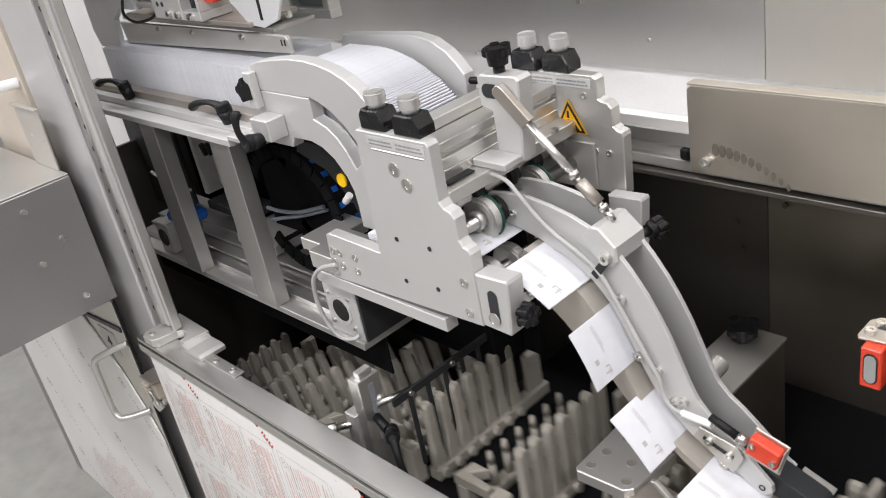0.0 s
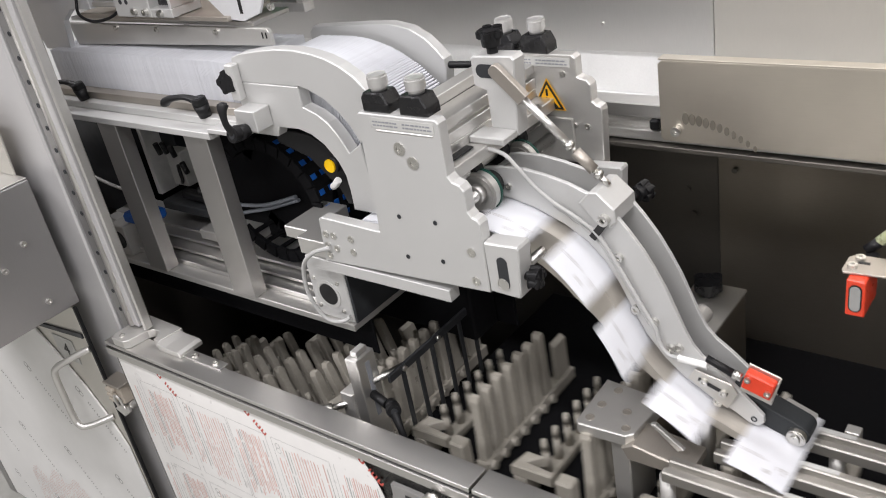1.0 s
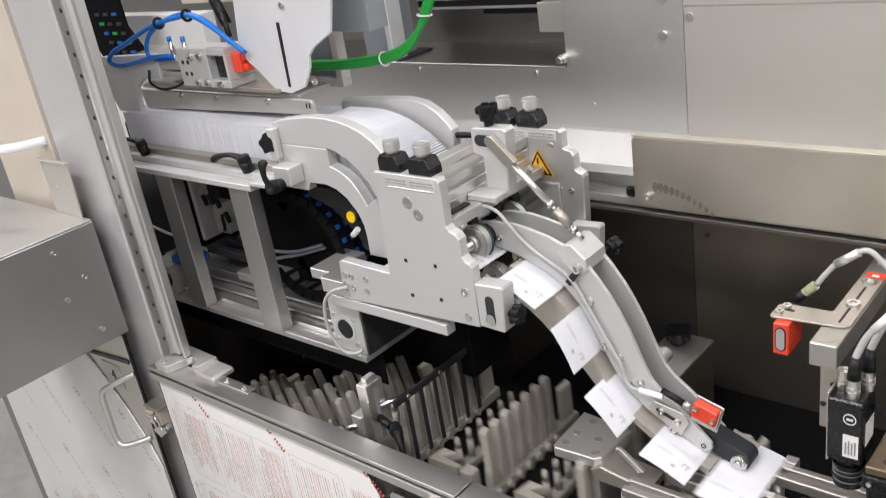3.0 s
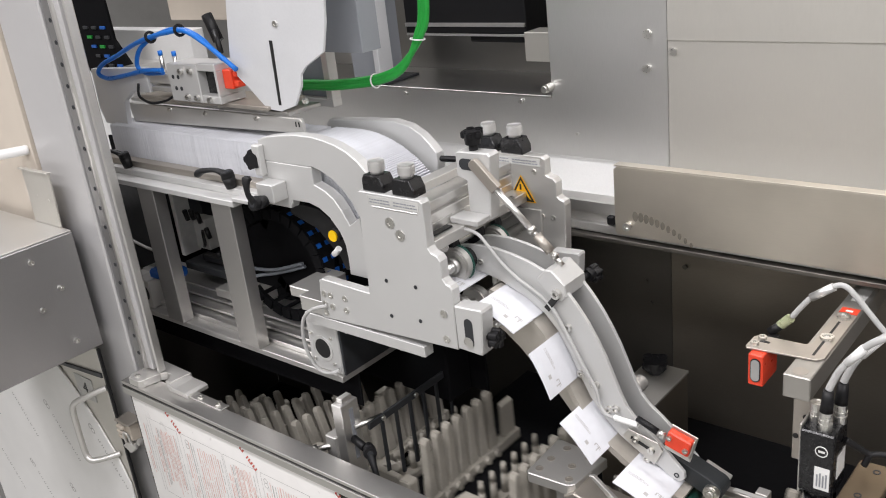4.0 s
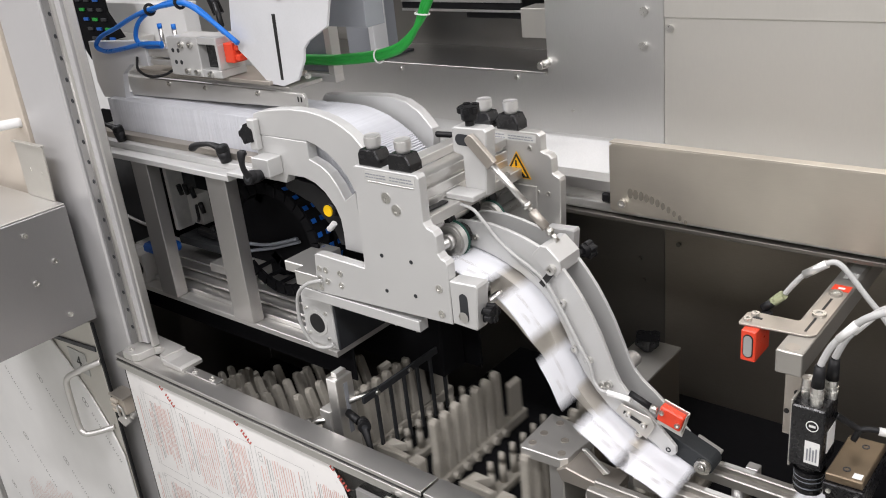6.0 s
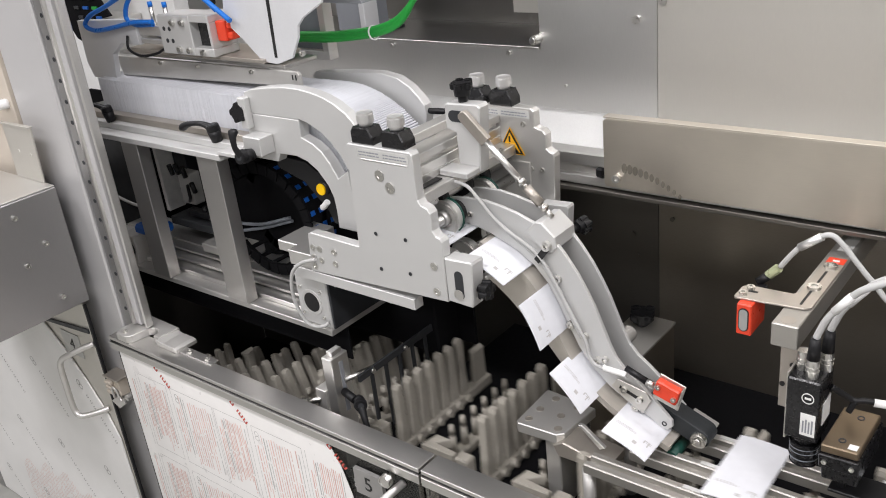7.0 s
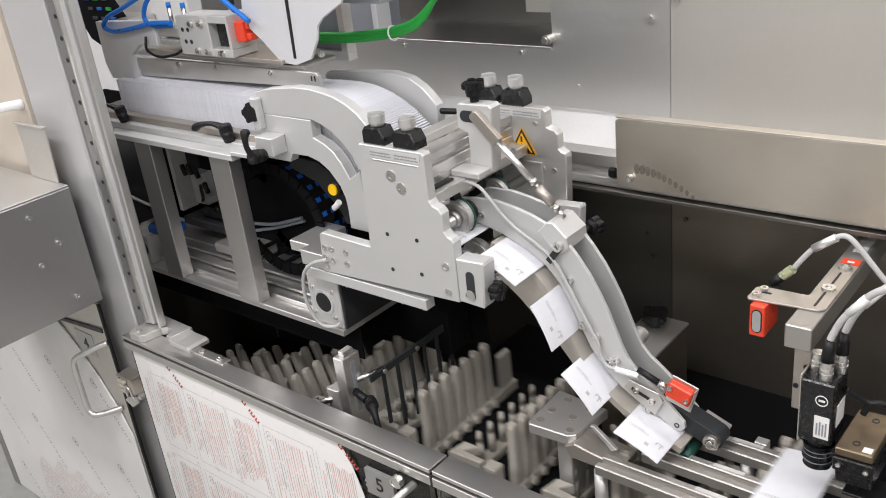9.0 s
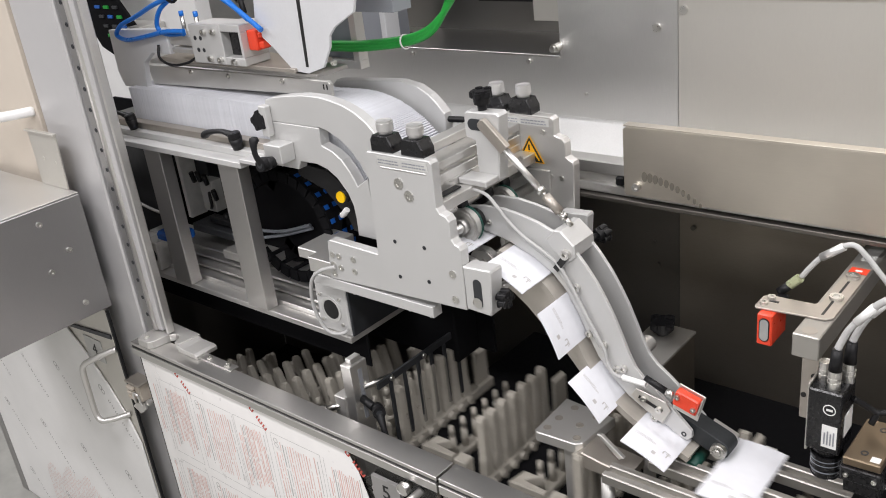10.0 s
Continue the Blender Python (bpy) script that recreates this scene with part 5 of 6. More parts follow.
for pts in ([(-0.74, 0.155, 1.035), (-0.697, 0.155, 1.036), (-0.625, 0.155, 1.048), (-0.533, 0.155, 1.079)], [(-0.74, 0.16, 1.005), (-0.697, 0.16, 1.018), (-0.625, 0.16, 1.038), (-0.533, 0.16, 1.070)]):
    bm = B()
    tube(bm, pts, 0.004, 8)
    solid("dark_hose", bm, GREY_PLASTIC, "grey hose in the dark channel", "hose")
valve = thing("valve_block", "grey valve block with fittings behind the posts", "valve", (-0.70, 0.17, 1.0))
for (x0, x1, y0, y1, z0, z1, mt, nm) in ((-0.975, -0.925, 0.19, 0.23, 1.06, 1.17, DARK_BOX, "cylinder_body"), (-0.935, -0.885, 0.165, 0.195, 1.045, 1.125, LABEL, "valve_body"),
                                          (-0.95, -0.79, 0.13, 0.20, 1.000, 1.020, DARK_BOX, "base"), (-0.80, -0.66, 0.10, 0.2, 0.968, 0.990, ALU, "foot"),
                                          (-0.885, -0.80, 0.14, 0.16, 1.03, 1.045, BLACK, "plug"), (-0.99, -0.976, 0.15, 0.2, 1.02, 1.2, LABEL_WHITE, "rail")):
    bm = B()
    box(bm, x0, x1, y0, y1, z0, z1, 0.002)
    part(nm, bm, mt, valve)
for x, z in ((-0.935, 1.135), (-0.91, 1.14), (-0.885, 1.135), (-0.86, 1.10), (-0.83, 1.045)):
    bm = B()
    cyl(bm, (x, 0.155, z - 0.014), (x, 0.15, z + 0.012), 0.006, seg=10)
    part("fitting", bm, BLACK, valve)
bm = B()
tube(bm, [(-0.89, 0.155, 1.06), (-0.87, 0.145, 1.075), (-0.87, 0.145, 1.095), (-0.885, 0.155, 1.10)], 0.004, 8)
part("hose", bm, BLACK, valve)
bm = B()
box(bm, -0.972, -0.892, 0.040, 0.100, 1.0055, 1.030, 0.006)
solid("blue_clamp", bm, BLUE_PART, "blue plastic seal on the end flange", "clamp")
ob = thing("end_flange", "grey motor flange with a dark round opening", "flange", (-0.95, 0.05, 0.94))
bm = B()
box(bm, -1.012, -0.962, 0.026, 0.110, 0.9325, 1.005, 0.002)
part("plate", bm, ALU, ob)
bm = B()
cyl(bm, (-0.987, 0.0245, 0.970), (-0.987, 0.0285, 0.970), 0.020, seg=28)
part("opening", bm, SIGN_BLACK, ob, "dark round opening")
bm = B()
tube(bm, [(-1.24, 0.15, 1.03), (-1.18, 0.15, 1.018), (-1.12, 0.15, 1.012), (-1.06, 0.15, 1.016)], 0.004, 8)
solid("grey_hose", bm, GREY_CABLE, "pale grey hose behind the column", "hose")

# ---------------------------------------------------------------- pusher head above the stack (slides along)
pusher = thing("pusher_head", "sliding pusher head with valve block, blue tubes and sheet cover", "pusher", (-0.65, 0.12, 1.37))
bm = B()
prism(bm, [(-0.985, 1.372), (-0.996, 1.415), (-0.400, 1.417), (-0.395, 1.411), (-0.395, 1.389)], 0.116, 0.124, 0.0008)
bar = part("press_bar", bm, ALU, pusher, "long flat aluminium press bar")
bm = B()
for x in (-0.413, -0.404):
    box(bm, x - 0.0015, x + 0.0015, 0.1153, 0.117, 1.401, 1.411, 0)
part("slots", bm, SIGN_BLACK, bar, "two small dark slots")
for x in (-0.83, -0.70, -0.53):
    screw(pusher, (x, 0.116, 1.409), (0, -1, 0), 0.0045, 0.005)
bm = B()
box(bm, -0.995, -0.44, 0.125, 0.21, 1.4175, 1.425, 0.001)
part("top_flange", bm, STEEL_H, pusher)
bm = B()
box(bm, -0.92, -0.47, 0.10, 0.20, 1.432, 1.440, 0.001)
part("slide_rail", bm, GUIDE_SLAB, pusher)
bm = B()
prism(bm, [(-1.087, 1.495), (-1.09, 1.40), (-1.075, 1.366), (-0.985, 1.366), (-0.972, 1.425), (-0.93, 1.45), (-0.86, 1.45), (-0.86, 1.505)], 0.095, 0.108, 0.001)
part("end_plate", bm, LIGHT_SHEET, pusher, "pale folded end plate")
bm = B()
box(bm, -0.760, -0.655, 0.085, 0.15, 1.441, 1.519, 0.0015)
box(bm, -0.655, -0.594, 0.085, 0.15, 1.441, 1.457, 0.0015)
box(bm, -0.655, -0.594, 0.085, 0.15, 1.507, 1.522, 0.0015)
box(bm, -0.601, -0.594, 0.086, 0.15, 1.457, 1.507, 0.001)
part("valve_frame", bm, ALU_WHITE, pusher, "pale aluminium valve frame")
bm = B()
box(bm, -0.6548, -0.6012, 0.105, 0.15, 1.4572, 1.5068, 0.001)
part("valve_core", bm, BLACK_GLOSS, pusher, "dark square valve core")
for x, z in ((-0.708, 1.505), (-0.676, 1.506), (-0.700, 1.452), (-0.668, 1.451), (-0.625, 1.449)):
    screw(pusher, (x, 0.085, z), (0, -1, 0), 0.0062, 0.007)
for x, z in ((-0.742, 1.492), (-0.724, 1.492), (-0.738, 1.468), (-0.720, 1.468)):
    bm = B()
    cyl(bm, (x, 0.0843, z), (x, 0.0856, z), 0.0045, seg=14)
    part("bore", bm, DARK_BOX, pusher, "small dark bore")
bm = B()
box(bm, -0.593, -0.566, 0.10, 0.135, 1.470, 1.509, 0.002)
box(bm, -0.566, -0.552, 0.104, 0.13, 1.474, 1.487, 0.002)
box(bm, -0.566, -0.556, 0.104, 0.13, 1.494, 1.505, 0.002)
part("red_block", bm, RED, pusher, "red plastic block")
for x in (-0.81, -0.76):
    bm = B()
    cyl(bm, (x, 0.11, 1.485), (x, 0.11, 1.53), 0.0045, seg=10)
    fit = part("fitting", bm, ZINC, pusher, "upright push-in fitting")
    bm = B()
    cyl(bm, (x, 0.11, 1.53), (x, 0.11, 1.54), 0.005, seg=10)
    part("collar", bm, BLUE, fit, "blue release collar")
bm = B()
box(bm, -0.86, -0.75, 0.10, 0.14, 1.470, 1.492, 0.002)
box(bm, -0.85, -0.77, 0.095, 0.13, 1.455, 1.466, 0.002)
part("cylinder", bm, ALU, pusher)
for pts in ([(-0.785, 0.09, 1.503), (-0.85, 0.088, 1.500), (-0.93, 0.086, 1.487), (-1.0, 0.085, 1.478), (-1.038, 0.085, 1.488), (-1.01, 0.085, 1.510), (-0.949, 0.09, 1.530), (-0.87, 0.09, 1.556), (-0.80, 0.09, 1.573), (-0.74, 0.09, 1.582), (-0.677, 0.09, 1.586), (-0.611, 0.09, 1.560), (-0.537, 0.095, 1.512)],
            [(-0.80, 0.10, 1.495), (-0.86, 0.095, 1.494), (-0.885, 0.095, 1.510), (-0.86, 0.095, 1.545), (-0.80, 0.098, 1.572), (-0.72, 0.10, 1.588), (-0.65, 0.10, 1.575), (-0.58, 0.10, 1.53)]):
    bm = B()
    tube(bm, pts, 0.0050, 10)
    part("blue_tube", bm, BLUE, pusher, "blue pneumatic tube")
for x, z in ((-0.81, 1.571), (-0.70, 1.586)):
    bm = B()
    disc_ring(bm, (x, 0.094, z), (1, 0, 0.3), 0.0135, 0.008, 0.004, 14)
    part("cable_tie", bm, BLACK, pusher, "black cable tie")
bm = B()
tube(bm, [(-0.89, 0.09, 1.47), (-0.88, 0.08, 1.445), (-0.84, 0.08, 1.432), (-0.79, 0.085, 1.438), (-0.76, 0.09, 1.45)], 0.003, 8)
part("black_lead", bm, BLACK, pusher, "thin black lead")
bm = B()
cyl(bm, (-0.72, 0.20, 1.545), (-0.745, 0.20, 1.60), 0.012, seg=12)
cyl(bm, (-0.665, 0.16, 1.53), (-0.70, 0.18, 1.57), 0.006, seg=10)
part("hose_end", bm, BLACK, pusher)
bm = B()
prism(bm, [(-0.515, 1.80), (-0.556, 1.60), (-0.573, 1.507), (-0.529, 1.475), (-0.481, 1.434), (-0.44, 1.431), (-0.396, 1.445), (-0.371, 1.483), (-0.366, 1.505), (-0.350, 1.520), (-0.296, 1.548), (-0.280, 1.60), (-0.25, 1.80)], 0.108, 0.114, 0.0008)
cover = part("tapered_cover", bm, LIGHT_SHEET, pusher, "pale grey tapered sheet cover with a slot")
bm = B()
prism(bm, [(-0.439, 1.567), (-0.430, 1.567), (-0.436, 1.444), (-0.443, 1.444)], 0.1072, 0.1082, 0)
part("slot", bm, SIGN_BLACK, cover, "long dark slot")
screw(cover, (-0.412, 0.108, 1.598), (0, -1, 0), 0.006, 0.004)
bm = B()
box(bm, -0.396, -0.290, 0.20, 0.25, 1.528, 1.80, 0.001)
part("side_box", bm, MID_SHEET, pusher, "grey side box")
bm = B()
for v in ((-0.545, -0.535, 0.235, 0.26, 1.425, 1.54), (-0.447, -0.430, 0.235, 0.26, 1.425, 1.5275), (-0.545, -0.430, 0.235, 0.26, 1.408, 1.425)):
    box(bm, *v, 0.001)
part("rear_frame", bm, ALU, pusher)
bm = B()
box(bm, -0.5348, -0.4472, 0.25, 0.258, 1.4252, 1.54, 0)
part("rear_plate", bm, GREY_PLASTIC, pusher)
screw(pusher, (-0.382, 0.125, 1.452), (0, -1, 0), 0.006, 0.006)
for k in range(3):
    bm = B()
    dz = 0.0055 * k
    tube(bm, [(-0.53, 0.228, 1.446 + dz), (-0.48, 0.232, 1.448 + dz), (-0.42, 0.232, 1.450 + dz), (-0.35, 0.25, 1.455 + dz), (-0.30, 0.25, 1.464 + dz), (-0.255, 0.25, 1.480 + dz), (-0.222 + 0.004 * k, 0.25, 1.510 + dz), (-0.196 + 0.006 * k, 0.25, 1.555), (-0.180 + 0.007 * k, 0.25, 1.60), (-0.170 + 0.007 * k, 0.25, 1.75)], 0.0055, 10)
    part("green_cable", bm, GREEN, pusher, "green data cable")
for x, y, z in ((-0.318, 0.25, 1.464), (-0.196, 0.25, 1.545)):
    bm = B()
    disc_ring(bm, (x, y, z), (1, 0, 0.2) if z < 1.5 else (0.1, 0.1, 1), 0.0145, 0.0125, 0.0025, 16)
    part("cable_tie", bm, LABEL_WHITE, pusher, "white cable tie")

# recess contents
ob = thing("upright_profile", "grey upright profile standing in the recess", "profile", (-0.58, 0.62, 1.362))
bm = B()
box(bm, -0.755, -0.672, 0.60, 0.70, 1.3625, 2.0, 0.003)
part("body", bm, MID_SHEET, ob)
bm = B()
box(bm, -0.668, -0.650, 0.59, 0.64, 1.3625, 2.0, 0.002)
part("strip", bm, LIGHT_SHEET, ob)
bm = B()
box(bm, -0.77, -0.64, 0.585, 0.72, 1.3622, 1.368, 0.001)
part("foot", bm, DARK_BOX, ob)
ob = thing("linear_axis", "black linear axis with a pale stripe under the recess top", "linear axis", (-0.4, 0.70, 1.52))
bm = B()
box(bm, -0.648, -0.285, 0.70, 0.799, 1.472, 1.70, 0.002)
part("body", bm, BLACK, ob)
bm = B()
box(bm, -0.645, -0.286, 0.694, 0.6995, 1.488, 1.497, 0.0005)
box(bm, -0.645, -0.286, 0.696, 0.6995, 1.466, 1.4715, 0.0005)
part("stripe", bm, ALU_BRIGHT, ob)
bm = B()
box(bm, -0.455, -0.30, 0.71, 0.76, 1.450, 1.4655, 0.002)
part("bracket", bm, BLACK, ob)
bm = B()
box(bm, -0.250, -0.149, 0.64, 0.70, 1.424, 1.487, 0.001)
solid("corner_sheet", bm, STEEL_MATT, "small matt steel sheet in the recess corner", "sheet")

# ---------------------------------------------------------------- far left background
bm = B()
box(bm, -2.6, -1.35, 0.55, 0.60, 0.0, 1.50, 0.002)
solid("rear_partition", bm, WHITE, "white partition behind the magazine", "panel", kind="structure")
bm = B()
box(bm, -1.50, -1.02, 0.60, 0.62, 1.52, 2.4, 0.002)
solid("rear_cover", bm, BEIGE, "beige machine cover behind the pusher", "panel", kind="structure")
bm = B()
prism(bm, [(-1.80, 1.75), (-1.80, 1.44), (-1.735, 1.345), (-1.672, 1.320), (-1.610, 1.405), (-1.524, 1.418), (-1.585, 1.490), (-1.60, 1.75)], 0.45, 0.46, 0.002)
guard = thing("wiring_guard", "black guard with rows of small coloured terminals", "guard", (-1.7, 0.45, 1.32))
part("sheet", bm, VOID_BLACK, guard)
for i in range(18):
    bm = B()
    x, z = -1.735 + 0.048 * (i % 3) + 0.012 * (i // 3), 1.52 - 0.028 * (i // 3)
    box(bm, x, x + 0.026, 0.444, 0.4498, z, z + 0.009, 0.001)
    part("wire_terminal", bm, (DARK_BOX, GREEN, BLUE_PART, DARK_BOX)[(i * 7) % 4], guard)
bm = B()
box(bm, -1.70, -1.52, 0.46, 0.549, 1.38, 1.41, 0.002)
solid("guard_bracket", bm, ALU, "pale bracket holding the black guard", "bracket")

# ---------------------------------------------------------------- gate and guide in the comb conveyor
ob = thing("guide_post", "flat upright aluminium guide post beside the comb conveyor", "guide post", (-0.25, -0.04, 0.67))
bm = B()
box(bm, -0.262, -0.236, -0.055, -0.010, 0.672, 0.924, 0.0015)
part("bar", bm, ALU_BRIGHT, ob)
bm = B()
box(bm, -0.256, -0.242, -0.045, -0.018, 0.9245, 0.934, 0.001)
part("tip", bm, ALU_BRIGHT, ob)
bm = B()
box(bm, -0.290, -0.2625, -0.06, -0.02, 0.78, 0.850, 0.0015)
part("side_block", bm, ALU, ob)
bm = B()
cyl(bm, (-0.30, -0.075, 0.822), (-0.27, -0.045, 0.828), 0.006, seg=12)
cyl(bm, (-0.312, -0.088, 0.820), (-0.30, -0.075, 0.822), 0.010, seg=14)
cyl(bm, (-0.322, -0.098, 0.812), (-0.312, -0.088, 0.818), 0.005, seg=10)
part("ball_joint", bm, ZINC, ob, "bright ball joint")
bm = B()
cyl(bm, (-0.235, -0.03, 0.868), (-0.215, 0.03, 0.868), 0.0055, seg=14)
part("cross_pin", bm, ZINC, ob)
bm = B()
box(bm, -0.2362, -0.2355, -0.036, -0.026, 0.80, 0.91, 0)
part("scale", bm, INK, ob, "thin engraved scale")
bm = B()
cyl(bm, (-0.236, -0.035, 0.845), (-0.196, -0.046, 0.845), 0.008, seg=14)
part("lever_stud", bm, BLACK, ob)
clamp_lever((-0.180, -0.050, 0.846), (-0.146, -0.066, 0.770), "black clamping lever on the guide post", 0.0105, (0.75, -0.6, 0.2))
ob = thing("finger_gate", "dark metal gate frame with upright bars across the conveyor", "gate", (-0.215, 0.12, 0.70))
bm = B()
box(bm, -0.218, -0.212, -0.012, 0.232, 0.858, 0.873, 0.0008)
part("top_bar", bm, DARK_BOX, ob)
for k in range(6):
    y = 0.020 + 0.0405 * k
    bm = B()
    box(bm, -0.2175, -0.2125, y, y + 0.008, 0.715, 0.8578, 0.0006)
    part("upright", bm, DARK_BOX, ob)
for y in (0.024, 0.12, 0.222):
    bm = B()
    cyl(bm, (-0.2117, y, 0.866), (-0.207, y, 0.866), 0.005, seg=10)
    part("screw", bm, ZINC, ob)

# ---------------------------------------------------------------- bracket table and card conveyor
ob = thing("bracket_table", "milled aluminium bracket plate with five counterbores on an arm", "bracket", (0.15, 0.1, 0.67))
bm = B()
prism_pts = [(0.104, 0.052), (0.110, 0.046), (0.186, 0.050), (0.196, 0.060), (0.205, 0.150), (0.10, 0.160)]
prism(bm, [(x, -y) for x, y in prism_pts], 0.826, 0.846, 0.0015, m=Matrix(((1, 0, 0, 0), (0, 0, -1, 0), (0, 1, 0, 0), (0, 0, 0, 1))))
part("plate", bm, ALU, ob)
for x, y in ((0.120, 0.066), (0.122, 0.100), (0.165, 0.100), (0.180, 0.066), (0.13, 0.14), (0.178, 0.135)):
    bm = B()
    disc_ring(bm, (x, y, 0.8462), (0, 0, 1), 0.0072, 0.0056, 0.0008, 20)
    cyl(bm, (x, y, 0.8450), (x, y, 0.8465), 0.0056, seg=18)
    part("counterbore", bm, GUIDE_SLAB, ob, "counterbored screw hole")
bm = B()
box(bm, 0.155, 0.185, 0.06, 0.14, 0.673, 0.8258, 0.002)
part("leg", bm, ALU, ob)
bm = B()
prism(bm, [(0.18, 0.826), (0.20, 0.838), (0.235, 0.832), (0.29, 0.826), (0.29, 0.812), (0.24, 0.806), (0.19, 0.806)], 0.045, 0.10, 0.002)
part("arm", bm, GUIDE_SLAB, ob)
bm = B()
prism(bm, [(0.222, 0.872), (0.230, 0.874), (0.272, 0.842), (0.262, 0.836)], 0.062, 0.070, 0.001)
part("fin", bm, ALU, ob)

conv = thing("card_conveyor", "card conveyor of parallel steel rails on posts", "conveyor", (0.8, 0.15, 0.67))
for y, x0 in ((0.026, 0.262), (0.092, 0.31), (0.168, 0.31)):
    bm = B()
    box(bm, x0, 1.5, y - 0.019, y - 0.006, 0.826, 0.845, 0.0018)
    box(bm, x0, 1.5, y + 0.006, y + 0.019, 0.826, 0.845, 0.0018)
    box(bm, x0, 1.5, y - 0.006, y + 0.006, 0.822, 0.834, 0)
    part("rail", bm, RAIL, conv, "twin steel rail")
    for k in range(8):
        bm = B()
        xx = 0.42 + 0.16 * k
        box(bm, xx, xx + 0.05, y + 0.009, y + 0.0175, 0.8452, 0.8460, 0.0003)
        part("wear_pad", bm, LABEL, conv, "pale wear pad")
for x in (0.262, 0.45, 0.66, 0.9, 1.2, 1.45):
    bm = B()
    cyl(bm, (x, 0.026, 0.673), (x, 0.026, 0.822), 0.011, seg=18)
    part("post", bm, ALU, conv)
    bm = B()
    cyl(bm, (x, 0.168, 0.673), (x, 0.168, 0.822), 0.011, seg=18)
    part("post", bm, ALU, conv)
for x, y in ((0.452, 0.2),):
    bm = B()
    box(bm, x, x + 0.02, y - 0.012, y + 0.006, 0.828, 0.847, 0.001)
    part("stop", bm, ALU, conv)
bm = B()
cyl(bm, (0.372, 0.10, 0.840), (0.372, 0.15, 0.840), 0.010, seg=20)
part("idler", bm, GREEN_BELT, conv)
bm = B()
box(bm, 1.5, 1.72, 0.03, 0.225, 0.69, 0.70, 0.001)
box(bm, 1.71, 1.72, 0.03, 0.225, 0.70, 0.86, 0.001)
part("end_tray", bm, STEEL_MATT, conv, "collecting tray")
bm = B()
box(bm, 1.55, 1.67, 0.10, 0.20, 0.673, 0.69, 0.001)
part("tray_foot", bm, STEEL_MATT, conv)

# ---------------------------------------------------------------- inspection camera on its arm
arm = thing("mounting_arm", "square aluminium arm from the back wall with a slotted steel plate", "arm", (0.54, 0.3, 1.09))
bm = B()
box(bm, 0.520, 0.557, 0.100, WY - 0.001, 1.094, 1.130, 0.0015)
part("bar", bm, RAIL, arm)
bm = B()
cyl(bm, (0.538, 0.116, 1.1295), (0.538, 0.116, 1.1306), 0.0105, seg=24)
part("bore", bm, GUIDE_SLAB, arm, "round plugged bore")
bm = B()
pts = [(0.449, 0.146), (0.452, 0.141), (0.548, 0.150), (0.556, 0.158), (0.556, 0.33), (0.527, 0.33), (0.527, 0.195), (0.520, 0.187), (0.456, 0.185), (0.449, 0.178)]
prism(bm, [(x, -y) for x, y in pts], 1.1306, 1.1336, 0.0005, m=Matrix(((1, 0, 0, 0), (0, 0, -1, 0), (0, 1, 0, 0), (0, 0, 0, 1))))
part("plate", bm, GUIDE_SLAB, arm, "bent brownish steel plate")
bm = B()
box(bm, 0.538, 0.5415, 0.160, 0.275, 1.1334, 1.1341, 0)
part("slot", bm, SIGN_BLACK, arm, "narrow adjusting slot")
bm = B()
box(bm, 0.462, 0.476, 0.165, 0.170, 1.1334, 1.1341, 0)
part("slot", bm, SIGN_BLACK, arm, "narrow adjusting slot")
for x, y, r in ((0.541, 0.215, 0.010), (0.541, 0.29, 0.010), (0.459, 0.154, 0.006), (0.463, 0.174, 0.006)):
    screw(arm, (x, y, 1.1336), (0, 0, 1), r, 0.005)
bm = B()
box(bm, 0.529, 0.555, 0.305, 0.325, 1.1337, 1.1343, 0)
tag = part("red_tag", bm, RED, arm, "small red tag with a pale mark")
bm = B()
box(bm, 0.537, 0.547, 0.311, 0.317, 1.1344, 1.1346, 0)
part("mark", bm, LABEL_WHITE, tag)
bm = B()
box(bm, 0.53, 0.55, 0.36, 0.42, 1.1302, 1.1305, 0)
part("print", bm, LABEL, arm, "small grey print")

sens = thing("photo_sensor", "red box sensor with an oval grey window under the arm plate", "sensor", (0.46, 0.15, 1.09))
bm = B()
box(bm, 0.459, 0.481, 0.130, 0.186, 1.080, 1.1302, 0.0015)
part("housing", bm, RED, sens)
bm = B()
oval(bm, 0.470, 1.1055, 0.015, 0.038, 0.1290, 0.1325)
win = part("window_surround", bm, SIGN_BLACK, sens, "black oval surround")
bm = B()
oval(bm, 0.470, 1.1055, 0.0122, 0.0344, 0.1283, 0.1295)
part("window", bm, LENS_GLASS, win, "grey oval window")
bm = B()
cyl(bm, (0.462, 0.205, 1.130), (0.476, 0.21, 1.143), 0.0068, seg=14)
box(bm, 0.462, 0.478, 0.186, 0.206, 1.10, 1.13, 0.002)
part("plug", bm, BLACK, sens)
bm = B()
cyl(bm, (0.476, 0.21, 1.143), (0.490, 0.21, 1.158), 0.0072, seg=16, bevel=0.001)
part("plug_ring", bm, GREEN_LED, sens, "clear green-lit plug ring")
cab = thing("sensor_cable", "pale grey sensor cable with a clear tag arching to the wall", "cable", (0.5, 0.3, 1.2))
bm = B()
tube(bm, [(0.492, 0.21, 1.160), (0.505, 0.21, 1.180), (0.520, 0.21, 1.199), (0.545, 0.21, 1.219), (0.562, 0.21, 1.224), (0.579, 0.21, 1.210), (0.598, 0.21, 1.188), (0.62, 0.21, 1.164), (0.66, 0.21, 1.13), (0.76, 0.25, 1.10)], 0.0040, 10)
part("lead", bm, GREY_CABLE, cab)
bm = B()
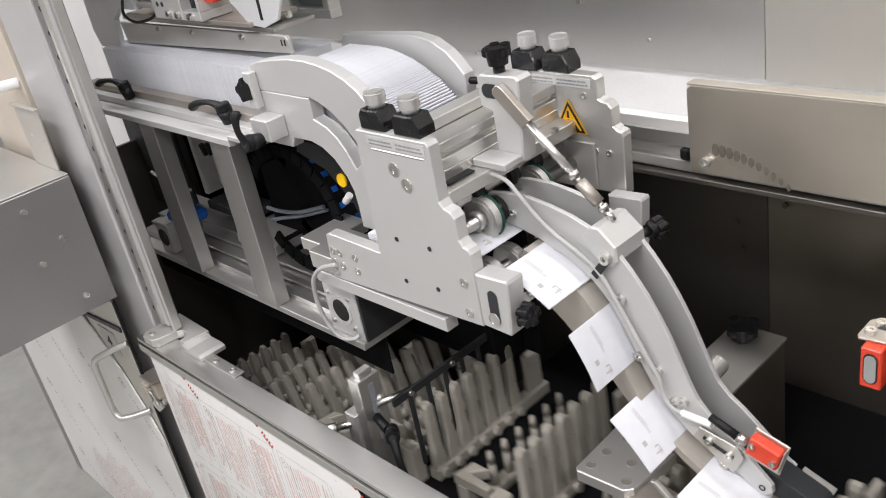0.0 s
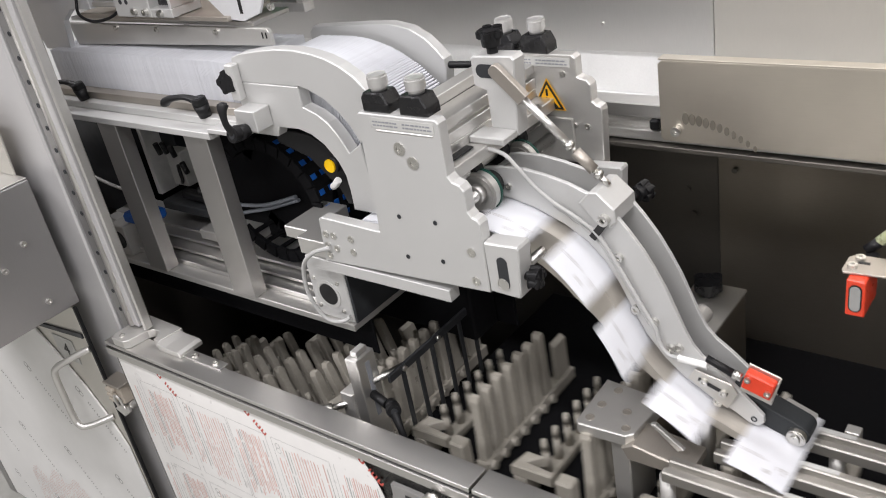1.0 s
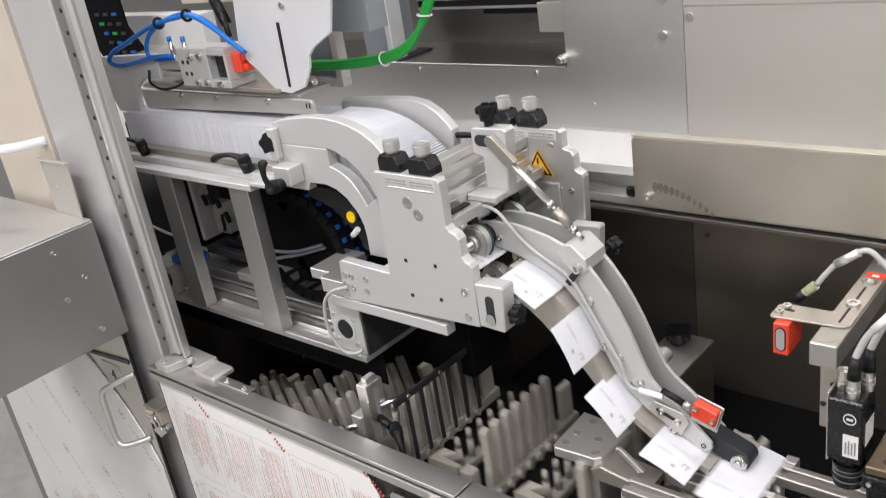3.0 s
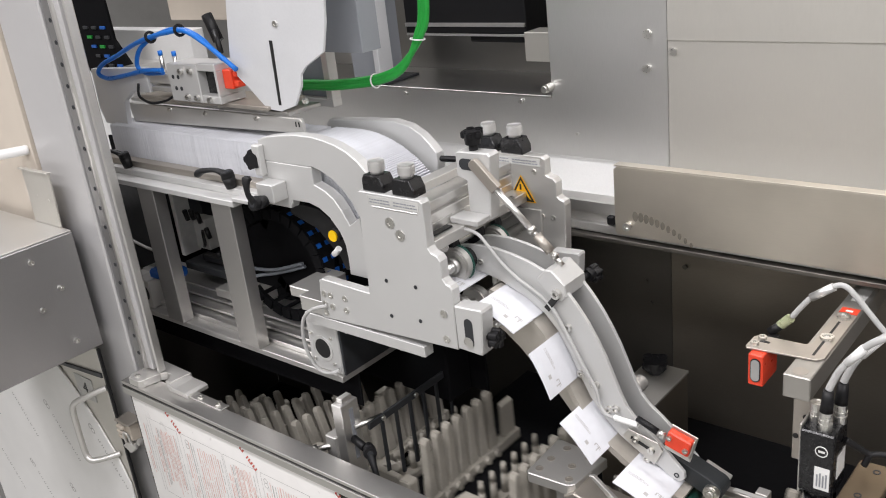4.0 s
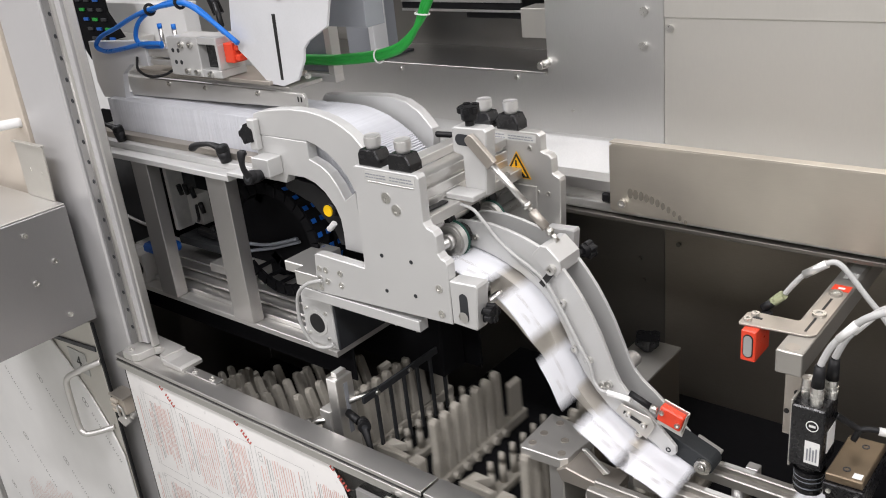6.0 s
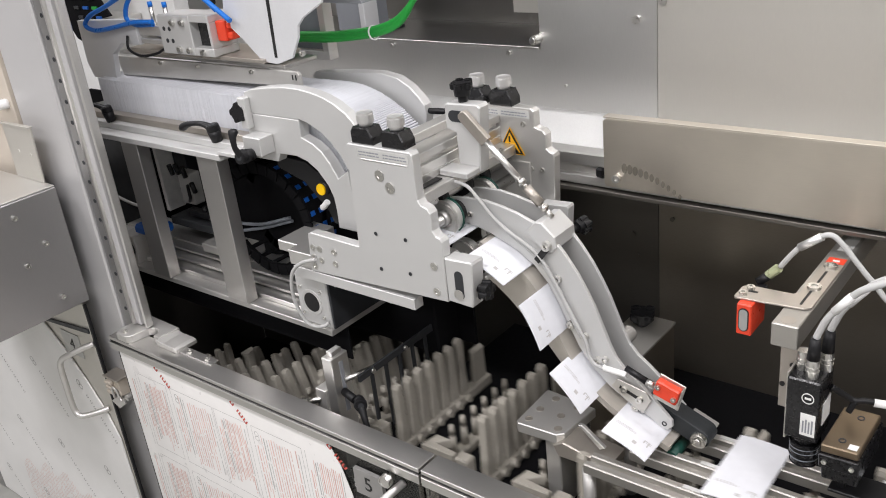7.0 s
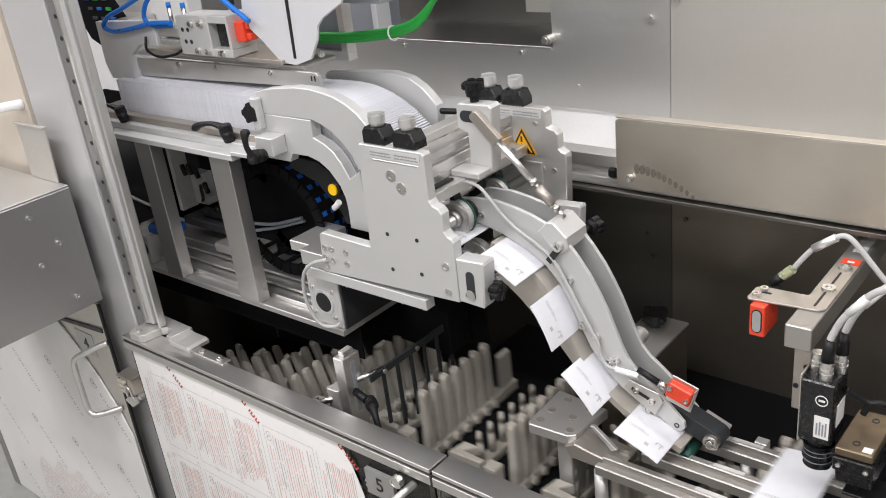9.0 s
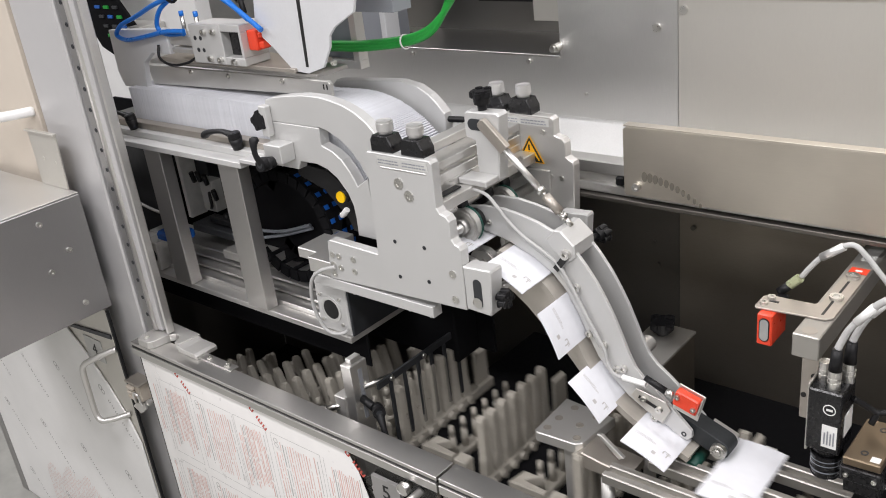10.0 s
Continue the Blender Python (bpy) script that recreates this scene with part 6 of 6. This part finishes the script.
cyl(bm, (0.518, 0.21, 1.197), (0.548, 0.21, 1.220), 0.0062, seg=10)
part("tag", bm, CLEAR_CAP, cab, "clear sleeve tag")

bm = B()
box(bm, 0.523, 0.549, 0.138, 0.142, 0.970, 1.0938, 0.0008)
vp = thing("camera_bracket", "drilled steel bracket plate hanging from the arm", "bracket", (0.535, 0.14, 0.97))
part("plate", bm, GUIDE_SLAB, vp)
for x, z in ((0.541, 1.045), (0.541, 1.030), (0.528, 1.01), (0.540, 1.008), (0.540, 0.99)):
    bm = B()
    cyl(bm, (x, 0.1365, z), (x, 0.139, z), 0.004, seg=12)
    part("hole", bm, SIGN_BLACK, vp)
camu = thing("inspection_camera", "black industrial camera with a lens pointing down at the cards", "camera", (0.58, 0.09, 0.93))
bm = B()
box(bm, 0.556, 0.601, 0.070, 0.125, 0.972, 1.070, 0.002)
part("body", bm, SATIN_BLACK, camu)
bm = B()
box(bm, 0.5525, 0.5555, 0.078, 0.137, 0.962, 1.072, 0.0006)
part("side_plate", bm, STEEL_MATT, camu)
bm = B()
box(bm, 0.577, 0.597, 0.0692, 0.0702, 0.982, 1.018, 0)
lab = part("label", bm, LABEL_WHITE, camu, "white label with unreadable print")
bmx = B()
for k in range(4):
    box(bmx, 0.580 + 0.004 * k, 0.582 + 0.004 * k, 0.0687, 0.0691, 0.987, 1.006 + 0.003 * (k % 2), 0)
part("print", bmx, INK, lab, kind="stuff")
bm = B()
disc_ring(bm, (0.585, 0.0699, 1.043), (0, -1, 0), 0.0085, 0.0072, 0.0006, 20)
box(bm, 0.581, 0.5895, 0.0690, 0.0699, 1.0415, 1.0445, 0)
part("badge", bm, LABEL_WHITE, camu, "small pale badge")
bm = B()
box(bm, 0.6008, 0.6018, 0.085, 0.118, 0.995, 1.030, 0)
part("side_label", bm, LABEL_WHITE, camu)
bm = B()
cyl(bm, (0.578, 0.095, 0.9718), (0.578, 0.095, 0.958), 0.0185, seg=28)
cyl(bm, (0.578, 0.095, 0.958), (0.578, 0.095, 0.936), 0.0205, seg=28, bevel=0.001)
cyl(bm, (0.578, 0.095, 0.936), (0.578, 0.095, 0.922), 0.0185, seg=28, bevel=0.001)
lens = part("lens", bm, BLACK_GLOSS, camu)
for z in (0.95, 0.943, 0.932):
    bm = B()
    disc_ring(bm, (0.578, 0.095, z), (0, 0, 1), 0.0207, 0.0195, 0.0012, 28)
    part("ring", bm, GREY_PLASTIC, lens)
for x, y in ((0.584, 0.084), (0.567, 0.100), (0.594, 0.112)):
    bm = B()
    cyl(bm, (x, y, 1.070), (x, y, 1.098), 0.0085, seg=18, bevel=0.001)
    for z in (1.078, 1.085):
        disc_ring(bm, (x, y, z), (0, 0, 1), 0.0092, 0.0083, 0.003, 18)
    part("connector", bm, ZINC, camu, "round metal connector")
for k, (x, y) in enumerate(((0.584, 0.084), (0.594, 0.112))):
    ob = thing("camera_cable", "pale grey camera cable with a black boot", "cable", (x, y, 1.1))
    bm = B()
    cyl(bm, (x, y, 1.098), (x + 0.001, y + 0.002, 1.130), 0.0088, 0.0068, seg=16)
    part("boot", bm, BLACK, ob, "black rubber boot")
    bm = B()
    tube(bm, [(x + 0.001, y + 0.002, 1.130), (x + 0.004, y + 0.004, 1.140), (x + 0.014, y + 0.006, 1.164), (x + 0.038, y + 0.008, 1.198), (x + 0.064, y + 0.01, 1.219), (x + 0.12, y + 0.04, 1.235), (x + 0.20, y + 0.10, 1.23)], 0.0048, 12)
    part("lead", bm, GREY_CABLE, ob)
    bm = B()
    cyl(bm, (x + 0.020, y + 0.0066, 1.173), (x + 0.040, y + 0.0081, 1.200), 0.0058, seg=12)
    part("sleeve", bm, LABEL_WHITE, ob, "white printed sleeve")
lb = thing("bar_light", "bronze bar light with a black diffuser frame, tilted beside the camera", "light", (0.64, 0.06, 0.95))
M = pose(0.636, 0.104, 0.976, 3, -3, -2)
bm = B()
box(bm, -0.0245, 0.0245, -0.047, 0.049, 0.0, 0.013, 0.0015, m=M)
part("housing", bm, BRONZE, lb)
bm = B()
box(bm, -0.0265, 0.0265, -0.052, 0.052, -0.022, 0.0, 0.0015, m=M)
box(bm, -0.0235, 0.0235, -0.050, 0.050, -0.042, -0.022, 0.0015, m=M)
part("frame", bm, SATIN_BLACK, lb)
for lx in (-0.018, 0.018):
    screw(lb, M @ Vector((lx, -0.052, -0.011)), (0, -1, 0), 0.0035, 0.003)
for lx, ly in ((-0.002, -0.028), (0.004, 0.030)):
    bm = B()
    disc_ring(bm, M @ Vector((lx, ly, 0.0125)), M.to_3x3() @ Vector((0, 0, 1)), 0.0052, 0.0032, 0.0012, 16)
    part("eyelet", bm, DARK_BOX, lb)
bm = B()
box(bm, 0.009, 0.021, -0.042, -0.031, 0.0131, 0.0136, 0, m=M)
part("tag", bm, LABEL_WHITE, lb, "small white tag")
ob = thing("light_lead", "black power lead from the bar light to the camera", "cable", (0.63, 0.12, 1.05))
bm = B()
tube(bm, [(0.603, 0.11, 1.045), (0.62, 0.12, 1.03), (0.632, 0.125, 1.022), (0.65, 0.13, 1.024), (0.72, 0.15, 1.015)], 0.0045, 10)
tube(bm, [(0.632, 0.125, 1.022), (0.626, 0.12, 1.005)], 0.0045, 10)
part("lead", bm, BLACK, ob)
bm = B()
cyl(bm, (0.655, 0.13, 1.024), (0.69, 0.142, 1.020), 0.0058, seg=10)
part("tag", bm, LABEL_WHITE, ob)
bm = B()
box(bm, 0.62, 0.70, 0.07, 0.12, 0.90, 0.905, 0.001)
box(bm, 0.69, 0.70, 0.07, 0.12, 0.673, 0.90, 0.001)
box(bm, 0.63, 0.64, 0.08, 0.11, 0.905, 0.938, 0.001)
solid("light_bracket", bm, BLACK, "bent steel bracket carrying the bar light", "bracket")

# ---------------------------------------------------------------- comb conveyor
PITCH = 0.208
BEAT, FIRST = 0.3856, 0.233


def build_comb():
    ob = thing("conveyor_comb", "grey polymer conveyor comb with tall fingers and a row of pins", "conveyor comb", (0, 0, 0), "combs of the conveyor")
    bm = B()
    box(bm, -0.012, 0.012, 0.030, 0.33, 0.676, 0.700, 0.002)
    part("base", bm, COMB, ob)
    turn = Matrix(((0, -1, 0, 0), (1, 0, 0, 0), (0, 0, 1, 0), (0, 0, 0, 1)))
    for k in range(7):
        y = 0.0465 + 0.0325 * k
        h = 0.832 - 0.0015 * (k % 2)
        bm = B()
        prism(bm, [(y - 0.0125, 0.7005), (y + 0.0125, 0.7005), (y + 0.0115, 0.726), (y + 0.0088, 0.745), (y + 0.0080, h - 0.008), (y + 0.0045, h), (y - 0.0045, h), (y - 0.0080, h - 0.008), (y - 0.0088, 0.745), (y - 0.0115, 0.726)],
              -0.0085, 0.0085, 0.0014, m=turn)
        part("finger", bm, COMB, ob)
        bm = B()
        cyl(bm, (0.0088, y, 0.688), (0.019, y, 0.688), 0.0095, 0.0075, 14, bevel=0.001)
        part("finger_foot", bm, COMB, ob)
    bm = B()
    prism(bm, [(-0.006, 0.7005), (0.006, 0.7005), (0.005, 0.774), (-0.005, 0.780)], 0.280, 0.322, 0.002)
    part("wide_finger", bm, COMB, ob)
    bm = B()
    box(bm, -0.112, -0.087, 0.055, 0.30, 0.676, 0.694, 0.002)
    part("pin_base", bm, COMB, ob)
    for k in range(6):
        y = 0.070 + 0.036 * k
        bm = B()
        cyl(bm, (-0.100, y, 0.6945), (-0.100, y, 0.735), 0.0075, 0.0065, 12)
        cyl(bm, (-0.100, y, 0.735), (-0.100, y, 0.742), 0.0048, seg=12)
        cyl(bm, (-0.100, y, 0.742), (-0.100, y, 0.760), 0.0066, 0.0050, 12)
        part("pin", bm, COMB, ob)
    bm = B()
    flat = Matrix(((1, 0, 0, 0), (0, 0, -1, 0), (0, 1, 0, 0), (0, 0, 0, 1)))
    prism(bm, [(x, -y) for x, y in ((-0.130, 0.012), (-0.055, 0.014), (-0.055, 0.026), (-0.108, 0.030), (-0.088, 0.052), (-0.122, 0.052))], 0.722, 0.744, 0.002, m=flat)
    box(bm, -0.130, -0.104, 0.013, 0.050, 0.676, 0.7218, 0.002)
    part("hook_block", bm, COMB, ob)
    bm = B()
    box(bm, -0.042, -0.012, 0.002, 0.028, 0.676, 0.752, 0.003)
    part("front_block", bm, COMB, ob)
    return ob


comb0 = build_comb()
N_COMB = 24
COMBS = [comb0] + [copy_thing(comb0, Matrix.Identity(4)) for _ in range(N_COMB - 1)]

# ---------------------------------------------------------------- cards on the move
def build_card():
    ob = thing("folded_card", "white folded card with small grey print travelling down the chute", "card", (0, 0, 0), "cards on the chute")
    o = new("sheet", slab_mesh("card_sheet", CARD_L, MOVING_W, 0.0026, PAPER, 0.0028))
    o.parent = ob
    bmx = B()

    def zc(x):
        return 0.00285 - 0.0028 * (2 * x / CARD_L) ** 2

    def flat(x0, x1, y0, y1):
        n = 3
        for k in range(n):
            a, b = x0 + (x1 - x0) * k / n, x0 + (x1 - x0) * (k + 1) / n
            bmx.faces.new([bmx.verts.new(c) for c in ((a, y0, zc(a)), (b, y0, zc(b)), (b, y1, zc(b)), (a, y1, zc(a)))])

    for k in range(3):
        flat(-0.034, 0.004 - 0.008 * (k == 2), -0.046 + 0.0022 * k, -0.0452 + 0.0022 * k)
    flat(0.006, 0.013, -0.066, -0.059)
    for (x0, x1, y0, y1) in ((0.021, 0.033, -0.046, -0.0445), (0.025, 0.034, -0.049, -0.0478), (0.028, 0.030, -0.056, -0.044), (0.020, 0.022, -0.052, -0.046)):
        flat(x0, x1, y0, y1)
    pr = new("print", mesh_of("card_print", bmx, GREY_INK))
    pr.parent = o
    tagged(pr, "tiny grey print", kind="stuff")
    return ob


card0 = build_card()
N_CARD = 33
CARDS = [card0] + [copy_thing(card0, Matrix.Identity(4)) for _ in range(N_CARD - 1)]


# ---------------------------------------------------------------- what moves
def loop_place(s):
    """x, z and lean of a comb on the closed chain loop: top run that sinks towards its start, drop, return run, rise."""
    top, drop = 2.25, N_COMB * PITCH / 2 - 2.25

    def sunk(x):
        d = max(0.0, -0.25 - x)
        return x + 0.22 * d * min(1.0, d / 0.25), -0.30 * d * d / (d + 0.03), 17.0 * min(1.0, d / 0.25)

    s %= N_COMB * PITCH
    if s < top:
        return sunk(-1.22 + s)
    s -= top
    if s < drop:
        return -1.22 + top, -s, 0.0
    s -= drop
    if s < top:
        return sunk(-1.22 + top - s)[0], -drop, 0.0
    x, z, lean = sunk(-1.22)
    f = (s - top) / drop
    return x, -drop + f * (drop + z), lean * f


COMB_X9 = -0.137
CARD_STEP = 0.1215
LAST_X = 0.3225


def card_rows(i):
    """Rows of one card: it waits in the pile, steps down the chute, then rides the conveyor to the tray."""
    speed = PITCH / BEAT
    s_last = s_at(LAST_X)
    pile = Matrix.Translation((-0.195, CARD_Y, 1.079 + 0.0027 * i))
    tray = Matrix.Translation((1.60, CARD_Y, 0.7005 + 0.0027 * (N_CARD - 1 - i) + 0.0029))

    def at_slot(k):
        x, z, a = on_path(s_last + k * CARD_STEP)
        return Matrix.Translation((x, CARD_Y, z + 0.001)) @ pose(0, 0, 0, 0, -a, 0)

    # slot number before the first beat; 0 is the last slot on the chute
    k = 0 - (N_CARD - 1 - i)
    rows, t_on = [], None
    entry = -4
    state = "pile" if k < entry else "slot"
    rows.append((0.0, pile if state == "pile" else at_slot(k)))
    n = 0
    while True:
        tc = FIRST + BEAT * n
        if tc + 0.09 > 10.0 or k > 0:
            break
        a, b = tc - 0.09, tc + 0.078
        if k + 1 >= entry:
            here = pile if k + 1 == entry else at_slot(k)
            rows.append((a, here))
            if k + 1 == entry:
                rows.append((b, at_slot(k + 1)))
            elif k < 0:
                rows.append((tc - 0.012, at_slot(k + 0.5)))
                rows.append((b, at_slot(k + 1)))
            else:
                t_on = tc
        k += 1
        n += 1
    if t_on is not None:
        x0 = 0.383
        for dt in (0.0, 0.06, 0.15, 0.4, 0.8, 1.2, 1.6, 1.95):
            x = x0 + speed * dt
            zz = on_path(s_at(min(x, 0.5)))
            if t_on + dt > 9.99:
                dt2 = 10.0 - t_on
                x = x0 + speed * dt2
                zz = on_path(s_at(min(x, 0.5)))
                rows.append((10.0, Matrix.Translation((x, CARD_Y, zz[1] + 0.001)) @ pose(0, 0, 0, 0, -zz[2] if x < 0.5 else 0, 0)))
                break
            rows.append((t_on + dt, Matrix.Translation((x, CARD_Y, zz[1] + 0.001)) @ pose(0, 0, 0, 0, -zz[2] if x < 0.5 else 0, 0)))
        else:
            if t_on + 2.35 < 9.99:
                rows.append((t_on + 2.2, Matrix.Translation((1.56, CARD_Y, 0.80))))
                rows.append((t_on + 2.35, tray))
    if rows[-1][0] < 9.99:
        rows.append((10.0, rows[-1][1]))
    return rows


def motions():
    loop = N_COMB * PITCH
    speed = PITCH / BEAT
    top, drop = 2.25, N_COMB * PITCH / 2 - 2.25
    for j, ob in enumerate(COMBS):
        s0 = (COMB_X9 + 1.22 - speed * 9.0 + PITCH * j) % loop
        times = {k * 0.2 for k in range(51)}
        for c in (0.0, top, top + drop, 2 * top + drop):
            for lap in range(0, 4):
                for e in (-0.06, 0.0, 0.06):
                    t = (c + e + lap * loop - s0) / speed
                    if 0.05 < t < 9.95:
                        times.add(round(t * FPS) / FPS)
        rows = []
        for t in sorted(times):
            x, z, lean = loop_place(s0 + speed * t)
            rows.append((t, Matrix.Translation((x, 0, z + 0.69)) @ pose(0, 0, 0, 0, -lean, 0) @ Matrix.Translation((0, 0, -0.69))))
        walk(ob, rows)
    for i, ob in enumerate(CARDS):
        walk(ob, card_rows(i))
    for ob in (pusher, straight):
        base = ob.location.copy()
        walk(ob, [(t, Matrix.Translation(base + Vector((0.0097 * (t - 5.5), 0, 0)))) for t in (0.0, 5.0, 10.0)])


motions()
